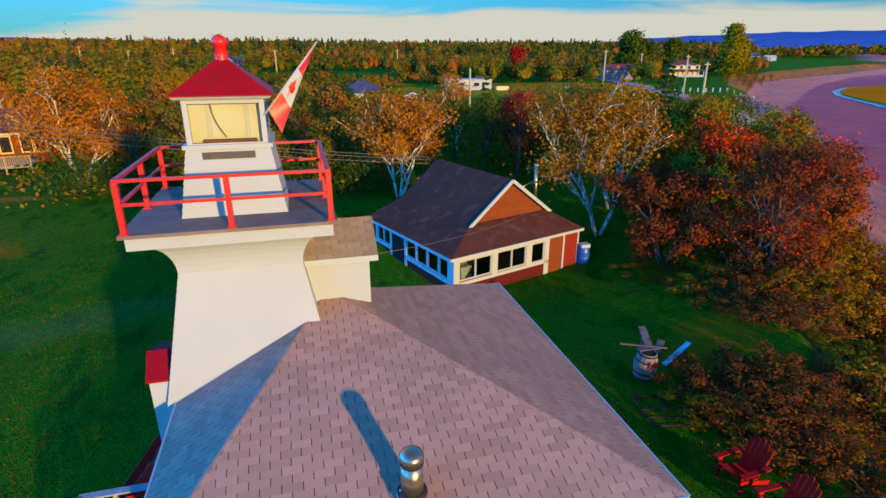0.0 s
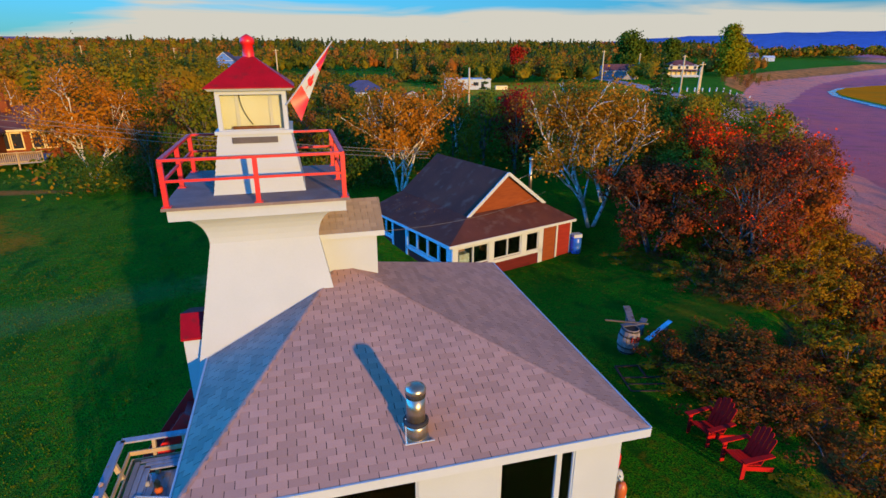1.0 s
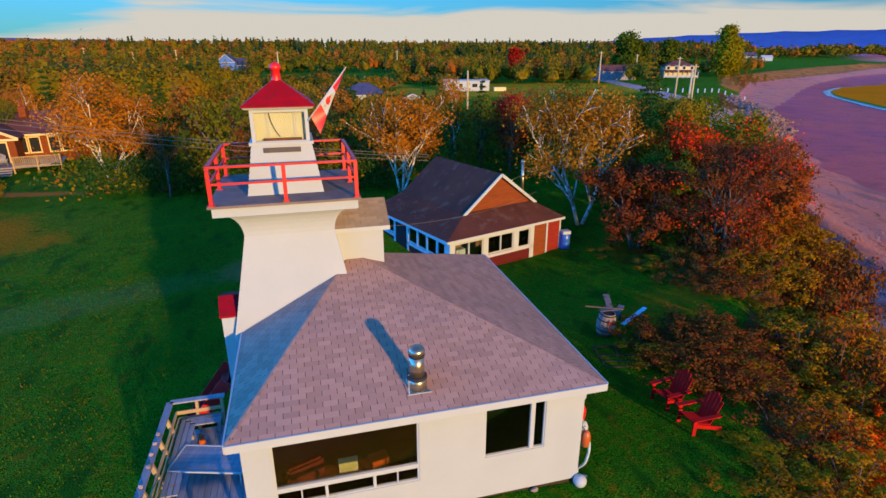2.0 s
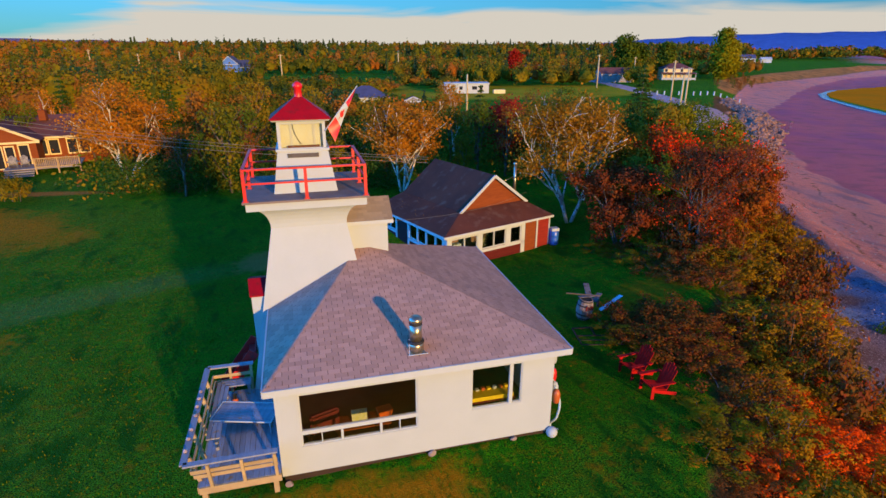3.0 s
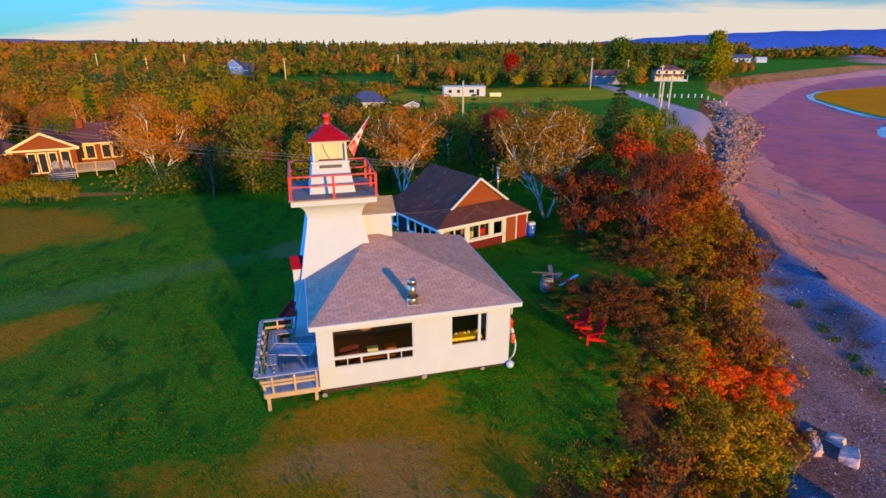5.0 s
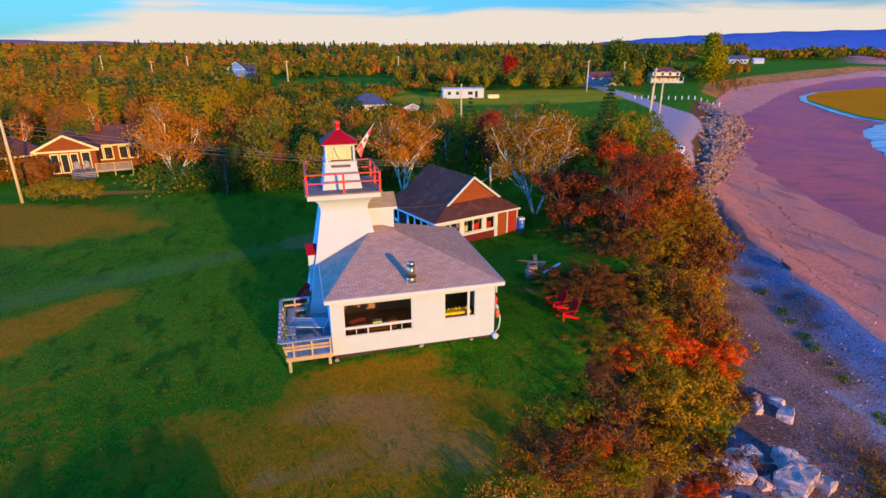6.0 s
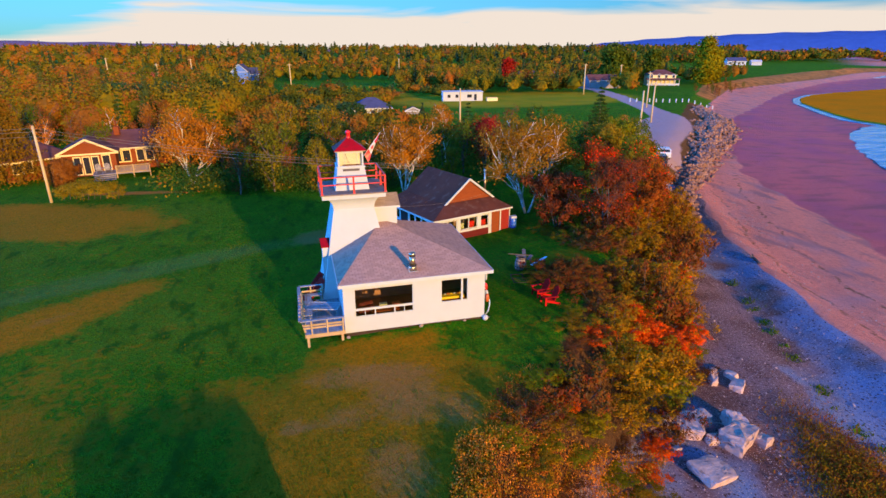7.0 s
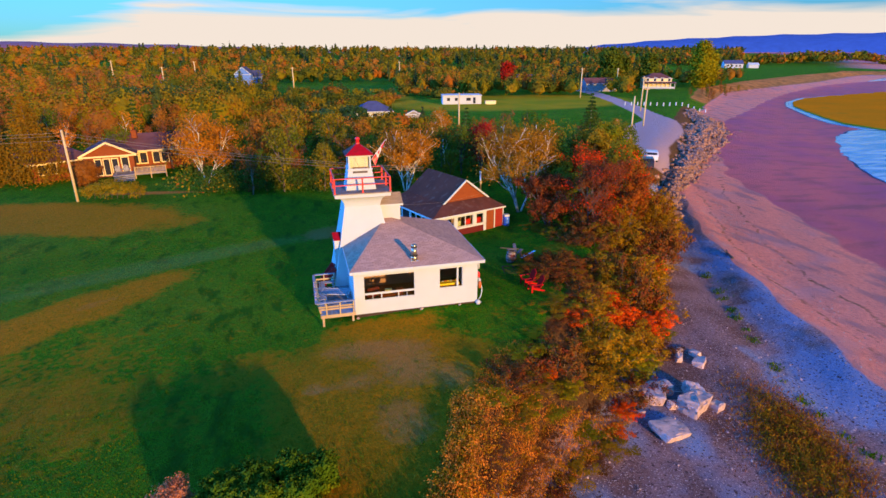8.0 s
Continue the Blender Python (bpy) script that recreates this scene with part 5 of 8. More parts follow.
def block_house(name, label, m, w, d, h, roof, wall_mat, roof_mat, trim=TRIM, rise=1.6, over=0.3, wins=(), cat="house", porch=False):
    """A small house seen from afar: walls, a gabled, hipped or shed roof, and its windows (x, z, width, height) in the front."""
    t = thing(name, label, cat, m)
    bm = bmesh.new()
    box(bm, -w / 2, w / 2, 0, d, -0.8, h)
    part("wall_shell", bm, wall_mat, t)
    if roof == "gable":
        for s in (0, 1):
            bm = bmesh.new()
            y0 = -over if s == 0 else d + over
            e, r = [(-w / 2 - over, y0, h), (w / 2 + over, y0, h)], [(w / 2 + over, d / 2, h + rise), (-w / 2 - over, d / 2, h + rise)]
            slab(bm, (e + r) if s == 0 else (e + r)[::-1], 0.12)
            part("roof_slope", bm, roof_mat, t)
        bm = bmesh.new()
        for x in (-w / 2, w / 2 - 0.1):
            rings(bm, [[(x, 0, h), (x, d, h), (x, d / 2, h + rise - 0.1)], [(x + 0.1, 0, h), (x + 0.1, d, h), (x + 0.1, d / 2, h + rise - 0.1)]])
        part("gable_wall", bm, wall_mat, t)
    elif roof == "front":
        for s in (-1, 1):
            bm = bmesh.new()
            pts = [(s * (w / 2 + over), -over, h), (s * (w / 2 + over), d + over, h), (0, d + over, h + rise), (0, -over, h + rise)]
            slab(bm, pts if s > 0 else pts[::-1], 0.12)
            part("roof_slope", bm, roof_mat, t)
            bm = bmesh.new()
            beam(bm, (s * (w / 2 + over), -over - 0.03, h - 0.06), (0, -over - 0.03, h + rise - 0.06), 0.06, 0.22)
            part("barge_board", bm, trim, t)
        bm = bmesh.new()
        rings(bm, [[(-w / 2, 0, h), (w / 2, 0, h), (0, 0, h + rise - 0.1)], [(-w / 2, 0.1, h), (w / 2, 0.1, h), (0, 0.1, h + rise - 0.1)]])
        part("gable_wall", bm, wall_mat, t)
    elif roof == "hip":
        k = min(w, d) / 2 * 0.95
        c = [(-w / 2 - over, -over, h), (w / 2 + over, -over, h), (w / 2 + over, d + over, h), (-w / 2 - over, d + over, h)]
        a, b_ = ((-w / 2 + k, d / 2, h + rise), (w / 2 - k, d / 2, h + rise))
        for pts in ((c[0], c[1], b_, a), (c[2], c[3], a, b_), (c[1], c[2], b_), (c[3], c[0], a)):
            bm = bmesh.new()
            slab(bm, pts, 0.12)
            part("roof_slope", bm, roof_mat, t)
    else:
        bm = bmesh.new()
        slab(bm, ((-w / 2 - over, -over, h), (w / 2 + over, -over, h), (w / 2 + over, d + over, h + rise), (-w / 2 - over, d + over, h + rise)), 0.15)
        part("roof_slope", bm, roof_mat, t)
    bm = bmesh.new()
    beam(bm, (-w / 2 - over, -over - 0.02, h - 0.1), (w / 2 + over, -over - 0.02, h - 0.1), 0.05, 0.18)
    part("fascia", bm, trim, t)
    for x, z, ww, wh in wins:
        win = thing("window", "dark panes in pale frame", "window")
        del win["category"]
        win.parent = t
        bm = bmesh.new()
        for a0, a1, b0, b1 in ((x - ww / 2 - 0.1, x + ww / 2 + 0.1, z + wh, z + wh + 0.12), (x - ww / 2 - 0.1, x + ww / 2 + 0.1, z - 0.12, z), (x - ww / 2 - 0.1, x - ww / 2, z, z + wh), (x + ww / 2, x + ww / 2 + 0.1, z, z + wh)):
            box(bm, a0, a1, -0.05, -0.003, b0, b1)
        part("window_frame", bm, trim, win)
        bm = bmesh.new()
        box(bm, x - ww / 2, x + ww / 2, -0.03, -0.004, z, z + wh)
        part("pane", bm, DARKGLASS, win)
    return t


def ground_pose(x, y, turn, dz=0.0):
    return pose(x, y, land1(x, y) + dz, 0, 0, turn)


# the brown bungalow with its deck
bung = block_house("bungalow", "brown bungalow with plum roof and cream window frames", ground_pose(-20.6, 50.0, 12, 0.2), 9.5, 7.0, 2.5, "gable", CEDAR, ROOFPURPLE, YTRIM, 1.7, 0.5,
                   [(-3.3, 0.8, 0.75, 1.3), (-2.3, 0.8, 0.75, 1.3), (-1.3, 0.8, 0.75, 1.3), (0.2, 0.8, 0.75, 1.3), (1.2, 0.8, 0.75, 1.3)])
block_house("bungalow_wing", "brown gabled bungalow wing with glazed garden doors", ground_pose(-25.0, 46.6, 10, 0.2), 5.4, 6.5, 2.5, "front", CEDAR, ROOFPURPLE, YTRIM, 1.6, 0.4,
            [(-1.2, 0.1, 0.6, 1.9), (-0.3, 0.1, 0.6, 1.9), (0.6, 0.1, 0.6, 1.9), (1.7, 0.1, 0.7, 2.0)])
block_house("bungalow_wing", "long brown bungalow wing with plum hipped roof", ground_pose(-30.0, 46.6, 34, 0.1), 6.5, 8.5, 2.2, "hip", CEDAR, ROOFPURPLE, YTRIM, 1.8, 0.5, [(-2.2, 0.8, 0.8, 1.1), (-1.2, 0.8, 0.8, 1.1)])
bm = bmesh.new()
box(bm, -0.3, 0.3, -0.3, 0.3, 0, 1.0)
tube(bm, (0, 0, 1.0), (0, 0, 1.7), 0.1, 0.1, 8)
solid("roof_chimney", bm, CEDAR, "square brick chimney on the bungalow roof", "chimney", pose(-23.0, 51.8, land1(-23, 52) + 4.0))
bdk = thing("bungalow_deck", "low wooden deck with baluster rail before the bungalow", "deck", ground_pose(-21.4, 46.4, 12))
bm = bmesh.new()
box(bm, -3.2, 2.6, -1.6, 2.8, 0.45, 0.55)
part("deck_floor", bm, GREYWOOD, bdk)
for i in range(24):
    bm = bmesh.new()
    box(bm, -0.7 + i * 0.14, -0.64 + i * 0.14, -1.6, -1.55, 0.55, 1.35)
    part("baluster", bm, PINE, bdk)
for z in (0.62, 1.38):
    bm = bmesh.new()
    beam(bm, (-0.8, -1.58, z), (2.65, -1.58, z), 0.07, 0.06)
    part("rail", bm, PINE, bdk)
for x in (-0.8, 0.9, 2.6):
    bm = bmesh.new()
    box(bm, x - 0.06, x + 0.06, -1.65, -1.53, -0.3, 1.45)
    part("rail_post", bm, PINE, bdk)
for i in range(3):
    bm = bmesh.new()
    box(bm, -3.1, -0.9, -1.9 - i * 0.3, -1.6 - i * 0.3, 0.30 - i * 0.15, 0.40 - i * 0.15)
    part("deck_step", bm, GREYWOOD, bdk)
for x in (-2.6, -1.7):
    adirondack(ground_pose(-21.4, 46.4, 12) @ pose(x, -0.5, 0.55, 0, 0, 10), "grey wooden armchair on the bungalow deck", GREYWOOD)

# scattered houses of the village
block_house("mobile_home", "long low white house with flat roof in field", ground_pose(47.5, 138.0, -8), 12.0, 4.0, 2.7, "shed", WHITE, TRIM, rise=0.15, over=0.15, wins=[(-4.2, 1.0, 0.9, 0.9), (-1.8, 1.0, 0.9, 0.9), (2.0, 1.0, 1.4, 0.9), (3.8, 0.2, 0.8, 1.8)])
bm = bmesh.new()
box(bm, -1.6, 1.6, -0.8, 0.8, 0, 1.0)
solid("yard_fence", bm, YTRIM, "pale board fence beside the white house", "fence", ground_pose(56.0, 136.0, -8))
block_house("hip_house", "small white house with slate blue hipped roof", ground_pose(14.8, 98.0, -4), 8.0, 6.5, 2.3, "hip", WHITE, ROOFBLUE, rise=2.0, over=0.5, wins=[(-2.2, 0.8, 0.9, 1.0), (0.2, 0.8, 1.0, 1.0), (2.4, 0.8, 0.9, 1.0)])
block_house("garden_shed", "grey garden shed with pale trim", ground_pose(23.3, 95.0, -10), 3.0, 2.4, 1.8, "front", GREYWOOD, ROOFPURPLE, rise=0.8, cat="shed")
block_house("blue_barn", "blue gabled barn with white edging among trees", ground_pose(-24.0, 245, -8), 7, 9, 5.2, "front", BLUEWALL, ROOFBLUE, rise=3.2, cat="barn", wins=[(-1.5, 1.0, 1.2, 1.6), (1.2, 1.0, 1.0, 1.4)])
block_house("blue_roof_barn", "long barn with slate blue roof among trees", ground_pose(-17.5, 249, 4), 7, 8, 4.0, "gable", BLUEWALL, ROOFBLUE, rise=2.8, cat="barn")
block_house("red_roof_house", "house with orange red metal roof in woods", ground_pose(-68, 262, 6), 14, 8, 2.6, "gable", WHITE, REDTIN, rise=2.2)
block_house("long_barn", "long building with lilac grey metal roof", ground_pose(106, 214, -18), 18, 9, 3.0, "gable", GREYWOOD, ROOFBLUE, rise=2.4, cat="barn")
vh = block_house("veranda_house", "two-storey cream house with white veranda", ground_pose(150, 186, -20), 11, 8, 4.4, "hip", YTRIM, ROOFPURPLE, rise=2.0, wins=[(-4.5, 3.2, 1.0, 1.4), (-1.5, 3.2, 1.0, 1.4), (1.5, 3.2, 1.0, 1.4), (4.5, 3.2, 1.0, 1.4)])
for i in range(8):
    bm = bmesh.new()
    x = -6.4 + i * 1.83
    box(bm, x - 0.1, x + 0.1, -2.2, -2.0, -0.5, 2.7)
    part("veranda_post", bm, TRIM, vh)
bm = bmesh.new()
slab(bm, ((-6.9, -2.5, 2.6), (6.9, -2.5, 2.6), (6.9, 0, 3.0), (-6.9, 0, 3.0)), 0.15)
part("veranda_roof", bm, ROOFPURPLE, vh)
bm = bmesh.new()
box(bm, -6.5, 6.5, -2.15, -2.1, 0.3, 1.0)
part("veranda_rail", bm, TRIM, vh)
block_house("white_bungalow", "long white bungalow with blue roof on the headland", ground_pose(366, 388, -25), 15, 9, 3.4, "gable", WHITE, ROOFBLUE, rise=3.0, wins=[(-5, 1.2, 1.6, 1.3), (-1.5, 1.2, 1.6, 1.3), (2, 1.2, 1.6, 1.3), (5, 1.2, 1.6, 1.3)])
block_house("white_annex", "low white annex beside the headland bungalow", ground_pose(382, 383, -25), 8, 6, 2.8, "gable", WHITE, TRIM, rise=1.6)
block_house("plum_roof_house", "house with plum roof by the bend in the road", ground_pose(118, 178, -10), 12, 8, 3.0, "gable", GREYWOOD, ROOFPURPLE, rise=2.2)


# ---- poles and wires ----
POLE = surface("pole_wood", (0.58, 0.44, 0.22), (0.48, 0.35, 0.17), 2, 18, 0.85, stretch=(6, 6, 1))


def utility_pole(x, y, h, lean=(0, 0), arm=True, r=0.13, label="tall bare wooden utility pole"):
    p = thing("utility_pole", label, "pole", ground_pose(x, y, 20), "utility poles")
    bm = bmesh.new()
    tube(bm, (0, 0, -0.4), (lean[0], lean[1], h), r, r * 0.75, 8)
    part("pole_shaft", bm, POLE, p)
    if arm:
        bm = bmesh.new()
        beam(bm, (lean[0] - 0.9, lean[1], h - 0.4), (lean[0] + 0.9, lean[1], h - 0.4), 0.1, 0.12)
        part("cross_arm", bm, POLE, p)
    return p


utility_pole(-24.9, 34.2, 7.3, arm=False, r=0.14, label="sunlit leaning wooden utility pole on the lawn")
for x, y, h in ((55.5, 59.0, 7.5), (69.5, 76.0, 8.0), (88.0, 105.0, 9.0), (31.0, 85.0, 7.0), (-2.1, 190.0, 9.5), (-50.0, 210.0, 9.5), (-52.0, 300.0, 10), (94.5, 151.0, 10), (58, 300, 10), (-86, 280, 11), (125, 178, 9)):
    utility_pole(x, y, h, arm=h > 7.6, r=0.14 + 0.0006 * y)


def wire(pts, label, r=0.014, sag=0.5):
    cu = bpy.data.curves.new("overhead_wire", "CURVE")
    cu.dimensions, cu.bevel_depth = "3D", r
    for p, q in zip(pts, pts[1:]):
        s = cu.splines.new("POLY")
        s.points.add(11)
        for i in range(12):
            f = i / 11
            c = Vector(p).lerp(Vector(q), f) - Vector((0, 0, 4 * sag * f * (1 - f)))
            s.points[i].co = (*c, 1)
    cu.materials.append(WIRE)
    tagged(new("overhead_wire", cu), label, "wire", "overhead wires")


WIRE = surface("wire", (0.20, 0.17, 0.14), (0.15, 0.13, 0.11), 2, 10, 0.7)
gp = land1(-24.9, 34.2)
for dz in (-0.15, -0.45, -0.9):
    wire([(-60, 38, gp + 7.5 + dz), (-24.9, 34.2, gp + 7.2 + dz), (9.6, 24.6, 3.35 + dz * 0.5)], "thin overhead wire strung from pole to cottage", sag=0.45)
wire([(3.66, 5.6, 4.8), (14.4, 18.6, 2.0)], "service wire slung from tower bay to cottage", 0.006, 0.35)

# ---- cars by the shore road ----


def car(m, mat, label):
    c = thing("parked_car", label, "car", m, "parked cars")
    prof = [(-2.1, 0.35), (2.1, 0.35), (2.15, 0.7), (1.3, 0.95), (0.7, 1.42), (-1.4, 1.45), (-2.05, 0.95)]
    bm = bmesh.new()
    rings(bm, [[(x, -0.85, z) for x, z in prof], [(x, 0.85, z) for x, z in prof]])
    bmesh.ops.bevel(bm, geom=bm.edges[:], offset=0.06, segments=2, affect="EDGES")
    part("car_body", bm, mat, c)
    for s in (-1, 1):
        bm = bmesh.new()
        y = s * 0.855
        rings(bm, [[(-1.6, y, 0.98), (1.0, y, 0.98), (0.6, y, 1.33), (-1.35, y, 1.35)], [(-1.6, y + s * 0.006, 0.98), (1.0, y + s * 0.006, 0.98), (0.6, y + s * 0.006, 1.33), (-1.35, y + s * 0.006, 1.35)]])
        part("side_window", bm, DARKGLASS, c)
        for x in (-1.3, 1.35):
            bm = bmesh.new()
            rings(bm, [[(x + 0.33 * math.cos(a * math.pi / 6), s * yy, 0.33 + 0.33 * math.sin(a * math.pi / 6)) for a in range(12)] for yy in (0.66, 0.88)])
            part("wheel", bm, BLACK, c)
    for x, z, nm in ((1.06, 1.16, "windscreen"), (-1.78, 1.2, "rear_window")):
        bm = bmesh.new()
        dx = -0.32 if x > 0 else 0.3
        rings(bm, [[(x + 0.06 - dx / 2 * 1.1, -0.7, z - 0.17), (x + 0.06 - dx / 2 * 1.1, 0.7, z - 0.17), (x + 0.02 + dx / 2, 0.66, z + 0.2), (x + 0.02 + dx / 2, -0.66, z + 0.2)],
                   [(x + 0.03 - dx / 2 * 1.1, -0.7, z - 0.17), (x + 0.03 - dx / 2 * 1.1, 0.7, z - 0.17), (x - 0.01 + dx / 2, 0.66, z + 0.2), (x - 0.01 + dx / 2, -0.66, z + 0.2)]])
        part(nm, bm, DARKGLASS, c)


CARWHITE = surface("white_car_paint", (0.7, 0.72, 0.75), (0.66, 0.68, 0.72), 1, 5, 0.25, bump_d=0.0)
CARDARK = surface("dark_car_paint", (0.03, 0.03, 0.06), (0.03, 0.03, 0.05), 1, 5, 0.25, bump_d=0.0)
car(ground_pose(47.0, 40.5, 60), CARWHITE, "white car parked beside the rock wall")
car(ground_pose(43.2, 36.0, 60), CARDARK, "dark car parked beside the rock wall")
# a row of white posts along the bend
for i in range(14):
    x, y = np.interp(i, [0, 6, 13], [94, 103, 118]), np.interp(i, [0, 6, 13], [122, 116, 116])
    bm = bmesh.new()
    box(bm, -0.12, 0.12, -0.12, 0.12, -0.2, 1.0)
    solid("guard_post", bm, TRIM, "short white guard post along the road", "post", ground_pose(x, y, 0), "guard posts")

# ---- hills, tide flats and water ----


def hill(name, label, xs, ys, crest, mat):
    bm = bmesh.new()
    rs = np.random.RandomState(5)
    rows = []
    for i, (x, y) in enumerate(zip(xs, ys)):
        h = crest[i]
        rows.append([bm.verts.new((x, y, -8)), bm.verts.new((x * 1.04, y * 1.04, h * 0.6 + rs.uniform(-2, 2))), bm.verts.new((x * 1.12, y * 1.12, h)), bm.verts.new((x * 1.3, y * 1.3, -8))])
    for a, b_ in zip(rows, rows[1:]):
        for j in range(3):
            bm.faces.new((a[j], a[j + 1], b_[j + 1], b_[j])).smooth = True
    solid(name, bm, mat, label, "hills", kind="structure")


# the haze of distance is put into the ridges' base colours
HAZEBLUE = surface("haze_blue_hill", (0.035, 0.10, 0.30), (0.045, 0.115, 0.33), 0.004, 0.03, 1.0, bump_d=0)
HAZEPLUM = surface("haze_plum_hill", (0.24, 0.11, 0.15), (0.20, 0.095, 0.135), 0.004, 0.03, 1.0, bump_d=0)
n_h = 40
az = np.linspace(18, 66, n_h)
cr = [np.interp(a, [18, 26, 30, 36, 44, 52, 58, 66], [10, 22, 52, 80, 98, 102, 100, 96]) + 3 * math.sin(a * 1.7) for a in az]
hill("backdrop_east", "far ridge across the bay, tinted haze blue", [3200 * math.sin(radians(a)) for a in az], [3200 * math.cos(radians(a)) for a in az], cr, HAZEBLUE)
az = np.linspace(-50, 10, n_h)
cr = [np.interp(a, [-50, -30, -22, -12, -4, 10], [54, 60, 64, 56, 40, 18]) + 3 * math.sin(a * 1.1) for a in az]
hill("backdrop_west", "far ridge beyond the woods, tinted haze plum", [3000 * math.sin(radians(a)) for a in az], [3000 * math.cos(radians(a)) for a in az], cr, HAZEPLUM)


def flat_sheet(name, label, pts, z, thick, mat, wob=0.0, cat="water"):
    """A level sheet with a gently wavering rim."""
    rs = random.Random(len(pts))
    out = []
    for (x0, y0), (x1, y1) in zip(pts, pts[1:] + pts[:1]):
        k = 10
        for i in range(k):
            f = i / k
            d = math.hypot(x1 - x0, y1 - y0) * wob
            out.append((x0 + (x1 - x0) * f + rs.uniform(-d, d), y0 + (y1 - y0) * f + rs.uniform(-d, d), z))
    bm = bmesh.new()
    slab(bm, out, thick)
    solid(name, bm, mat, label, cat, kind="structure")


def water_mat():
    m, n, l, b = node_mat("tide_water", 0.12)
    nz = noise_node(n, l, 0.25, 6.0, (0.5, 2.2, 1))
    l.new(mix(n, l, ramp(n, l, nz, 0.45, 0.62), (0.05, 0.16, 0.34), (0.42, 0.44, 0.52)), b.inputs["Base Color"])
    bump(n, l, b, nz, 0.6, 0.25)
    return m


WATER = water_mat()
MARSH = surface("salt_marsh", (0.80, 0.215, 0.008), (0.66, 0.20, 0.010), 0.05, 1.2, 0.95, dirt=(0.36, 0.18, 0.02), dirt_at=(0.6, 0.8), bump_d=0.15)
MARSH.node_tree.nodes["Principled BSDF"].inputs["Specular IOR Level"].default_value = 0.0
flat_sheet("water", "shallow blue tidal water with ripples", [(78, 24), (84, 34), (90, 43), (101, 56), (118, 72), (132, 80), (150, 84), (260, 60), (300, -40), (140, -60), (100, -10)], -4.52, 0.5, WATER, 0.03)
flat_sheet("water_channel", "narrow tidal channel round the marsh", [(137, 80), (140.4, 94), (148, 106.3), (158, 120.8), (170, 137.6), (184, 151.7), (206, 166), (273, 185), (420, 208), (420, 200), (280, 178), (214, 160), (190, 146), (176, 132), (164, 116), (153, 100), (148, 86)], -4.50, 0.4, WATER, 0.01)
flat_sheet("water_inlet", "far tidal water beyond the headland", [(361, 264), (411, 318), (475, 338), (640, 400), (640, 330), (389, 272)], -4.50, 0.4, WATER, 0.02)
flat_sheet("marsh", "orange salt marsh island between tidal channels", [(140, 77), (143, 92), (150, 104), (160, 119), (172, 136), (186, 150), (208, 164), (274, 183), (420, 205), (420, 60), (300, 56), (200, 68)], -4.22, 0.6, MARSH, 0.015, "marsh")

# ---- trees ----
L_GOLD = leaf_mat("golden_leaves", [(0.15, 0.075, 0.010), (0.32, 0.15, 0.014), (0.44, 0.18, 0.016), (0.27, 0.095, 0.014)], own=0.14, each=0.42)
L_OLIVE = leaf_mat("olive_leaves", [(0.040, 0.066, 0.006), (0.095, 0.112, 0.009), (0.17, 0.15, 0.011), (0.20, 0.12, 0.010)], own=0.14, each=0.42)
L_GREEN = leaf_mat("green_leaves", [(0.018, 0.048, 0.006), (0.040, 0.085, 0.008), (0.075, 0.115, 0.010), (0.12, 0.12, 0.011)], own=0.12, each=0.4)
L_SCARLET = leaf_mat("scarlet_leaves", [(0.620, 0.023, 0.007), (0.750, 0.046, 0.007), (0.750, 0.124, 0.009)])
L_RUSSET = leaf_mat("russet_leaves", [(0.09, 0.040, 0.012), (0.17, 0.075, 0.016), (0.22, 0.11, 0.018), (0.13, 0.095, 0.014)], own=0.14, each=0.42)
L_FIR = leaf_mat("fir_needles", [(0.016, 0.050, 0.009), (0.028, 0.074, 0.013), (0.046, 0.093, 0.013)])
L_AMBER = leaf_mat("amber_fir", [(0.06, 0.055, 0.007), (0.15, 0.10, 0.010), (0.25, 0.13, 0.012)])

L_CRIMSON = leaf_mat("crimson_leaves", [(0.124, 0.009, 0.009), (0.248, 0.016, 0.011), (0.372, 0.028, 0.013)])
L_LIME = leaf_mat("light_green_leaves", [(0.085, 0.115, 0.006), (0.18, 0.20, 0.008), (0.29, 0.25, 0.010)], own=0.15)
L_LIMEGOLD = leaf_mat("lime_gold_leaves", [(0.10, 0.115, 0.004), (0.23, 0.20, 0.006), (0.38, 0.25, 0.008)], own=0.12, each=0.4)
L_SHRUB = leaf_mat("olive_gold_leaves", [(0.095, 0.055, 0.006), (0.20, 0.108, 0.010), (0.29, 0.150, 0.012), (0.17, 0.125, 0.008)], own=0.2, each=0.4)
L_BANK = leaf_mat("olive_brown_leaves", [(0.075, 0.062, 0.004), (0.20, 0.125, 0.006), (0.33, 0.185, 0.008), (0.16, 0.15, 0.006)], own=0.2, each=0.4)
L_CORDOVAN = leaf_mat("red_brown_leaves", [(0.06, 0.024, 0.008), (0.16, 0.042, 0.010), (0.24, 0.075, 0.011), (0.14, 0.085, 0.010)], own=0.2, each=0.2)
L_FLAME = leaf_mat("flame_leaves", [(0.30, 0.036, 0.006), (0.62, 0.075, 0.007), (0.66, 0.13, 0.008), (0.30, 0.14, 0.010)], own=0.22, each=0.25)
L_RUST = leaf_mat("rust_leaves", [(0.06, 0.018, 0.008), (0.15, 0.032, 0.011), (0.10, 0.062, 0.010), (0.21, 0.052, 0.012), (0.13, 0.085, 0.011)], patch=2.2, own=0.2, each=0.25)
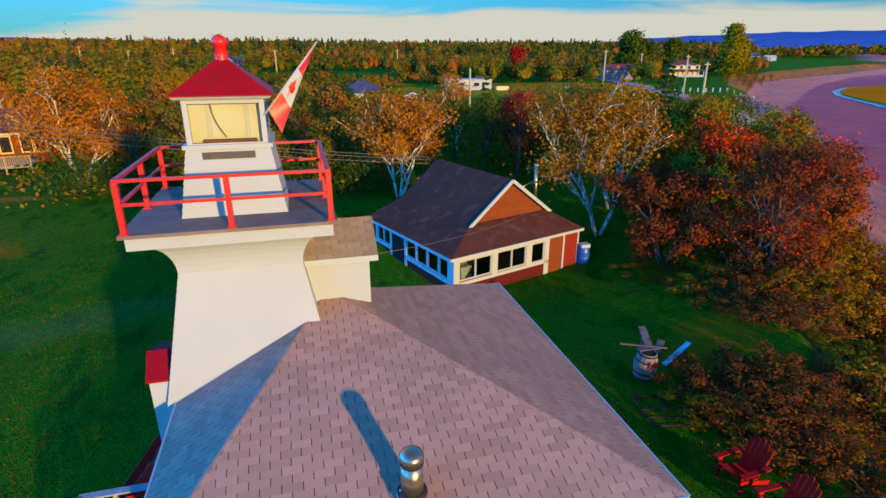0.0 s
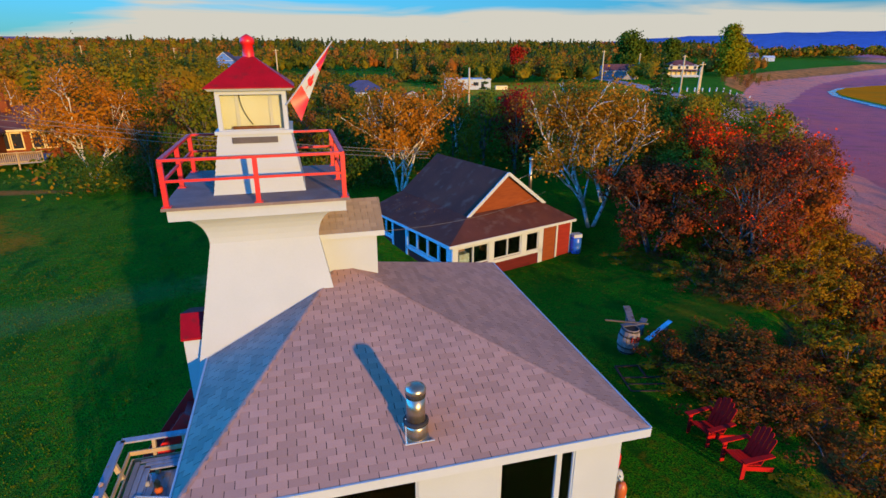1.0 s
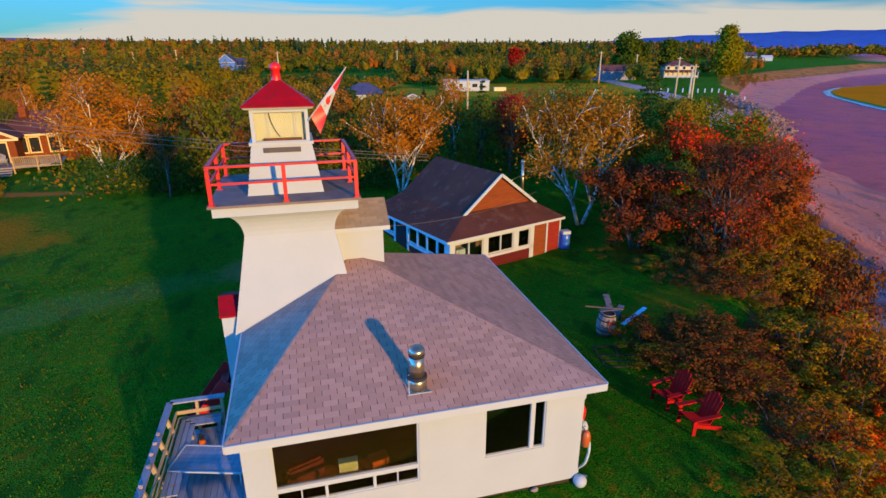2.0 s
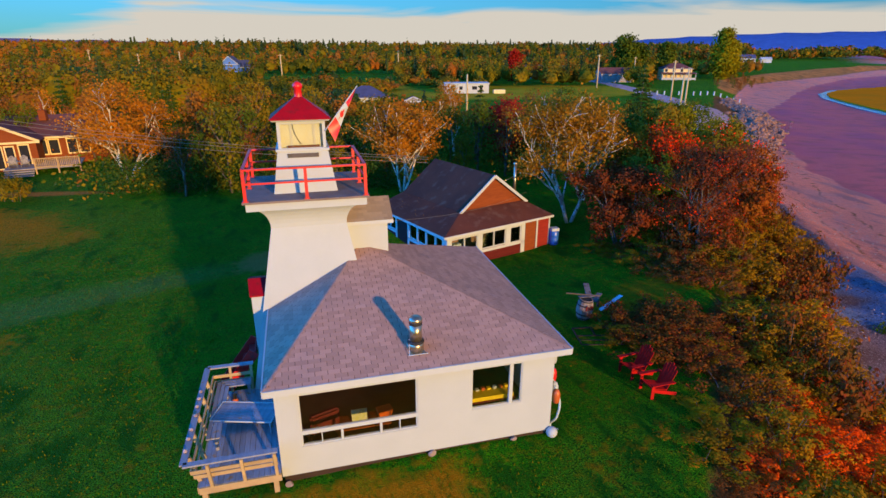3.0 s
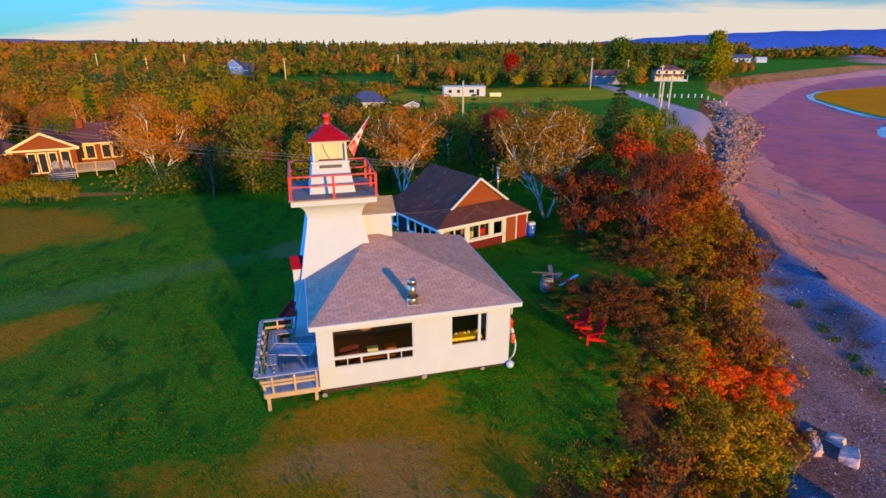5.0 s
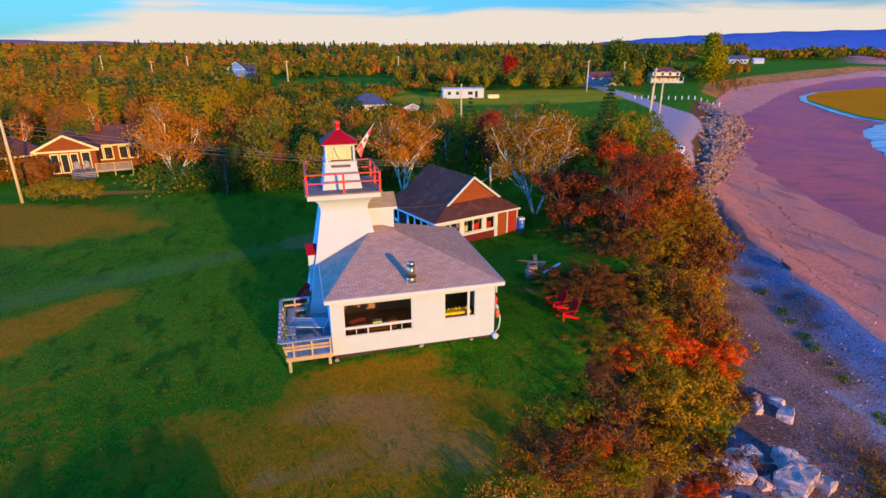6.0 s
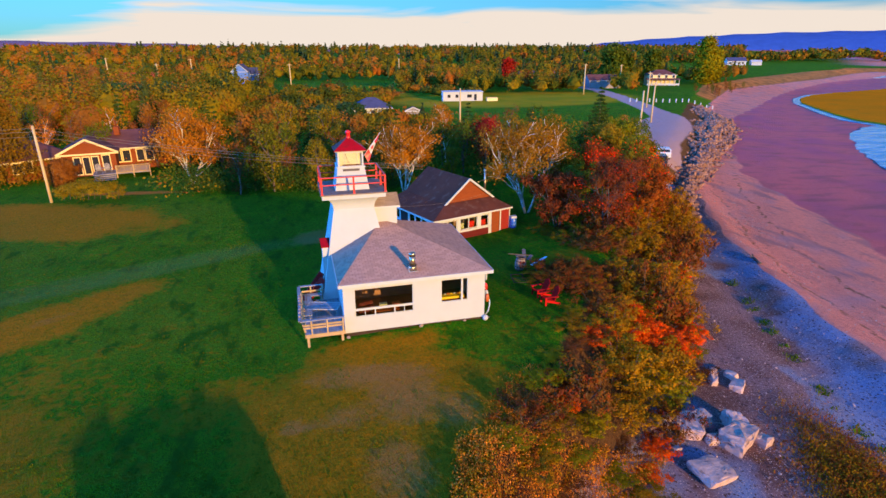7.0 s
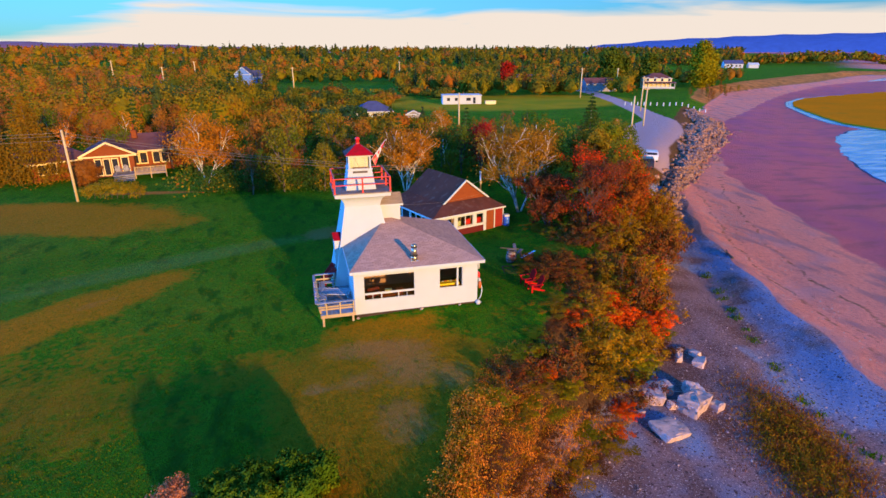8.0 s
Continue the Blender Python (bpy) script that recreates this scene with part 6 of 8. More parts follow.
L_BIRCH = leaf_mat("brown_gold_leaves", [(0.13, 0.062, 0.008), (0.26, 0.118, 0.010), (0.34, 0.145, 0.012), (0.21, 0.082, 0.010)], own=0.2)
L_DUSK = leaf_mat("dusky_red_brown_leaves", [(0.042, 0.015, 0.009), (0.10, 0.026, 0.012), (0.16, 0.040, 0.013), (0.12, 0.060, 0.012)])
L_TWIG = leaf_mat("brown_twigs", [(0.07, 0.030, 0.010), (0.15, 0.056, 0.014), (0.23, 0.082, 0.016), (0.13, 0.078, 0.012)], own=0.18, each=0.45)
L_EVERGREEN = leaf_mat("evergreen_leaves", [(0.019, 0.070, 0.005), (0.046, 0.116, 0.007), (0.155, 0.171, 0.009)])
L_PLUM = leaf_mat("plum_leaves", [(0.186, 0.078, 0.045), (0.372, 0.155, 0.081), (0.496, 0.232, 0.090)])
L_STRAW = leaf_mat("straw_blades", [(0.234, 0.099, 0.018), (0.469, 0.186, 0.027), (0.603, 0.248, 0.045)])
L_RUSTGRASS = leaf_mat("rust_blades", [(0.155, 0.078, 0.016), (0.372, 0.139, 0.027), (0.248, 0.186, 0.018)])
L_LAWN = leaf_mat("lawn_blades", [(0.014, 0.095, 0.003), (0.036, 0.115, 0.003), (0.085, 0.115, 0.004), (0.13, 0.115, 0.005)])

def leaf_cloud(centres, radii, count, size, rng, flat=0.6, out=None, loose=0.32):
    """Small four-cornered leaves strewn round each centre."""
    c = np.repeat(np.asarray(centres), count, 0)
    r = np.repeat(np.asarray(radii), count, 0)[:, None]
    p = c + rng.normal(0, 0.5, c.shape) * r * np.array([1, 1, flat])
    a = rng.normal(size=p.shape)
    if out is not None:
        # leaves that face away from the middle of the crown
        nrm = np.repeat(out, count, 0) + rng.normal(0, loose, p.shape)
        a = np.cross(nrm, a)
        a /= np.linalg.norm(a, axis=1)[:, None] + 1e-9
        b = np.cross(nrm, a)
        b /= np.linalg.norm(b, axis=1)[:, None] + 1e-9
        s = size * rng.uniform(0.6, 1.35, (len(p), 1))
        v = np.stack([p - a * s * 0.6, p + b * s * 0.45, p + a * s * 0.6, p - b * s * 0.45], 1).reshape(-1, 3)
        return v, np.arange(len(v)).reshape(-1, 4)
    a /= np.linalg.norm(a, axis=1)[:, None]
    b = np.cross(a, rng.normal(size=p.shape))
    b /= np.linalg.norm(b, axis=1)[:, None] + 1e-9
    s = size * rng.uniform(0.6, 1.35, (len(p), 1))
    v = np.stack([p - a * s * 0.6, p + b * s * 0.38, p + a * s * 0.6, p - b * s * 0.38], 1).reshape(-1, 3)
    return v, np.arange(len(v)).reshape(-1, 4)


def leaf_shells(centres, radii, count, size, rng, heart, flat=0.8):
    """Leaves laid over small rounded sprays, so that each spray has a lit side and a shaded one."""
    c = np.repeat(np.asarray(centres, float), count, 0)
    r = np.repeat(np.asarray(radii, float), count, 0)[:, None] * 0.62
    d = rng.normal(size=c.shape)
    d /= np.linalg.norm(d, axis=1)[:, None] + 1e-9
    p = c + d * r * rng.uniform(0.45, 1.08, (len(c), 1)) * np.array([1, 1, flat])
    away = c - np.asarray(heart, float)
    away /= np.linalg.norm(away, axis=1)[:, None] + 1e-9
    n = d * 0.75 + away * 0.5 + rng.normal(0, 0.33, c.shape)
    a = np.cross(n, rng.normal(size=c.shape))
    a /= np.linalg.norm(a, axis=1)[:, None] + 1e-9
    b = np.cross(n, a)
    b /= np.linalg.norm(b, axis=1)[:, None] + 1e-9
    s = size * rng.uniform(0.6, 1.35, (len(p), 1))
    v = np.stack([p - a * s * 0.62, p + b * s * 0.42, p + a * s * 0.62, p - b * s * 0.42], 1).reshape(-1, 3)
    return v, np.arange(len(v)).reshape(-1, 4)


def limbs(rng, height, spread, stems=1, levels=3, droop=0.0, first=0.3):
    """Tapered segments of a branching tree, and the ends of its twigs."""
    segs, tips = [], []

    def grow(p, d, length, r, level):
        n = 3 if level == 0 else 2
        pts = [p]
        for i in range(n):
            d = (d + Vector(rng.normal(0, 0.10 + 0.05 * level, 3)) + Vector((0, 0, 0.06 - droop * level))).normalized()
            q = p + d * (length / n)
            segs.append((p, q, r * (1 - 0.55 * i / n), r * (1 - 0.55 * (i + 1) / n)))
            p = q
            pts.append(p)
        if level >= levels:
            tips.append(pts[-1])
            tips.append(pts[-2])
            return
        kids = 4 if level == 0 else 3
        for k in range(kids):
            f = first + (1 - first) * (k + rng.uniform(0.2, 0.9)) / kids if level == 0 else rng.uniform(0.35, 1.0)
            at = pts[0].lerp(pts[-1], f) if level else pts[min(int(f * n), n - 1)].lerp(pts[min(int(f * n) + 1, n)], f * n - int(f * n) if f < 1 else 1)
            ang, out = rng.uniform(0, 2 * math.pi), rng.uniform(0.5, 1.0) * spread
            side = Vector((math.cos(ang), math.sin(ang), 0)) * out
            grow(at, (d + side + Vector((0, 0, 0.25))).normalized(), length * rng.uniform(0.5, 0.72), r * 0.5, level + 1)
        if level == 0:
            grow(pts[-1], d, length * 0.45, r * 0.45, 1)

    for s in range(stems):
        ang = 2 * math.pi * s / max(stems, 1) + rng.uniform(0, 1)
        lean = 0.0 if stems == 1 else 0.28
        grow(Vector((0.15 * math.cos(ang) * (stems > 1), 0.15 * math.sin(ang) * (stems > 1), -0.15)), Vector((lean * math.cos(ang), lean * math.sin(ang), 1)).normalized(), height * 0.62, 0.02 * height * (1 if stems == 1 else 0.75), 0)
    return segs, tips


def broadleaf(name, label, seed, height, spread, leaf, bark, leaves=22, size=0.14, clump=0.75, stems=1, levels=3, first=0.3, group="", fill=0, squat=0.5, extra=None, sides=5, bare=0.0, twig=0.012, shell=False):
    """A tree with a tapered trunk and limbs, and a crown of single leaves about its twigs."""
    rng = np.random.RandomState(seed)
    segs, tips = limbs(rng, height, spread, stems, levels, first=first)
    t = thing(name, label, "tree", group=group)
    pts = np.array([tuple(p) for p in tips])
    rise = height * 0.95 / pts[:, 2].max()
    bm = bmesh.new()
    for p, q, r0, r1 in segs:
        p, q = Vector((p.x, p.y, p.z * rise)), Vector((q.x, q.y, q.z * rise))
        tube(bm, p, q, max(r0, twig), max(r1, twig * 0.7), sides if r0 > 0.03 else 3)
    part("trunk", bm, bark, t)
    pts = pts * np.array([1, 1, rise])
    if fill:
        reach = np.percentile(np.hypot(pts[:, 0], pts[:, 1]), 85)
        u, a = rng.uniform(0.05, 1, fill), rng.uniform(0, 2 * math.pi, fill)
        r = reach * np.sqrt(rng.uniform(0.25, 1, fill)) * np.sin(math.pi * np.clip(u * (1 - squat * 0.5) + squat * 0.28, 0, 1)) * rng.uniform(0.75, 1.12, fill)
        pts = np.concatenate([pts, np.stack([r * np.cos(a), r * np.sin(a), height * 0.93 * u], -1)])
    pts = pts[pts[:, 2] > bare * height]
    if extra:
        k = rng.rand(len(pts)) < extra[1]
        v, f = leaf_cloud(pts[k], np.full(k.sum(), clump), leaves, size, rng)
        if len(v):
            o = new("scarlet_foliage", mesh_np("scarlet_foliage", v, f, extra[0]))
            o.parent = t
            tagged(o, extra[2])
        pts = pts[~k]
    away = pts - np.array([0, 0, height * 0.45])
    away /= np.linalg.norm(away, axis=1)[:, None] + 1e-9
    if shell:
        v, f = leaf_shells(pts, clump * rng.uniform(0.7, 1.15, len(pts)), leaves, size, rng, (0, 0, height * 0.4))
    else:
        v, f = leaf_cloud(pts, np.full(len(pts), clump), leaves, size, rng, out=away, loose=0.6)
    o = new("crown", mesh_np("crown", v, f, leaf))
    o.parent = t
    return t


def conifer(name, label, seed, height, width, leaf, size=0.3, rows=16, group="", count=10):
    """A spire of drooping whorls of needled sprays round a straight trunk."""
    rng = np.random.RandomState(seed)
    t = thing(name, label, "tree", group=group)
    bm = bmesh.new()
    tube(bm, (0, 0, -0.2), (0, 0, height * 0.97), height * 0.016, 0.015, 6)
    part("trunk", bm, BARK, t)
    cs, rs = [], []
    for i in range(rows):
        f = (i + 0.5) / rows
        z, r = height * (0.08 + 0.9 * f), width * (1 - f) ** 0.85 + 0.08
        k = max(3, int(9 * (1 - f) + 3))
        for j in range(k):
            a = 2 * math.pi * (j + rng.rand()) / k
            for g in (0.35, 0.65, 0.95):
                rr = r * g * rng.uniform(0.8, 1.15)
                cs.append((rr * math.cos(a), rr * math.sin(a), z - 0.28 * rr))
                rs.append(0.18 * r + 0.1)
    v, f = leaf_cloud(cs, rs, count, size, rng, 0.5)
    o = new("crown", mesh_np("crown", v, f, leaf))
    o.parent = t
    return t


def plant(kind, x, y, scale=1.0, turn=0.0, sink=0.0):
    """A copy of a tree with its foot on the ground at (x, y)."""
    m = Matrix.Translation((x, y, land1(x, y) - sink)) @ Matrix.Rotation(radians(turn), 4, "Z") @ Matrix.Scale(scale, 4)
    return copy_thing(kind, m)


def stand(kind, x, y, turn=0.0):
    kind.matrix_basis = Matrix.Translation((x, y, land1(x, y))) @ Matrix.Rotation(radians(turn), 4, "Z")
    return kind



stand(broadleaf("birch", "white-barked birch with thinning golden leaves", 11, 8.6, 0.8, L_BIRCH, BIRCHBARK, 42, 0.15, 0.95, stems=2, first=0.15, bare=0.32, twig=0.03, fill=110, squat=0.55), -13.0, 39.2, 20)
stand(broadleaf("birch", "twin-stemmed birch with rusty leaves beside the cottage", 5, 7.4, 0.9, L_BIRCH, BIRCHBARK, 36, 0.14, 0.85, stems=3, first=0.22, bare=0.34, twig=0.032, fill=60, squat=0.6), 8.9, 30.5, 40)
stand(broadleaf("birch", "slender birch with brown-gold leaves", 23, 8.0, 0.6, L_BIRCH, BIRCHBARK, 26, 0.16, 0.8, first=0.35, bare=0.3, twig=0.02), 17.0, 44.0)
stand(broadleaf("maple", "dark crimson maple behind the cottage", 8, 6.6, 0.7, L_CRIMSON, BARK, 42, 0.15, 0.9, first=0.1, fill=60, squat=0.6), 20.5, 38.0)
stand(broadleaf("birch", "large many-stemmed birch with bare white limbs", 14, 8.8, 0.8, L_SHRUB, BIRCHBARK, 44, 0.13, 0.85, stems=3, first=0.3, bare=0.42, twig=0.034, fill=80, squat=0.55), 18.6, 21.0, 75)
stand(broadleaf("birch", "pale-stemmed birch leaning over the cottage yard", 19, 8.0, 0.8, L_SHRUB, BIRCHBARK, 44, 0.13, 0.85, stems=2, first=0.35, bare=0.42, twig=0.032, fill=60, squat=0.55), 21.5, 24.5, 10)
stand(broadleaf("maple", "spreading maple with dusky red-brown leaves", 31, 6.4, 0.95, L_DUSK, BARK, 44, 0.09, 0.75, stems=3, first=0.05, fill=130, squat=0.7, shell=True, extra=(L_SCARLET, 0.09, "scarlet leaves")), 22.0, 12.6)
stand(broadleaf("alder", "broad red-brown alder on the bank", 37, 6.2, 0.9, L_CORDOVAN, BARK, 34, 0.12, 0.75, stems=2, first=0.05, fill=120, squat=0.7, shell=True, extra=(L_SCARLET, 0.10, "scarlet leaves")), 26.8, 15.0, 120)
stand(broadleaf("alder", "olive green alder on the bank", 38, 6.6, 0.8, L_OLIVE, BARK, 34, 0.13, 0.75, stems=2, first=0.05, fill=110, squat=0.7, shell=True, extra=(L_SCARLET, 0.12, "scarlet leaves")), 28.5, 19.0, 30)
stand(broadleaf("alder", "yellow green alder on the bank", 39, 6.0, 0.8, L_LIME, BARK, 34, 0.13, 0.75, stems=2, first=0.05, fill=100, squat=0.7, shell=True), 31.0, 23.0, 200)
stand(broadleaf("maple", "maple with scarlet branch ends", 33, 6.3, 0.9, L_CORDOVAN, BARK, 36, 0.12, 0.75, stems=2, first=0.1, fill=90, squat=0.6, shell=True, extra=(L_SCARLET, 0.3, "scarlet leaves")), 25.0, 19.5, 240)
stand(broadleaf("alder", "dark green undergrowth tree behind the cottage", 52, 5.2, 0.8, L_GREEN, BARK, 40, 0.14, 0.75, stems=2, first=0.05, fill=110, squat=0.7, shell=True), 23.0, 18.5, 20)
stand(broadleaf("alder", "russet alder beside the cottage", 53, 5.0, 0.8, L_DUSK, BARK, 36, 0.12, 0.75, stems=3, first=0.05, fill=110, squat=0.7, shell=True), 19.4, 16.0, 20)
stand(broadleaf("alder", "olive alder beyond the maples", 54, 6.5, 0.8, L_OLIVE, BARK, 40, 0.16, 0.8, stems=2, first=0.05, fill=110, squat=0.7, shell=True), 31.5, 29.0, 20)
stand(broadleaf("alder", "olive alder near the shore road", 55, 6.0, 0.8, L_LIME, BARK, 36, 0.16, 0.8, stems=2, first=0.05, fill=100, squat=0.7, shell=True), 36.0, 34.0, 20)
stand(conifer("spruce", "dark green spruce near the shore road", 61, 9.5, 2.6, L_FIR, 0.2, 18, count=14), 38.5, 43.5)
stand(broadleaf("tree", "tall light green poplar by the far road", 62, 20, 0.42, L_LIME, BARK, 40, 0.75, 2.2, levels=2, first=0.15, fill=170, squat=0.4), 172, 188)
stand(broadleaf("tree", "large round green tree by the far road", 63, 17, 0.8, L_GREEN, BARK, 40, 0.75, 2.2, levels=2, first=0.1, fill=150, squat=0.7), 128, 190)
stand(broadleaf("tree", "large round green tree by the far road", 64, 14, 0.8, L_GREEN, BARK, 40, 0.75, 2.0, levels=2, first=0.1, fill=150, squat=0.7), 140, 200)
stand(broadleaf("tree", "large round green tree behind the veranda house", 69, 15, 0.8, L_GREEN, BARK, 36, 0.75, 2.0, levels=2, first=0.1, fill=130, squat=0.7), 158, 206)
stand(broadleaf("tree", "tall light green poplar by the far road", 65, 16, 0.5, L_LIME, BARK, 40, 0.75, 2.0, levels=2, first=0.1, fill=150, squat=0.5), 182, 196)
stand(broadleaf("tree", "scarlet tinted maple at the field edge", 66, 11, 0.8, L_CRIMSON, BARK, 34, 0.6, 1.6, levels=2, first=0.1, fill=90, squat=0.7), 84, 196)
stand(conifer("fir", "large amber-tinted fir beside the bungalow", 67, 10.6, 3.9, L_AMBER, 0.20, 24, count=22), -32.4, 45.5)
stand(conifer("fir", "large amber-tinted fir beside the bungalow", 68, 9.8, 3.8, L_AMBER, 0.20, 24, count=22), -37.6, 46.5)
L_WILLOW = leaf_mat("willow_leaves", [(0.012, 0.055, 0.026), (0.022, 0.080, 0.036), (0.045, 0.100, 0.034)], own=0.14, each=0.4)
willow = broadleaf("willow", "bluish green willow among the autumn trees", 72, 7.5, 0.9, L_WILLOW, BARK, 26, 0.42, 1.5, stems=2, levels=2, first=0.05, fill=80, squat=0.8, shell=True, group="willows")
stand(willow, -31.0, 103.0)
for wx, wy, ws in ((-36.5, 106, 1.05), (-25.5, 99, 0.9), (-28, 110, 1.0), (-21.0, 104, 0.8), (8.5, 88.0, 0.6), (11.5, 92.0, 0.5), (3.5, 86.0, 0.55)):
    plant(willow, wx, wy, ws, wx * 40)
# clipped hedge below the utility pole
hd = thing("hedge", "low olive-brown hedge beside the pole", "hedge", ground_pose(-21.6, 34.6, -12))
hr = np.random.RandomState(71)
hc = np.stack([hr.uniform(-2.9, 2.9, 150), hr.uniform(-1.5, 1.5, 150), hr.uniform(0.1, 1.0, 150) ** 0.6 * 1.9], -1)
hc[:, 2] *= 1 - 0.45 * (hc[:, 0] / 2.9) ** 2
hv, hf = leaf_shells(hc, hr.uniform(0.5, 0.8, 150), 40, 0.11, hr, (0, 0, 0.3))
ho = new("hedge_leaves", mesh_np("hedge_leaves", hv, hf, L_OLIVE))
ho.parent = hd
stand(broadleaf("bush", "large russet bush before the bungalow wall", 73, 3.0, 0.9, L_RUSSET, BARK, 40, 0.13, 0.6, stems=4, levels=2, first=0.05, fill=150, squat=0.9, shell=True), -26.2, 41.6)
bm = bmesh.new()
for i in range(10):
    tube(bm, (-2.6 + i * 0.58, 0, -0.1), (-2.5 + i * 0.58, 0.1, 0.9), 0.03, 0.01, 4)
part("branchwork", bm, BARK, hd)

# mid-distance wood: a few grown trees, copied
WOOD = [broadleaf("tree", "autumn broadleaf tree with russet leaves", 41, 7, 0.7, L_RUSSET, BARK, 20, 0.19, 0.95, levels=2, first=0.1, fill=62, squat=0.6, group="mixed wood", sides=4, shell=True),
        broadleaf("tree", "autumn broadleaf tree with olive leaves", 42, 7, 0.7, L_OLIVE, BARK, 20, 0.19, 0.95, levels=2, first=0.1, fill=62, squat=0.6, group="mixed wood", sides=4, shell=True),
        broadleaf("tree", "autumn broadleaf tree with golden leaves", 43, 7, 0.65, L_GOLD, BIRCHBARK, 20, 0.17, 0.9, levels=2, first=0.2, fill=40, squat=0.5, group="mixed wood", sides=4, shell=True),
        broadleaf("tree", "still green broadleaf tree in the wood", 44, 7, 0.7, L_GREEN, BARK, 20, 0.19, 0.95, levels=2, first=0.1, fill=62, squat=0.6, group="mixed wood", sides=4, shell=True),
        broadleaf("tree", "bare-topped brown tree with thin leaves", 46, 7, 0.6, L_TWIG, BARK, 20, 0.14, 0.95, levels=2, first=0.2, fill=40, squat=0.5, group="mixed wood", sides=4, shell=True),
        conifer("fir", "dark green fir in the wood", 45, 8, 1.7, L_FIR, 0.26, 12, "mixed wood", 6)]


def polygon_in(x, y, poly):
    inside = False
    for (x0, y0), (x1, y1) in zip(poly, poly[1:] + poly[:1]):
        if (y0 > y) != (y1 > y) and x < (x1 - x0) * (y - y0) / (y1 - y0) + x0:
            inside = not inside
    return inside


CLEAR = [[(-60, -60), (60, -60), (60, 30), (12, 31), (-16, 32), (-16, 47), (-60, 60)],
         [(-9, 190), (-9, 262), (50, 258), (36, 182)],
         [(8, 92), (20, 110), (26, 150), (98, 160), (110, 125), (70, 76), (36, 72), (22, 88)],
         [(70, 60), (72, 84), (92, 118), (126, 170), (168, 178), (110, 105), (85, 70)],
         [(-32, 195), (-32, 243), (-15, 243), (-14, 190)],
         [(5, 82), (5, 95), (27, 95), (27, 82)],
         [(-80, 222), (-56, 222), (-56, 262), (-82, 262)],
         [(124, 165), (134, 186), (166, 196), (180, 180), (150, 146)],
         [(190, 235), (300, 420), (460, 420), (430, 330), (350, 285)]]


def open_ground(x, y):
    if x > np.interp(y, TOP_Y, TOP_X) - 1.5:
        return True
    if any(polygon_in(x, y, p) for p in CLEAR):
        return True
    rx = np.interp(y, [38, 60, 73, 85, 110, 134, 171, 260], [46, 60, 70, 80, 90, 99, 111, 125])
    return abs(x - rx) < 6 and y > 36


LOW = [[(-14, 55), (-14, 190), (52, 184), (60, 150), (34, 60)], [(30, 48), (36, 74), (70, 78), (60, 58), (44, 46)]]


def growth(x, y):
    """How tall the wood stands: scrub in the damp hollow, full height elsewhere."""
    return 0.45 if any(polygon_in(x, y, p) for p in LOW) else 1.0


rng = random.Random(7)
placed = []
tries = 0
while len(placed) < 230 and tries < 9000:
    tries += 1
    y = 32 + 72 * rng.random() ** 1.5
    x = rng.uniform(-0.85 * (y + 28) - 2, 0.72 * (y + 28))
    if open_ground(x, y) or any((x - a) ** 2 + (y - b) ** 2 < (2.0 + 0.012 * y) ** 2 for a, b in placed):
        continue
    if (abs(x + 12.5) < 4.5 and y < 43) or (abs(x - 9) < 3 and y < 34):
        continue
    placed.append((x, y))
firsts = set()
for x, y in placed:
    k = rng.choices(range(6), (7, 30, 6, 26, 22, 14) if y < 48 and x < 10 else (9, 29, 9, 27, 15, 11))[0]
    s, turn = rng.uniform(0.65, 1.12), rng.uniform(0, 360)
    s *= growth(x, y)
    if y < 40 or (x > 10 and y < 60):
        s *= 0.85
    if k not in firsts:
        firsts.add(k)
        stand(WOOD[k], x, y, turn)
    else:
        plant(WOOD[k], x, y, s, turn)


for i in range(18):
    u = i / 17
    plant(WOOD[(0, 4, 1)[i % 3]], 138 + 56 * u + 3 * math.sin(i * 2.3), 146 + 48 * u + 3 * math.cos(i * 3.1), 0.34 + 0.16 * abs(math.sin(i * 1.7)), 47 * i)


def undergrowth():
    """Bushy growth that fills the wood between the trunks."""
    rs = np.random.RandomState(19)
    for mat, n, lb in ((L_GREEN, 1200, "dark green undergrowth along the wood"), (L_OLIVE, 900, "olive undergrowth along the wood"), (L_RUSSET, 450, "russet undergrowth along the wood")):
        cs = []
        while len(cs) < n:
            y = 31 + 70 * rs.rand() ** 1.6
            x = rs.uniform(-0.85 * (y + 28), 0.72 * (y + 28))
            if open_ground(x, y - 1.0):
                continue
            cs.append((x, y, land1(x, y) + rs.uniform(0.2, 2.2)))
        v, f = leaf_cloud(cs, np.full(n, 1.2), 12, 0.26, rs)
        tagged(new("undergrowth", mesh_np("undergrowth", v, f, mat)), lb, "undergrowth", kind="stuff")


undergrowth()
fringe = np.random.RandomState(23)
fc = []
for i in range(420):
    x = fringe.uniform(-14, 9)
    y = np.interp(x, [-14, -5, 0, 9], [34.5, 33.2, 31.8, 31.0]) + fringe.uniform(-0.3, 2.5)
    fc.append((x, y, land1(x, y) + fringe.uniform(0.1, 2.4)))
fv, ff = leaf_cloud(fc, np.full(len(fc), 0.9), 26, 0.15, fringe)
tagged(new("undergrowth", mesh_np("undergrowth", fv, ff, L_FIR)), "dark green thicket at the edge of the lawn", "undergrowth", kind="stuff")


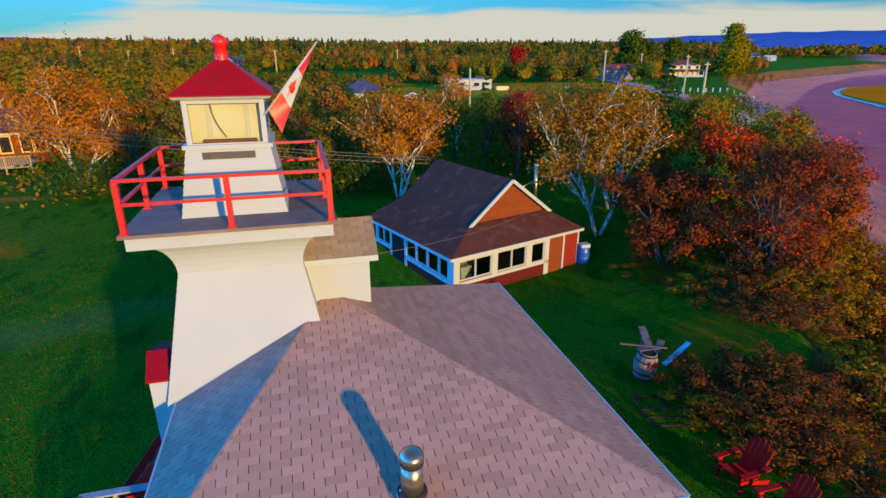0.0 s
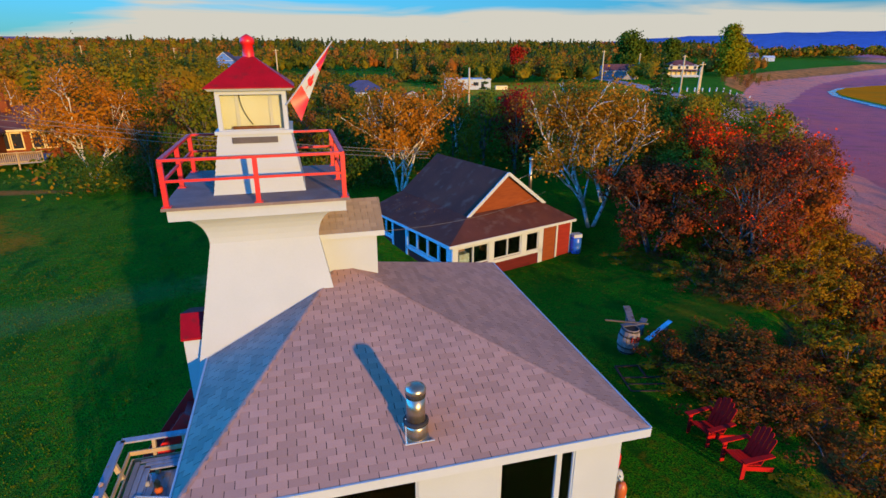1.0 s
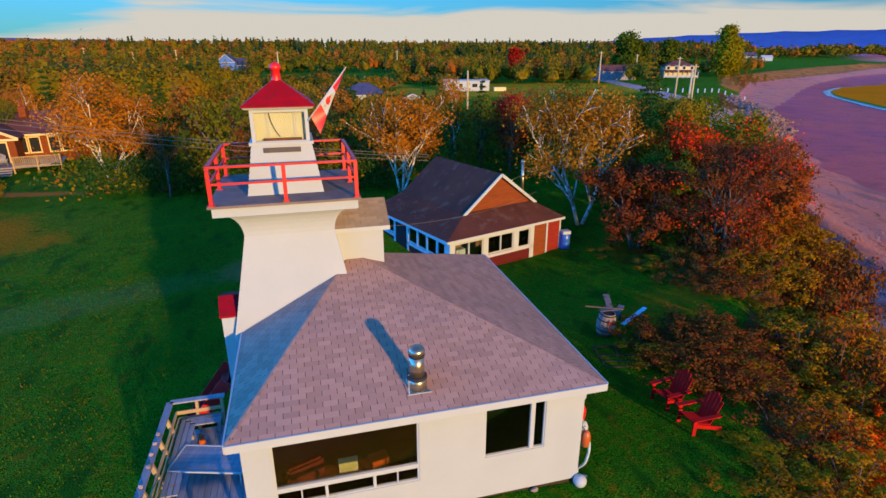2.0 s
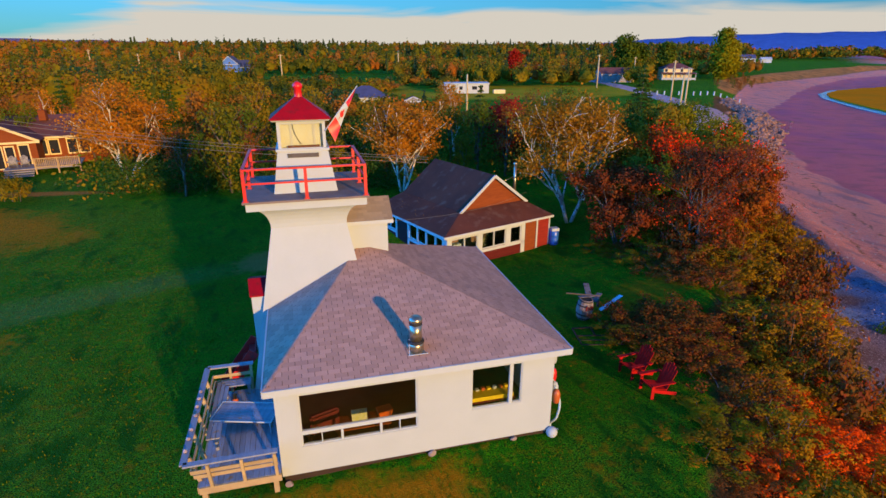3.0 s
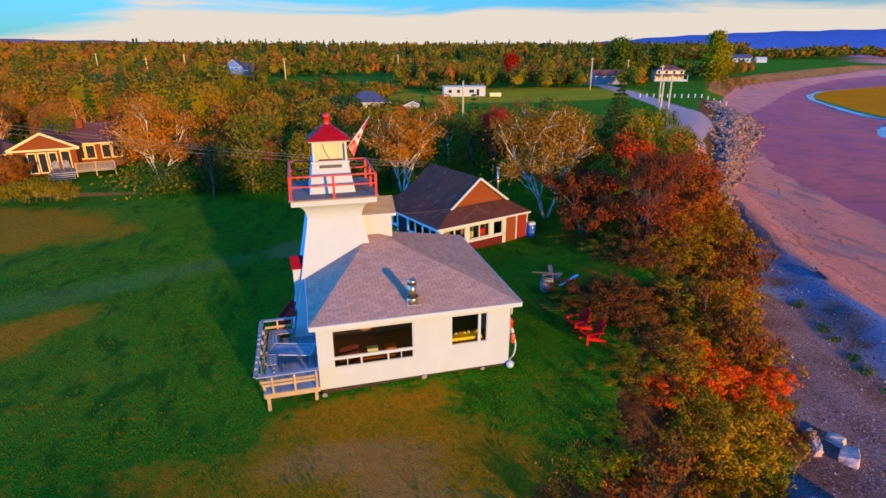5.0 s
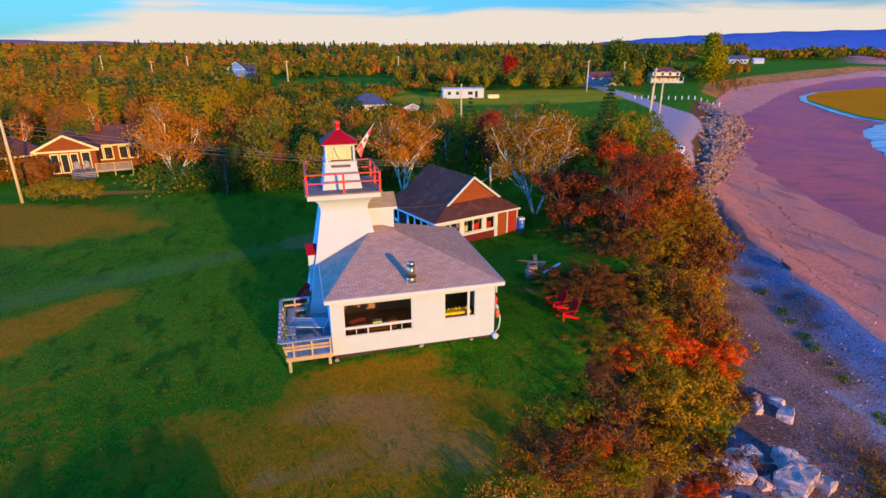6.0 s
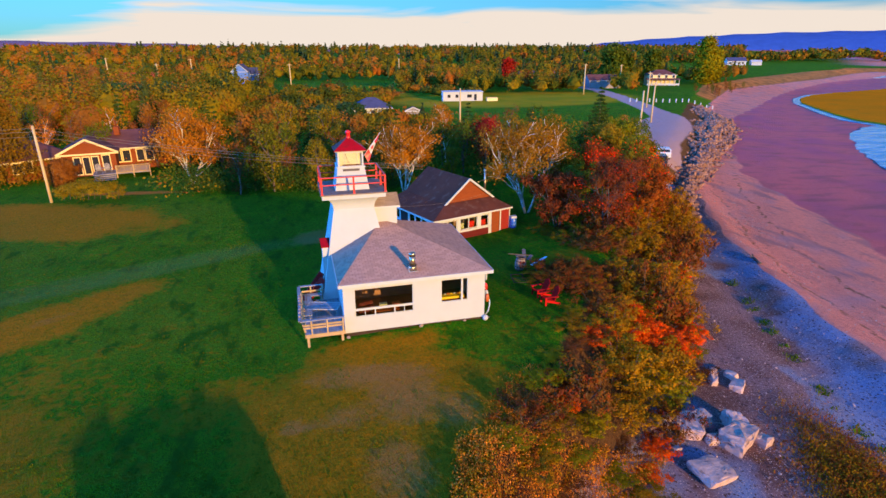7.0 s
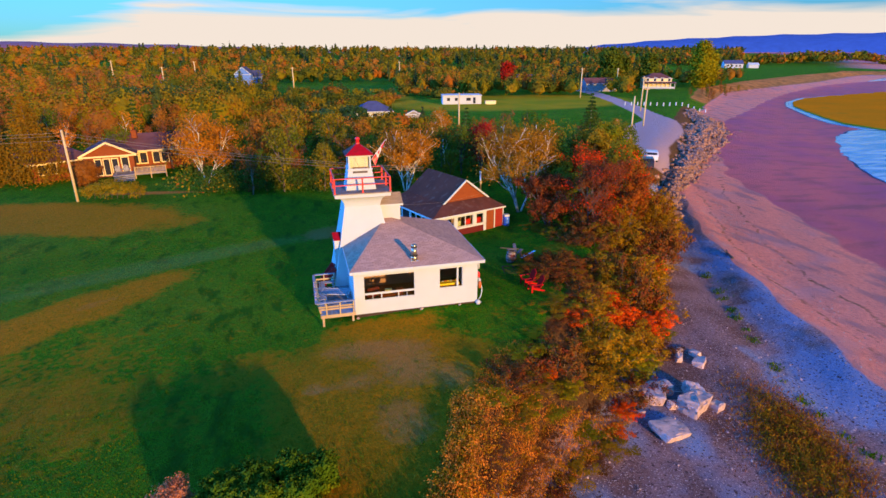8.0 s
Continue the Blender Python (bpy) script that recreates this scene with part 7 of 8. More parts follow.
FAR = {k: leaf_mat("far_" + k, tones, 0.9, 0.07, 0.06, 0.0) for k, tones in (
    ("russet", [(0.12, 0.052, 0.010), (0.21, 0.085, 0.013), (0.26, 0.098, 0.014), (0.19, 0.108, 0.012)]),
    ("olive", [(0.048, 0.066, 0.008), (0.100, 0.112, 0.009), (0.165, 0.145, 0.010), (0.205, 0.125, 0.011)]),
    ("green", [(0.025, 0.052, 0.008), (0.059, 0.084, 0.010), (0.126, 0.113, 0.012)]),
    ("fir", [(0.017, 0.046, 0.022), (0.032, 0.071, 0.027), (0.067, 0.088, 0.018)]),
    ("gold", [(0.118, 0.071, 0.012), (0.193, 0.109, 0.015), (0.218, 0.105, 0.015)]),
    ("twig", [(0.11, 0.062, 0.020), (0.19, 0.098, 0.024), (0.25, 0.122, 0.024)]))}


def far_wood():
    """The wooded country beyond: each crown a dome of leaf sprays round a rough core."""
    rs = np.random.RandomState(9)
    groups = {"russet": [], "olive": [], "green": [], "fir": [], "gold": [], "twig": []}
    names, n = list(groups), 0
    while n < 4600:
        y = 80 + 870 * rs.rand() ** 1.7
        x = rs.uniform(-0.85 * (y + 28), 0.9 * (y + 28))
        if open_ground(x, y):
            continue
        n += 1
        # stands of one kind, firs thicker toward the ridge
        lean = math.sin(x * 0.021 + 1.3) * math.cos(y * 0.017) + rs.normal(0, 0.5)
        p = np.array([0.07, 0.34, 0.34, 0.13 + 0.16 * (y > 420), 0.10, 0.07]) * np.exp(np.array([0.5, 0.2, -0.6, -0.5, 0.3, 0.4]) * lean)
        p = p * (np.array([2.2, 1.1, 0.5, 0.5, 1.3, 2.6]) if x < -18 - 0.12 * y else 1.0)
        groups[names[rs.choice(6, p=p / p.sum())]].append((x, y))
    ico = bmesh.new()
    bmesh.ops.create_icosphere(ico, subdivisions=1, radius=1.0)
    small = np.array([tuple(p.co) for p in ico.verts])
    stri = np.array([[p.index for p in f.verts] for f in ico.faces])
    ico.free()
    for g, pts in groups.items():
        vs, fs, lv, off = [], [], [], 0
        for x, y in pts:
            h, w = rs.uniform(4.6, 8.6) * (1 + 0.2 * (y > 400)), rs.uniform(2.0, 3.6) * (1 + 0.3 * (y > 300))
            if g == "fir":
                h, w = h * rs.uniform(1.0, 1.35), 1.5 + 0.5 * (y > 300)
            h *= growth(x, y)
            base = np.array([x, y, land1(x, y) + h * 0.5])
            q = small * (1 + 0.2 * rs.normal(0, 1, (len(small), 1)).clip(-1.5, 1.5)) * np.array([w, w, h * 0.5]) * 0.68
            if g == "fir":
                q[:, :2] *= np.clip(0.62 - 0.55 * np.clip(q[:, 2:3] / (h * 0.36), -1, 1), 0.05, 1.2)
            vs.append(q + base)
            fs.append(stri + off)
            off += len(small)
            k = 230 if y < 150 else 130 if y < 260 else 44
            d = rs.normal(size=(k, 3))
            d[:, 2] = np.abs(d[:, 2]) - 0.35 * (rs.rand(k) < 0.4)
            d /= np.linalg.norm(d, axis=1)[:, None]
            # lobes, so that no two outlines are alike
            lobe = 1 + 0.34 * np.sin(3 * np.arctan2(d[:, 1], d[:, 0]) + rs.uniform(0, 6)) * np.sin(4 * d[:, 2] + rs.uniform(0, 6))
            cs = d * lobe[:, None] * np.array([w, w, h * 0.52]) * rs.uniform(0.5, 1.12, (k, 1))
            if g == "fir":
                cs[:, :2] *= np.clip(0.66 - 0.6 * np.clip(cs[:, 2:3] / (h * 0.5), -1, 1), 0.05, 1.2)
            size = 0.39 + 0.0022 * y if y < 260 else 0.58 + 0.0034 * y
            lv.append(leaf_cloud(base + cs, np.full(k, 0.25), 1, size * (0.58 if g == "twig" else 0.74), rs, out=d, loose=0.45)[0])
        tagged(new("woodland", mesh_np("woodland", np.concatenate(vs), np.concatenate(fs), FAR[g])), "distant mixed woodland in autumn colour", "trees", kind="stuff")
        lv = np.concatenate(lv)
        tagged(new("woodland_sprays", mesh_np("woodland_sprays", lv, np.arange(len(lv)).reshape(-1, 4), FAR[g])), "loose leafy sprays of the distant woodland", "trees", kind="stuff")


far_wood()


def headland_trees():
    """A thin belt of trees along the far headland and the spit beyond it."""
    rs = np.random.RandomState(29)
    for g, n in (("olive", 70), ("green", 70), ("gold", 45), ("russet", 40)):
        vs = []
        for _ in range(n):
            u = rs.rand()
            x, y = 330 + 520 * u + rs.normal(0, 8), 430 + 120 * u + rs.normal(0, 10)
            h, w = rs.uniform(7, 12), rs.uniform(4, 7)
            d = rs.normal(size=(40, 3))
            d /= np.linalg.norm(d, axis=1)[:, None]
            cs = d * np.array([w, w, h * 0.5]) * rs.uniform(0.6, 1.05, (40, 1)) + np.array([x, y, land1(x, y) + h * 0.5])
            vs.append(leaf_cloud(cs, np.full(40, 0.3), 1, 2.4, rs, out=d)[0])
        v = np.concatenate(vs)
        tagged(new("headland_woodland", mesh_np("headland_woodland", v, np.arange(len(v)).reshape(-1, 4), FAR[g])), "belt of autumn trees along the far headland", "trees", kind="stuff")


headland_trees()

# ---- shrubs along the bank ----


def shrub(label, seed, height, width, leaf, count=2700, size=0.075, stems=9, group="bank shrubs", sprays=64):
    """A bush of many stems, each ending in several rounded sprays of leaves at uneven heights."""
    rs = np.random.RandomState(seed)
    t = thing("shrub", label, "shrub", group=group)
    bm = bmesh.new()
    cs, rad = [], []
    per = max(3, sprays // stems)
    for i in range(stems):
        a, o = 2.4 * i + rs.uniform(-0.4, 0.4), width * 0.5 * math.sqrt((i + 0.4) / stems)
        p = Vector((0.25 * o * math.cos(a), 0.25 * o * math.sin(a), -0.2))
        h = height * (1 - 0.5 * (o / (width * 0.5)) ** 2) * rs.uniform(0.72, 1.12)
        q = Vector((o * math.cos(a), o * math.sin(a), h))
        mid = p.lerp(q, 0.5) + Vector(rs.normal(0, 0.1, 3))
        tube(bm, p, mid, 0.022, 0.014, 4)
        tube(bm, mid, q, 0.014, 0.006, 3)
        for k in range(per):
            f = 1.0 - 0.75 * (k / per) ** 1.3
            c = (p.lerp(mid, f * 2) if f < 0.5 else mid.lerp(q, f * 2 - 1)) + Vector(rs.normal(0, width * 0.085, 3)) * (0.3 if k == 0 else 1)
            cs.append((c.x, c.y, max(c.z, 0.08)))
            rad.append(rs.uniform(0.24, 0.42))
            if k and k % 2:
                tube(bm, p.lerp(q, f * 0.8), c, 0.008, 0.004, 3)
    part("branchwork", bm, BARK, t)
    v, f = leaf_shells(cs, rad, max(1, count // len(cs)), size, rs, (0, 0, height * 0.15))
    o = new("foliage", mesh_np("foliage", v, f, leaf))
    o.parent = t
    return t


SHRUBS = {"olive": shrub("olive-gold leafy shrub on the bank", 101, 2.0, 2.4, L_BANK), "lime": shrub("yellow-green leafy shrub on the bank", 102, 2.0, 1.8, L_LIMEGOLD, 2700),
          "flame": shrub("flame orange shrub on the bank", 103, 1.9, 1.7, L_FLAME, 2800, 0.07), "rust": shrub("rust-red rambling shrub on the bank", 104, 1.0, 2.2, L_RUST, 2600, 0.06),
          "brown": shrub("brown thinning shrub on the bank", 105, 1.7, 2.2, L_TWIG, 2800, 0.065), "green": shrub("green-gold shrub on the bank", 106, 1.6, 1.8, L_LIME, 2300)}
SHRUB_H = {"olive": 2.0, "lime": 2.0, "flame": 1.9, "rust": 1.0, "brown": 1.7, "green": 1.6}
used = set()


def put_shrub(k, x, y, rise):
    turn, tall = srng.uniform(0, 360), rise / SHRUB_H[k]
    wide = min(max(tall ** 0.5, 0.85), 1.3) * srng.uniform(1.0, 1.3)
    m = Matrix.Translation((x, y, land1(x, y))) @ Matrix.Rotation(radians(turn), 4, "Z") @ Matrix.Diagonal((wide, wide, tall, 1))
    if k in used:
        copy_thing(SHRUBS[k], m)
    else:
        used.add(k)
        SHRUBS[k].matrix_basis = m


srng = random.Random(12)
EDGE_Y = [-20, -12, -8, -0.7, 1, 2.5, 4.4, 5.2, 5.7, 6.4, 7.2, 8.5, 10.2, 12.8, 14.7, 16, 30]
EDGE_X = [0.6, 3.4, 5.4, 11.9, 12.8, 12.9, 12.6, 13.2, 16.2, 18.2, 18.8, 18.9, 18.5, 18.0, 17.0, 17.5, 38]
spots = []
for _ in range(12000):
    y = srng.uniform(-13.5, 26)
    edge, toe = np.interp(y, EDGE_Y, EDGE_X), np.interp(y, TOP_Y, TOE_X)
    x = srng.uniform(edge + 0.2, toe + 0.3)
    if y > 15.5 and x < np.interp(y, TOP_Y, TOP_X) + 0.6:
        continue
    if any((x - a) ** 2 + (y - b) ** 2 < (1.15 if y < 8 else 1.4) ** 2 for a, b in spots):
        continue
    spots.append((x, y))
    if len(spots) > 300:
        break
for x, y in spots:
    f = (x - np.interp(y, TOP_Y, TOP_X)) / (np.interp(y, TOP_Y, TOE_X) - np.interp(y, TOP_Y, TOP_X))
    inland = x - np.interp(y, EDGE_Y, EDGE_X)
    rise = srng.uniform(0.25, 1.6) - 2.1 * min(max(f, 0), 1) - (0.25 if y < -9 else 0.0) + (0.5 if y > 9.5 else 0.0) - land1(x, y)
    if y < -10:
        k = srng.choices(("rust", "brown", "olive", "lime"), (3, 5, 3, 2))[0]
    elif y < 1.0:
        k = srng.choices(("olive", "lime", "flame", "brown", "green", "rust"), (5, 7, 0.5 + 8.0 * (f > 0.3), 2.5, 3, 1.5))[0]
    elif y < 7.5:
        k = srng.choices(("rust", "brown", "olive", "lime", "flame"), (8 if inland < 3.5 else 3, 2.5, 1 + 4 * (inland > 3), 3, 6 * (f > 0.35)))[0]
        if inland < 2.5:
            rise = srng.uniform(0.35, 0.75)
    else:
        k = srng.choices(("brown", "olive", "rust", "lime", "green"), (3, 4, 4, 1.0, 1.5))[0]
        if inland < 2:
            rise = srng.uniform(0.5, 1.0)
    # low growth beside the lawn chairs and along the open front lawn
    if -1.2 < y < 1.5 and inland < 2.6:
        rise = min(rise, 0.55 + 0.25 * max(inland, 0))
    elif -7 < y <= -1.2 and inland < 1.4:
        rise = min(rise, 0.8 + 0.45 * max(inland, 0))
    elif -14 < y <= -7 and inland < 2.0:
        rise = min(rise, 0.8)
    if 0.2 < y < 3.4 and inland < 0.9:
        continue
    # only knee-high growth on the seaward end of the bank
    if y < -6.8:
        rise = min(rise, srng.uniform(0.3, 0.6) + 0.28 * max(y + 9.5, 0))
    put_shrub(k, float(x), float(y), min(max(rise, 0.3), 3.2))

for x, y, h in ((21.0, 10.3, 1.2), (22.0, 12.3, 1.6), (20.3, 8.8, 0.9), (19.8, 10.8, 0.9), (19.3, 9.4, 0.6), (20.6, 11.7, 1.2), (21.6, 9.0, 1.2), (19.6, 12.4, 0.8), (21.0, 13.4, 1.3)):
    put_shrub("rust" if h < 1 else "brown", x, y, h)
for x, y in ((13.2, 5.5), (14.0, 5.8), (14.9, 5.5), (13.6, 4.7), (14.6, 4.6), (15.7, 5.9), (13.4, 3.8), (14.4, 3.6), (13.9, 2.7), (15.4, 4.4)):
    put_shrub("rust", x, y, srng.uniform(0.5, 0.75))

# evergreen thicket at the lawn's seaward end, and a plum bush beside it
for i, (x, y, h) in enumerate(((-2.6, -12.5, 1.3), (-3.6, -12.3, 1.42), (-4.7, -12.5, 1.45), (-5.7, -12.8, 1.4), (-3.3, -13.5, 1.4), (-4.6, -13.6, 1.45), (-6.3, -13.6, 1.35))):
    e = broadleaf("evergreen_bush", "dense dark green evergreen bush with sunlit tops", 120 + i, h, 0.8, L_EVERGREEN, BARK, 44, 0.085, 0.34, stems=3, levels=2, first=0.05, fill=150, squat=1.15, twig=0.008, shell=True)
    stand(e, x, y, 40 * i)
stand(broadleaf("plum_bush", "thin plum-coloured bush beside the evergreens", 130, 1.45, 0.8, L_PLUM, BARK, 40, 0.06, 0.4, stems=4, levels=2, first=0.05, fill=90, squat=0.9, shell=True), -7.3, -12.8)


def blades(name, label, n, area, hmin, hmax, mat, seed, width=0.02):
    """Grass blades, each a thin bent strip."""
    rs = np.random.RandomState(seed)
    pts = []
    while len(pts) < n:
        x, y = area(rs)
        if x is not None:
            pts.append((x, y))
    p = np.array(pts)
    z = land(p[:, 0], p[:, 1])
    a = rs.uniform(0, 2 * math.pi, n)
    h = rs.uniform(hmin, hmax, n)
    lean = rs.uniform(0.1, 0.6, n) * h
    side = np.stack([-np.sin(a), np.cos(a), np.zeros(n)], -1) * (width * rs.uniform(0.6, 1.3, n))[:, None]
    base = np.stack([p[:, 0], p[:, 1], z - 0.02], -1)
    tip = base + np.stack([lean * np.cos(a), lean * np.sin(a), h], -1)
    v = np.stack([base - side, base + side, tip + side * 0.25, tip - side * 0.25], 1).reshape(-1, 3)
    tagged(new(name, mesh_np(name, v, np.arange(len(v)).reshape(-1, 4), mat)), label, "grass", kind="stuff")


def rough_edge(rs):
    y = rs.uniform(-15, -4.5)
    top = np.interp(y, TOP_Y, TOP_X)
    x = top + rs.normal(0.7, 0.6) + (1.5 if y < -9 else 0)
    return (x, y)


def lower_verge(rs):
    y = rs.uniform(-17, -8.5)
    top, toe = np.interp(y, TOP_Y, TOP_X), np.interp(y, TOP_Y, TOE_X)
    return (rs.uniform(top - 1.0, toe + 0.4), y)


def lawn_front(rs):
    x, y = rs.uniform(-38, 10), -13.5 + 45 * rs.rand() ** 1.9 - min(rs.exponential(1.8), 8)
    if x > -2.4 and y > -0.4:
        return (None, None)
    return (x, y) if x < np.interp(y, TOP_Y, TOP_X) else (None, None)


blades("tussock_grass", "tawny tussock grass along the top of the bank", 5000, rough_edge, 0.04, 0.11, L_STRAW, 140)
blades("tussock_grass", "rust-coloured rough grass on the lower bank", 14000, lower_verge, 0.05, 0.2, L_RUSTGRASS, 141)
blades("lawn_grass", "short green and tan lawn grass", 120000, lawn_front, 0.03, 0.08, L_LAWN, 142, 0.022)


def beach_strip(rs):
    y = rs.uniform(-18, 10)
    if math.sin(y * 1.9) + math.sin(y * 4.3 + 1) < 0.5 * rs.rand():
        return (None, None)
    return (np.interp(y, [-18, -12, -8, 0, 10], [24.0, 23.0, 23.6, 27.0, 31.5]) + rs.normal(0, 0.28), y)


def beach_clump(rs):
    u, v = rs.normal(0, 0.55), rs.normal(0, 0.6)
    return (19.7 + u * 2.2 + v * 0.9, -12.2 + v * 3.4 + u * 0.4)


blades("beach_grass", "green beach plants in a line on the shingle", 900, beach_strip, 0.06, 0.2, L_LAWN, 143, 0.05)
blades("beach_grass", "brown dock and dry grass on the shingle", 12000, beach_clump, 0.05, 0.18, L_TWIG, 144, 0.03)
blades("beach_grass", "green shoots among the dry growth on the shingle", 4000, beach_clump, 0.05, 0.16, L_BANK, 145, 0.03)


def low_brush(area, n, mat, seed, label, high=0.35, size=0.06):
    """Low leafy growth among the grasses."""
    rs = np.random.RandomState(seed)
    cs = []
    while len(cs) < n:
        x, y = area(rs)
        if x is not None:
            cs.append((x, y, land1(x, y) + rs.uniform(0.02, high)))
    v, f = leaf_cloud(cs, np.full(n, 0.22), 14, size, rs)
    tagged(new("low_brush", mesh_np("low_brush", v, f, mat)), label, "brush", kind="stuff")


low_brush(lower_verge, 1100, L_BANK, 151, "olive-gold low brush on the lower bank")
low_brush(lower_verge, 900, L_STRAW, 152, "straw-coloured low brush on the lower bank")
low_brush(beach_clump, 600, L_TWIG, 153, "brown low brush on the shingle", 0.25)
low_brush(beach_clump, 900, L_BANK, 154, "olive low brush on the shingle", 0.25)


def strewn_leaves(label, n, spread, mat, seed, size):
    """Fallen leaves lying singly: each a small bent diamond just above what it lies on."""
    rs = np.random.RandomState(seed)
    vs = []
    while len(vs) < n:
        p = spread(rs)
        if p is None:
            continue
        a, s = rs.uniform(0, 2 * math.pi), size * rs.uniform(0.6, 1.3)
        d, e = np.array([math.cos(a), math.sin(a), rs.normal(0, 0.25)]) * s, np.array([-math.sin(a), math.cos(a), rs.normal(0, 0.25)]) * s * 0.6
        vs.append(np.stack([p - d, p + e, p + d, p - e]))
    v = np.concatenate(vs)
    tagged(new("fallen_leaves", mesh_np("fallen_leaves", v, np.arange(len(v)).reshape(-1, 4), mat)), label, "leaves", kind="stuff")


def on_lawn(rs):
    y = rs.uniform(3, 16)
    x = np.interp(y, EDGE_Y, EDGE_X) - abs(rs.normal(0, 2.2))
    return np.array([x, y, land1(x, y) + 0.03]) if x > 8.2 else None


def on_porch_roof(rs):
    u, v = rs.uniform(13.4, 15.0), rs.uniform(12.6, 19.5)
    p = COT @ Vector((u, v, 0.55 + (u - 12.8) * 0.295 + 0.03))
    return np.array(p) if v > 12.2 + (u - 12.8) * 0.8 else None


strewn_leaves("yellow leaves fallen on the lawn by the shrubs", 420, on_lawn, L_LIMEGOLD, 161, 0.035)
strewn_leaves("pale leaves fallen on the cottage roof", 70, on_porch_roof, L_STRAW, 162, 0.035)

# ---- shore rocks ----


def split_rock(seed, sx, sy, sz, mat, chips=9, worn=True):
    """A broken block: the hull of a roughly squared scatter of corners, its edges knocked off."""
    rs = np.random.RandomState(seed)
    bm = bmesh.new()
    for a in (-1, 1):
        for b_ in (-1, 1):
            for c in (-1, 1):
                k = rs.uniform(0.62, 1.0, 3)
                bm.verts.new((a * sx * 0.5 * k[0], b_ * sy * 0.5 * k[1], c * sz * 0.5 * k[2]))
    for _ in range(chips):
        d = rs.normal(size=3)
        d /= np.abs(d).max()
        bm.verts.new(Vector((d[0] * sx, d[1] * sy, d[2] * sz)) * 0.47 * rs.uniform(0.85, 1.02))
    res = bmesh.ops.convex_hull(bm, input=bm.verts[:])
    bmesh.ops.delete(bm, geom=list({g for g in res["geom_interior"] if isinstance(g, bmesh.types.BMVert)}), context="VERTS")
    if worn:
        bmesh.ops.bevel(bm, geom=bm.edges[:], offset=0.05 * min(sx, sy, sz), segments=1, affect="EDGES")
        bmesh.ops.triangulate(bm, faces=bm.faces[:])
        bmesh.ops.subdivide_edges(bm, edges=[e for e in bm.edges if e.calc_length() > 0.25], cuts=2, use_grid_fill=True)
        for v in bm.verts:
            p = v.co * 2.2 + Vector((seed * 1.7, 0, 0))
            v.co += v.co.normalized() * (0.13 * noise.noise(p) + 0.09 * noise.noise(p * 2.7)) * min(1.0, sz * 1.2)
    return finish("rock", bm, mat)


BOULDERS = [(14.6, -9.9, 2.1, 1.7, 0.55, 12), (16.9, -8.5, 2.3, 1.5, 1.3, 30), (15.3, -7.3, 1.7, 1.3, 1.0, 70), (16.2, -7.0, 1.3, 1.0, 0.9, 15), (17.7, -7.5, 1.3, 1.0, 1.0, 80), (18.2, -8.8, 0.9, 0.7, 0.6, 20), (14.7, -6.7, 1.0, 0.7, 0.7, 50),
            (15.9, -8.2, 0.8, 0.7, 0.5, 0), (18.9, -2.4, 1.1, 0.6, 0.6, 25), (18.4, -3.0, 0.7, 0.5, 0.5, 70), (19.3, -4.2, 1.2, 0.5, 0.7, 60), (20.2, -4.9, 1.2, 0.8, 0.6, 40), (20.6, -4.0, 0.9, 0.7, 0.5, 100), (19.9, -3.4, 0.6, 0.5, 0.4, 0),
            (13.9, -8.4, 0.5, 0.4, 0.3, 10)]
for i, (x, y, sx, sy, sz, turn) in enumerate(BOULDERS):
    ob = new("boulder", split_rock(200 + i, sx * 0.88, sy * 0.88, sz * 0.85, PALEROCK, 14))
    x -= 0.5
    ob.matrix_basis = pose(x, y, land1(x, y) + sz * 0.2, 7 * math.sin(i * 2.1), 9 * math.cos(i), turn)
    tagged(ob, "pale broken boulder lying on the shingle beach", "boulder", "shore boulders")
dw = bmesh.new()
tube(dw, (-1.0, 0, 0.1), (0.2, 0.1, 0.14), 0.09, 0.11, 7)
tube(dw, (0.2, 0.1, 0.14), (0.9, -0.1, 0.22), 0.11, 0.05, 7)
tube(dw, (0.2, 0.1, 0.14), (0.55, 0.45, 0.4), 0.06, 0.02, 6)
solid("driftwood", dw, BARK, "grey driftwood log stranded on the sand", "driftwood", pose(34.6, 9.9, land1(34.6, 9.9) - 0.02, 0, 0, 70))

wallrock = thing("rock_revetment", "long rough wall of tumbled grey shore rocks", "rock wall")
RW_Y = [8, 12, 18, 33, 51, 74, 89, 108]
RW_X = [26.0, 29.4, 33.4, 45.6, 63.2, 84.6, 97.0, 107.0]
RW_W = [1.0, 1.1, 1.3, 1.8, 3.2, 5.0, 4.2, 3.0]
shapes = [split_rock(300 + i, 1.0, 0.8, 0.65, ROCK, 4, False) for i in range(6)]
rs = random.Random(31)
stones = []
for i in range(3200):
    y = 8 + 98 * rs.random() ** 1.4
    c, w = np.interp(y, RW_Y, RW_X), np.interp(y, RW_Y, RW_W)
    o = rs.gauss(0, 0.5)
    x = c + o * w
    pile = 1.2 * math.exp(-(o ** 2) * 1.6) * (0.5 + 0.5 * min(1, max(0, (y - 20) / 25)))
    stones.append((x, y, land1(x, y) + rs.uniform(0.0, 1.0) * pile, rs.uniform(0.32, 0.75) * (1 + 0.006 * y)))
stones.sort(key=lambda s: s[1])
for i, (x, y, z, s) in enumerate(stones[:300]):
    ob = new("stone", shapes[i % 6])
    ob.parent = wallrock
    ob.matrix_basis = pose(x, y, z, rs.uniform(-30, 30), rs.uniform(-30, 30), rs.uniform(0, 360)) @ Matrix.Scale(s, 4)
vs, fs, off = [], [], 0
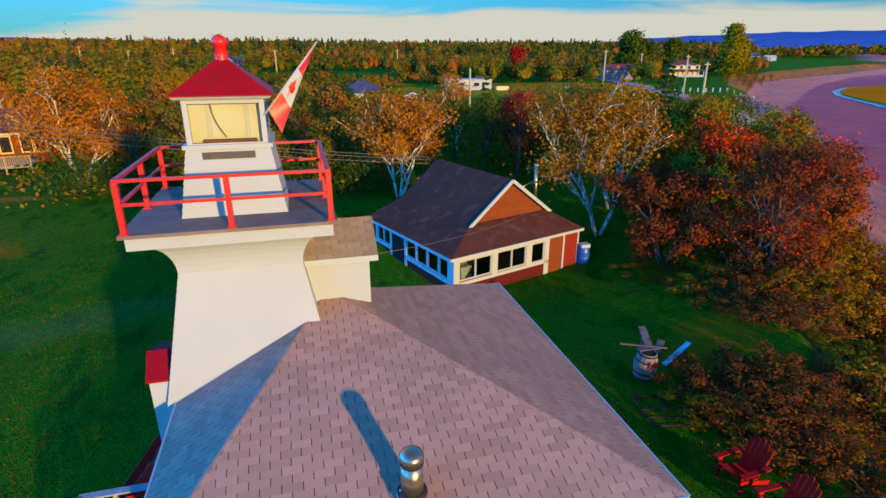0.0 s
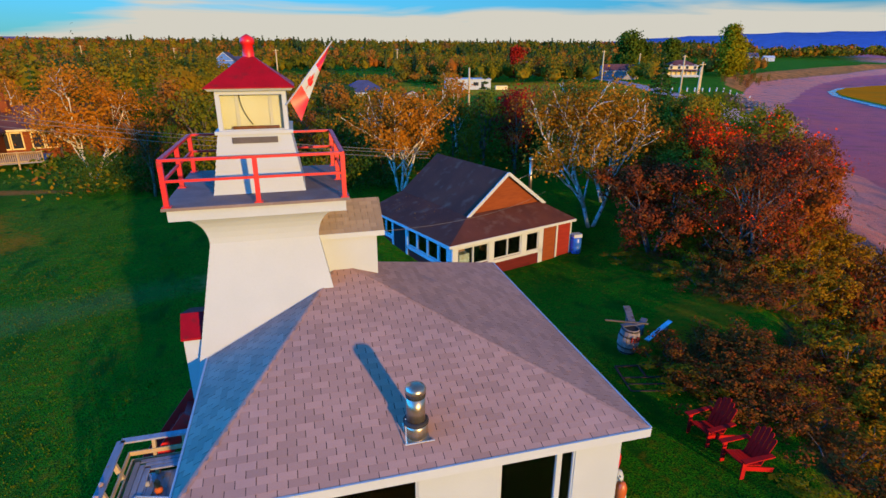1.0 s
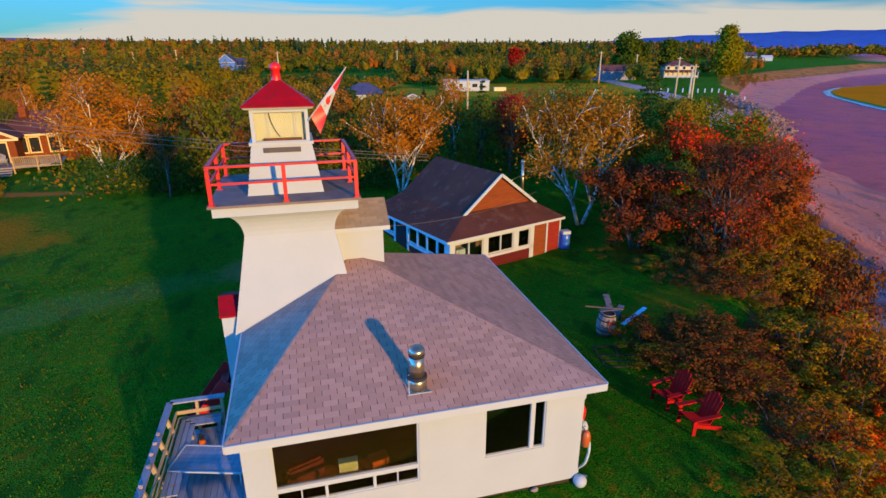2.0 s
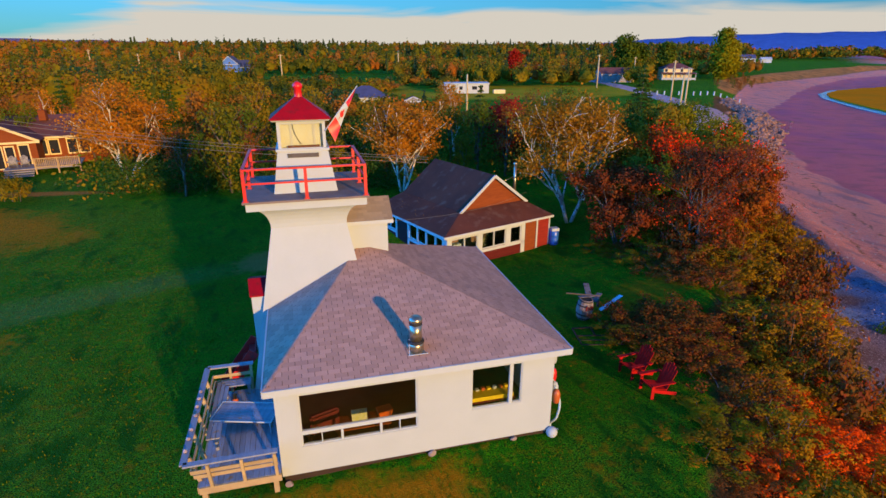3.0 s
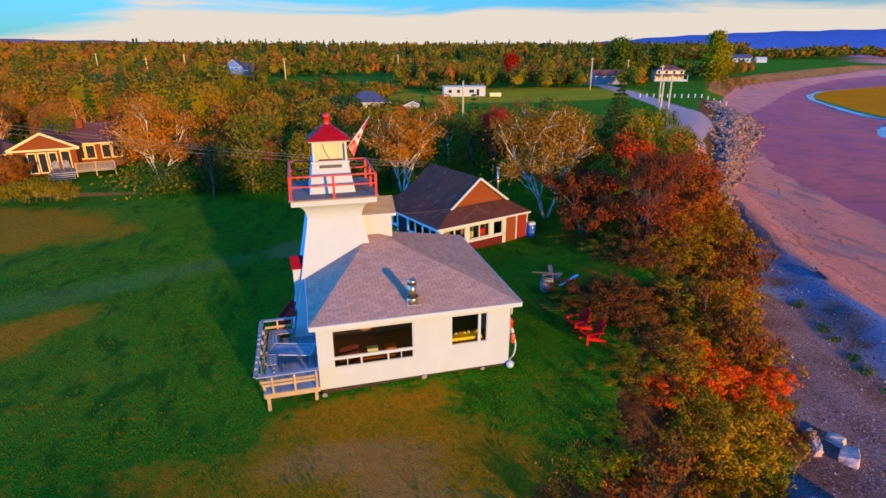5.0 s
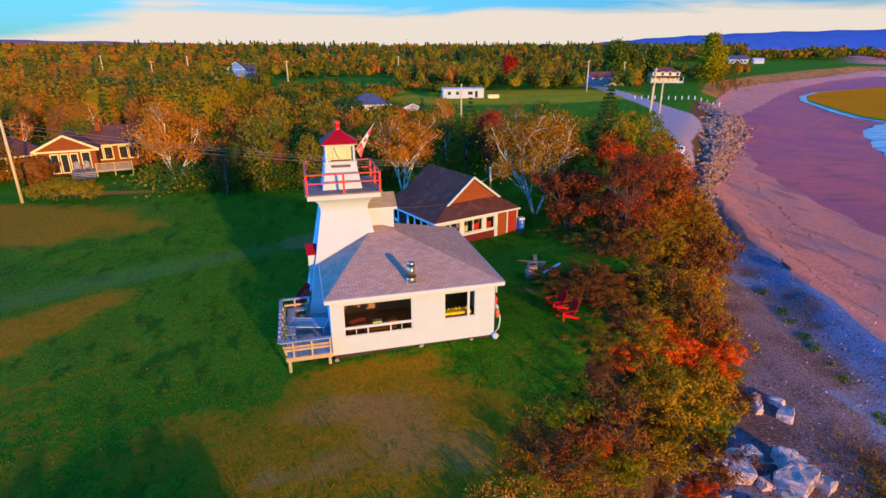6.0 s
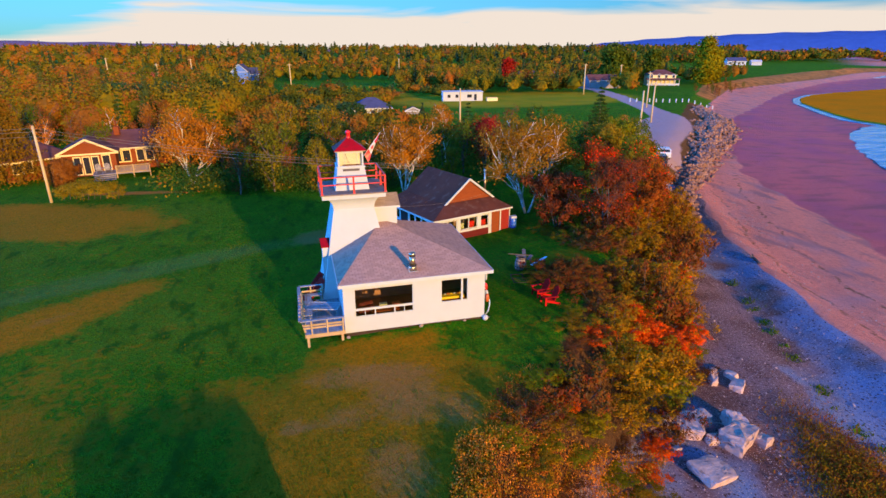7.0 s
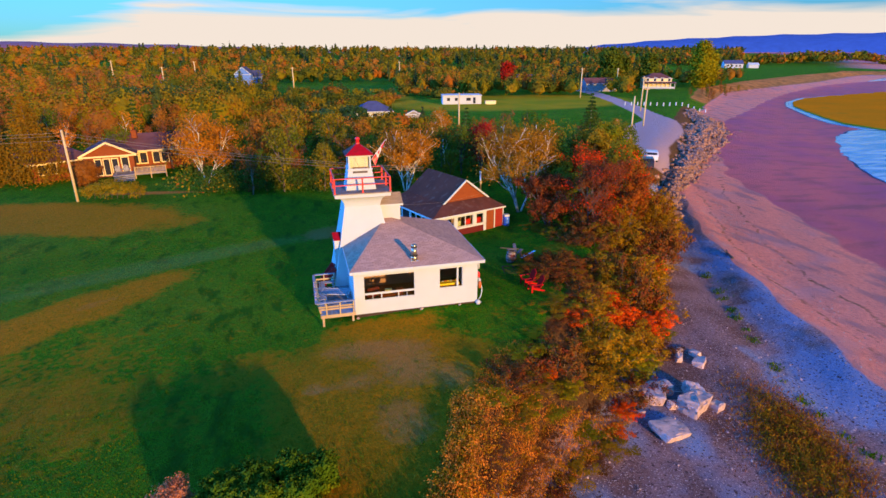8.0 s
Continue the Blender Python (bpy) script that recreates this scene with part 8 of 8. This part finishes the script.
for i, (x, y, z, s) in enumerate(stones[300:]):
    me = shapes[i % 6]
    m = pose(x, y, z, rs.uniform(-30, 30), rs.uniform(-30, 30), rs.uniform(0, 360)) @ Matrix.Scale(s, 4)
    co = np.array([tuple(m @ v.co) for v in me.vertices])
    me.calc_loop_triangles()
    fs.append(np.array([tuple(p.vertices) for p in me.loop_triangles]) + off)
    vs.append(co)
    off += len(co)
ob = new("stone_rubble", mesh_np("stone_rubble", np.concatenate(vs), np.concatenate(fs), ROCK))
ob.parent = wallrock
tagged(ob, "tumbled rocks of the far wall", kind="stuff")

# cobbles strewn on the upper beach
rs2 = np.random.RandomState(33)
vs, fs, off = [], [], 0
pebble = rock_mesh(399, 1.0, 0.8, 0.65, PALEROCK, 1)
base = np.array([tuple(v.co) for v in pebble.vertices])
tri = np.array([tuple(p.vertices) for p in pebble.polygons])
for i in range(3000):
    y = rs2.uniform(-17, 30)
    toe, sx = np.interp(y, TOP_Y, TOE_X), np.interp(y, [-60, -10, -1, 5, 13, 31], [20, 28, 30.5, 32.5, 35.5, 45])
    x = rs2.uniform(toe - 1.0, sx + 6)
    s = 0.04 + 0.13 * rs2.rand() ** 5
    a = rs2.uniform(0, 6.28)
    r = np.array([[math.cos(a), -math.sin(a), 0], [math.sin(a), math.cos(a), 0], [0, 0, 1]])
    vs.append(base @ r.T * s + np.array([x, y, land1(x, y) + 0.15 * s]))
    fs.append(tri + off)
    off += len(base)
tagged(new("cobbles", mesh_np("cobbles", np.concatenate(vs), np.concatenate(fs), PALEROCK)), "small pale cobbles strewn over the shingle", "stones", kind="stuff")

# ---- roof shingles, piece by piece ----


def tab_mesh(w, h, mat):
    bm = bmesh.new()
    rings(bm, [[(x, y, 0.0) for x, y in ((0.006, 0), (w - 0.006, 0), (w - 0.006, h + 0.001), (0.006, h + 0.001))], [(0.006, 0, 0.0025), (w - 0.006, 0, 0.0025), (w - 0.006, h + 0.001, 0.0015), (0.006, h + 0.001, 0.0015)]])
    return finish("shingle", bm, mat)


TW, TH = 0.305, 0.143
TAB, TAB_TAN = tab_mesh(TW, TH, SHINGLE), tab_mesh(TW, TH, SHINGLE_TAN)


def lay_shingles(parent, a, b_, apex, pick, tab, mat, cap=None):
    """Courses of tabs over the triangle or quad a, b_, apex...: whole tabs in the picked stretch are single pieces, the rest one field."""
    A, B, top = Vector(a), Vector(b_), [Vector(p) for p in apex]
    ex = (B - A).normalized()
    nrm = ex.cross(top[0] - A).normalized()
    if nrm.z < 0:
        nrm = -nrm
    ey = nrm.cross(ex)
    poly = [(0.0, 0.0), ((B - A).length, 0.0)] + [((p - A).dot(ex), (p - A).dot(ey)) for p in top]
    height = max(p[1] for p in poly)
    basis = Matrix((ex, ey, nrm)).transposed().to_4x4()
    vs, fs, off, count, row = [], [], 0, 0, 0
    y = -0.02
    rs = random.Random(int(abs(a[0] * 37 + a[1] * 11)) + 5)
    while y < height - 0.02:
        ym = max(y + TH * 0.5, 0.001)
        xs = []
        for (x0, y0), (x1, y1) in zip(poly, poly[1:] + poly[:1]):
            if (y0 > ym) != (y1 > ym):
                xs.append(x0 + (x1 - x0) * (ym - y0) / (y1 - y0))
        if len(xs) >= 2:
            lo, hi = min(xs), max(xs)
            x = math.floor(lo / TW) * TW - (TW / 2 if row % 2 else 0) - rs.uniform(0, 0.012)
            while x < hi:
                x0, x1 = max(x, lo), min(x + TW, hi)
                if x1 - x0 > 0.02:
                    p = A + ex * x0 + ey * y + nrm * 0.004
                    whole = x1 - x0 > TW - 1e-6
                    if whole and count < 300 and pick(p):
                        count += 1
                        ob = new("shingle", tab)
                        ob.parent = parent
                        ob.matrix_basis = Matrix.Translation(p + nrm * rs.uniform(0, 0.0015)) @ basis
                    else:
                        w = x1 - x0
                        g = rs.uniform(0, 0.0015)
                        for dx, dy, dz in ((0.006, 0, 0), (w - 0.006, 0, 0), (w - 0.006, TH + 0.001, 0), (0.006, TH + 0.001, 0), (0.006, 0, 0.0025), (w - 0.006, 0, 0.0025), (w - 0.006, TH + 0.001, 0.0015), (0.006, TH + 0.001, 0.0015)):
                            vs.append(p + ex * dx + ey * dy + nrm * (dz + g))
                        for f in ((4, 5, 6, 7), (0, 1, 5, 4), (1, 2, 6, 5), (3, 0, 4, 7)):
                            fs.append([off + i for i in f])
                        off += 8
                x += TW
        y += TH
        row += 1
    if vs:
        ob = new("shingle_field", mesh_np("shingle_field", [tuple(v) for v in vs], fs, mat))
        ob.parent = parent
        tagged(ob, "courses of brown shingles", kind="stuff")


lay_shingles(house, E_FL, E_FR, [APEX], lambda p: 1.0 < p.x < 6.4 and p.y < 2.2, TAB, SHINGLE_FIELD)
lay_shingles(house, E_FR, E_BR, [APEX], lambda p: False, TAB, SHINGLE_FIELD)
lay_shingles(house, E_BL, E_FL, [APEX], lambda p: False, TAB, SHINGLE_FIELD)
lay_shingles(tower, (1.7, 4.88, 5.08), (3.82, 4.88, 5.08), [(3.88, 6.05, 5.545), (1.7, 6.05, 5.545)], lambda p: p.x > 2.2, TAB_TAN, SHINGLE_TAN)
for p, q in ((E_FL, APEX), (E_FR, APEX), (E_BR, APEX)):
    P, Q = Vector(p), Vector(q)
    d = Q - P
    n = int(d.length / 0.2)
    for i in range(n):
        bm = bmesh.new()
        a, b_ = P + d * (i / n), P + d * ((i + 1.12) / n if i < n - 1 else 1.0)
        s = Vector((d.y, -d.x, 0)).normalized() * 0.05
        lift = Vector((0, 0, 0.013))
        rings(bm, [[a - s + lift * 0.2, a + lift, a + s + lift * 0.2, a + lift * 0.4], [b_ - s + lift * 0.0, b_ + lift * 0.75, b_ + s + lift * 0.0, b_ + lift * 0.2]])
        part("hip_cap", bm, SHINGLE, house)
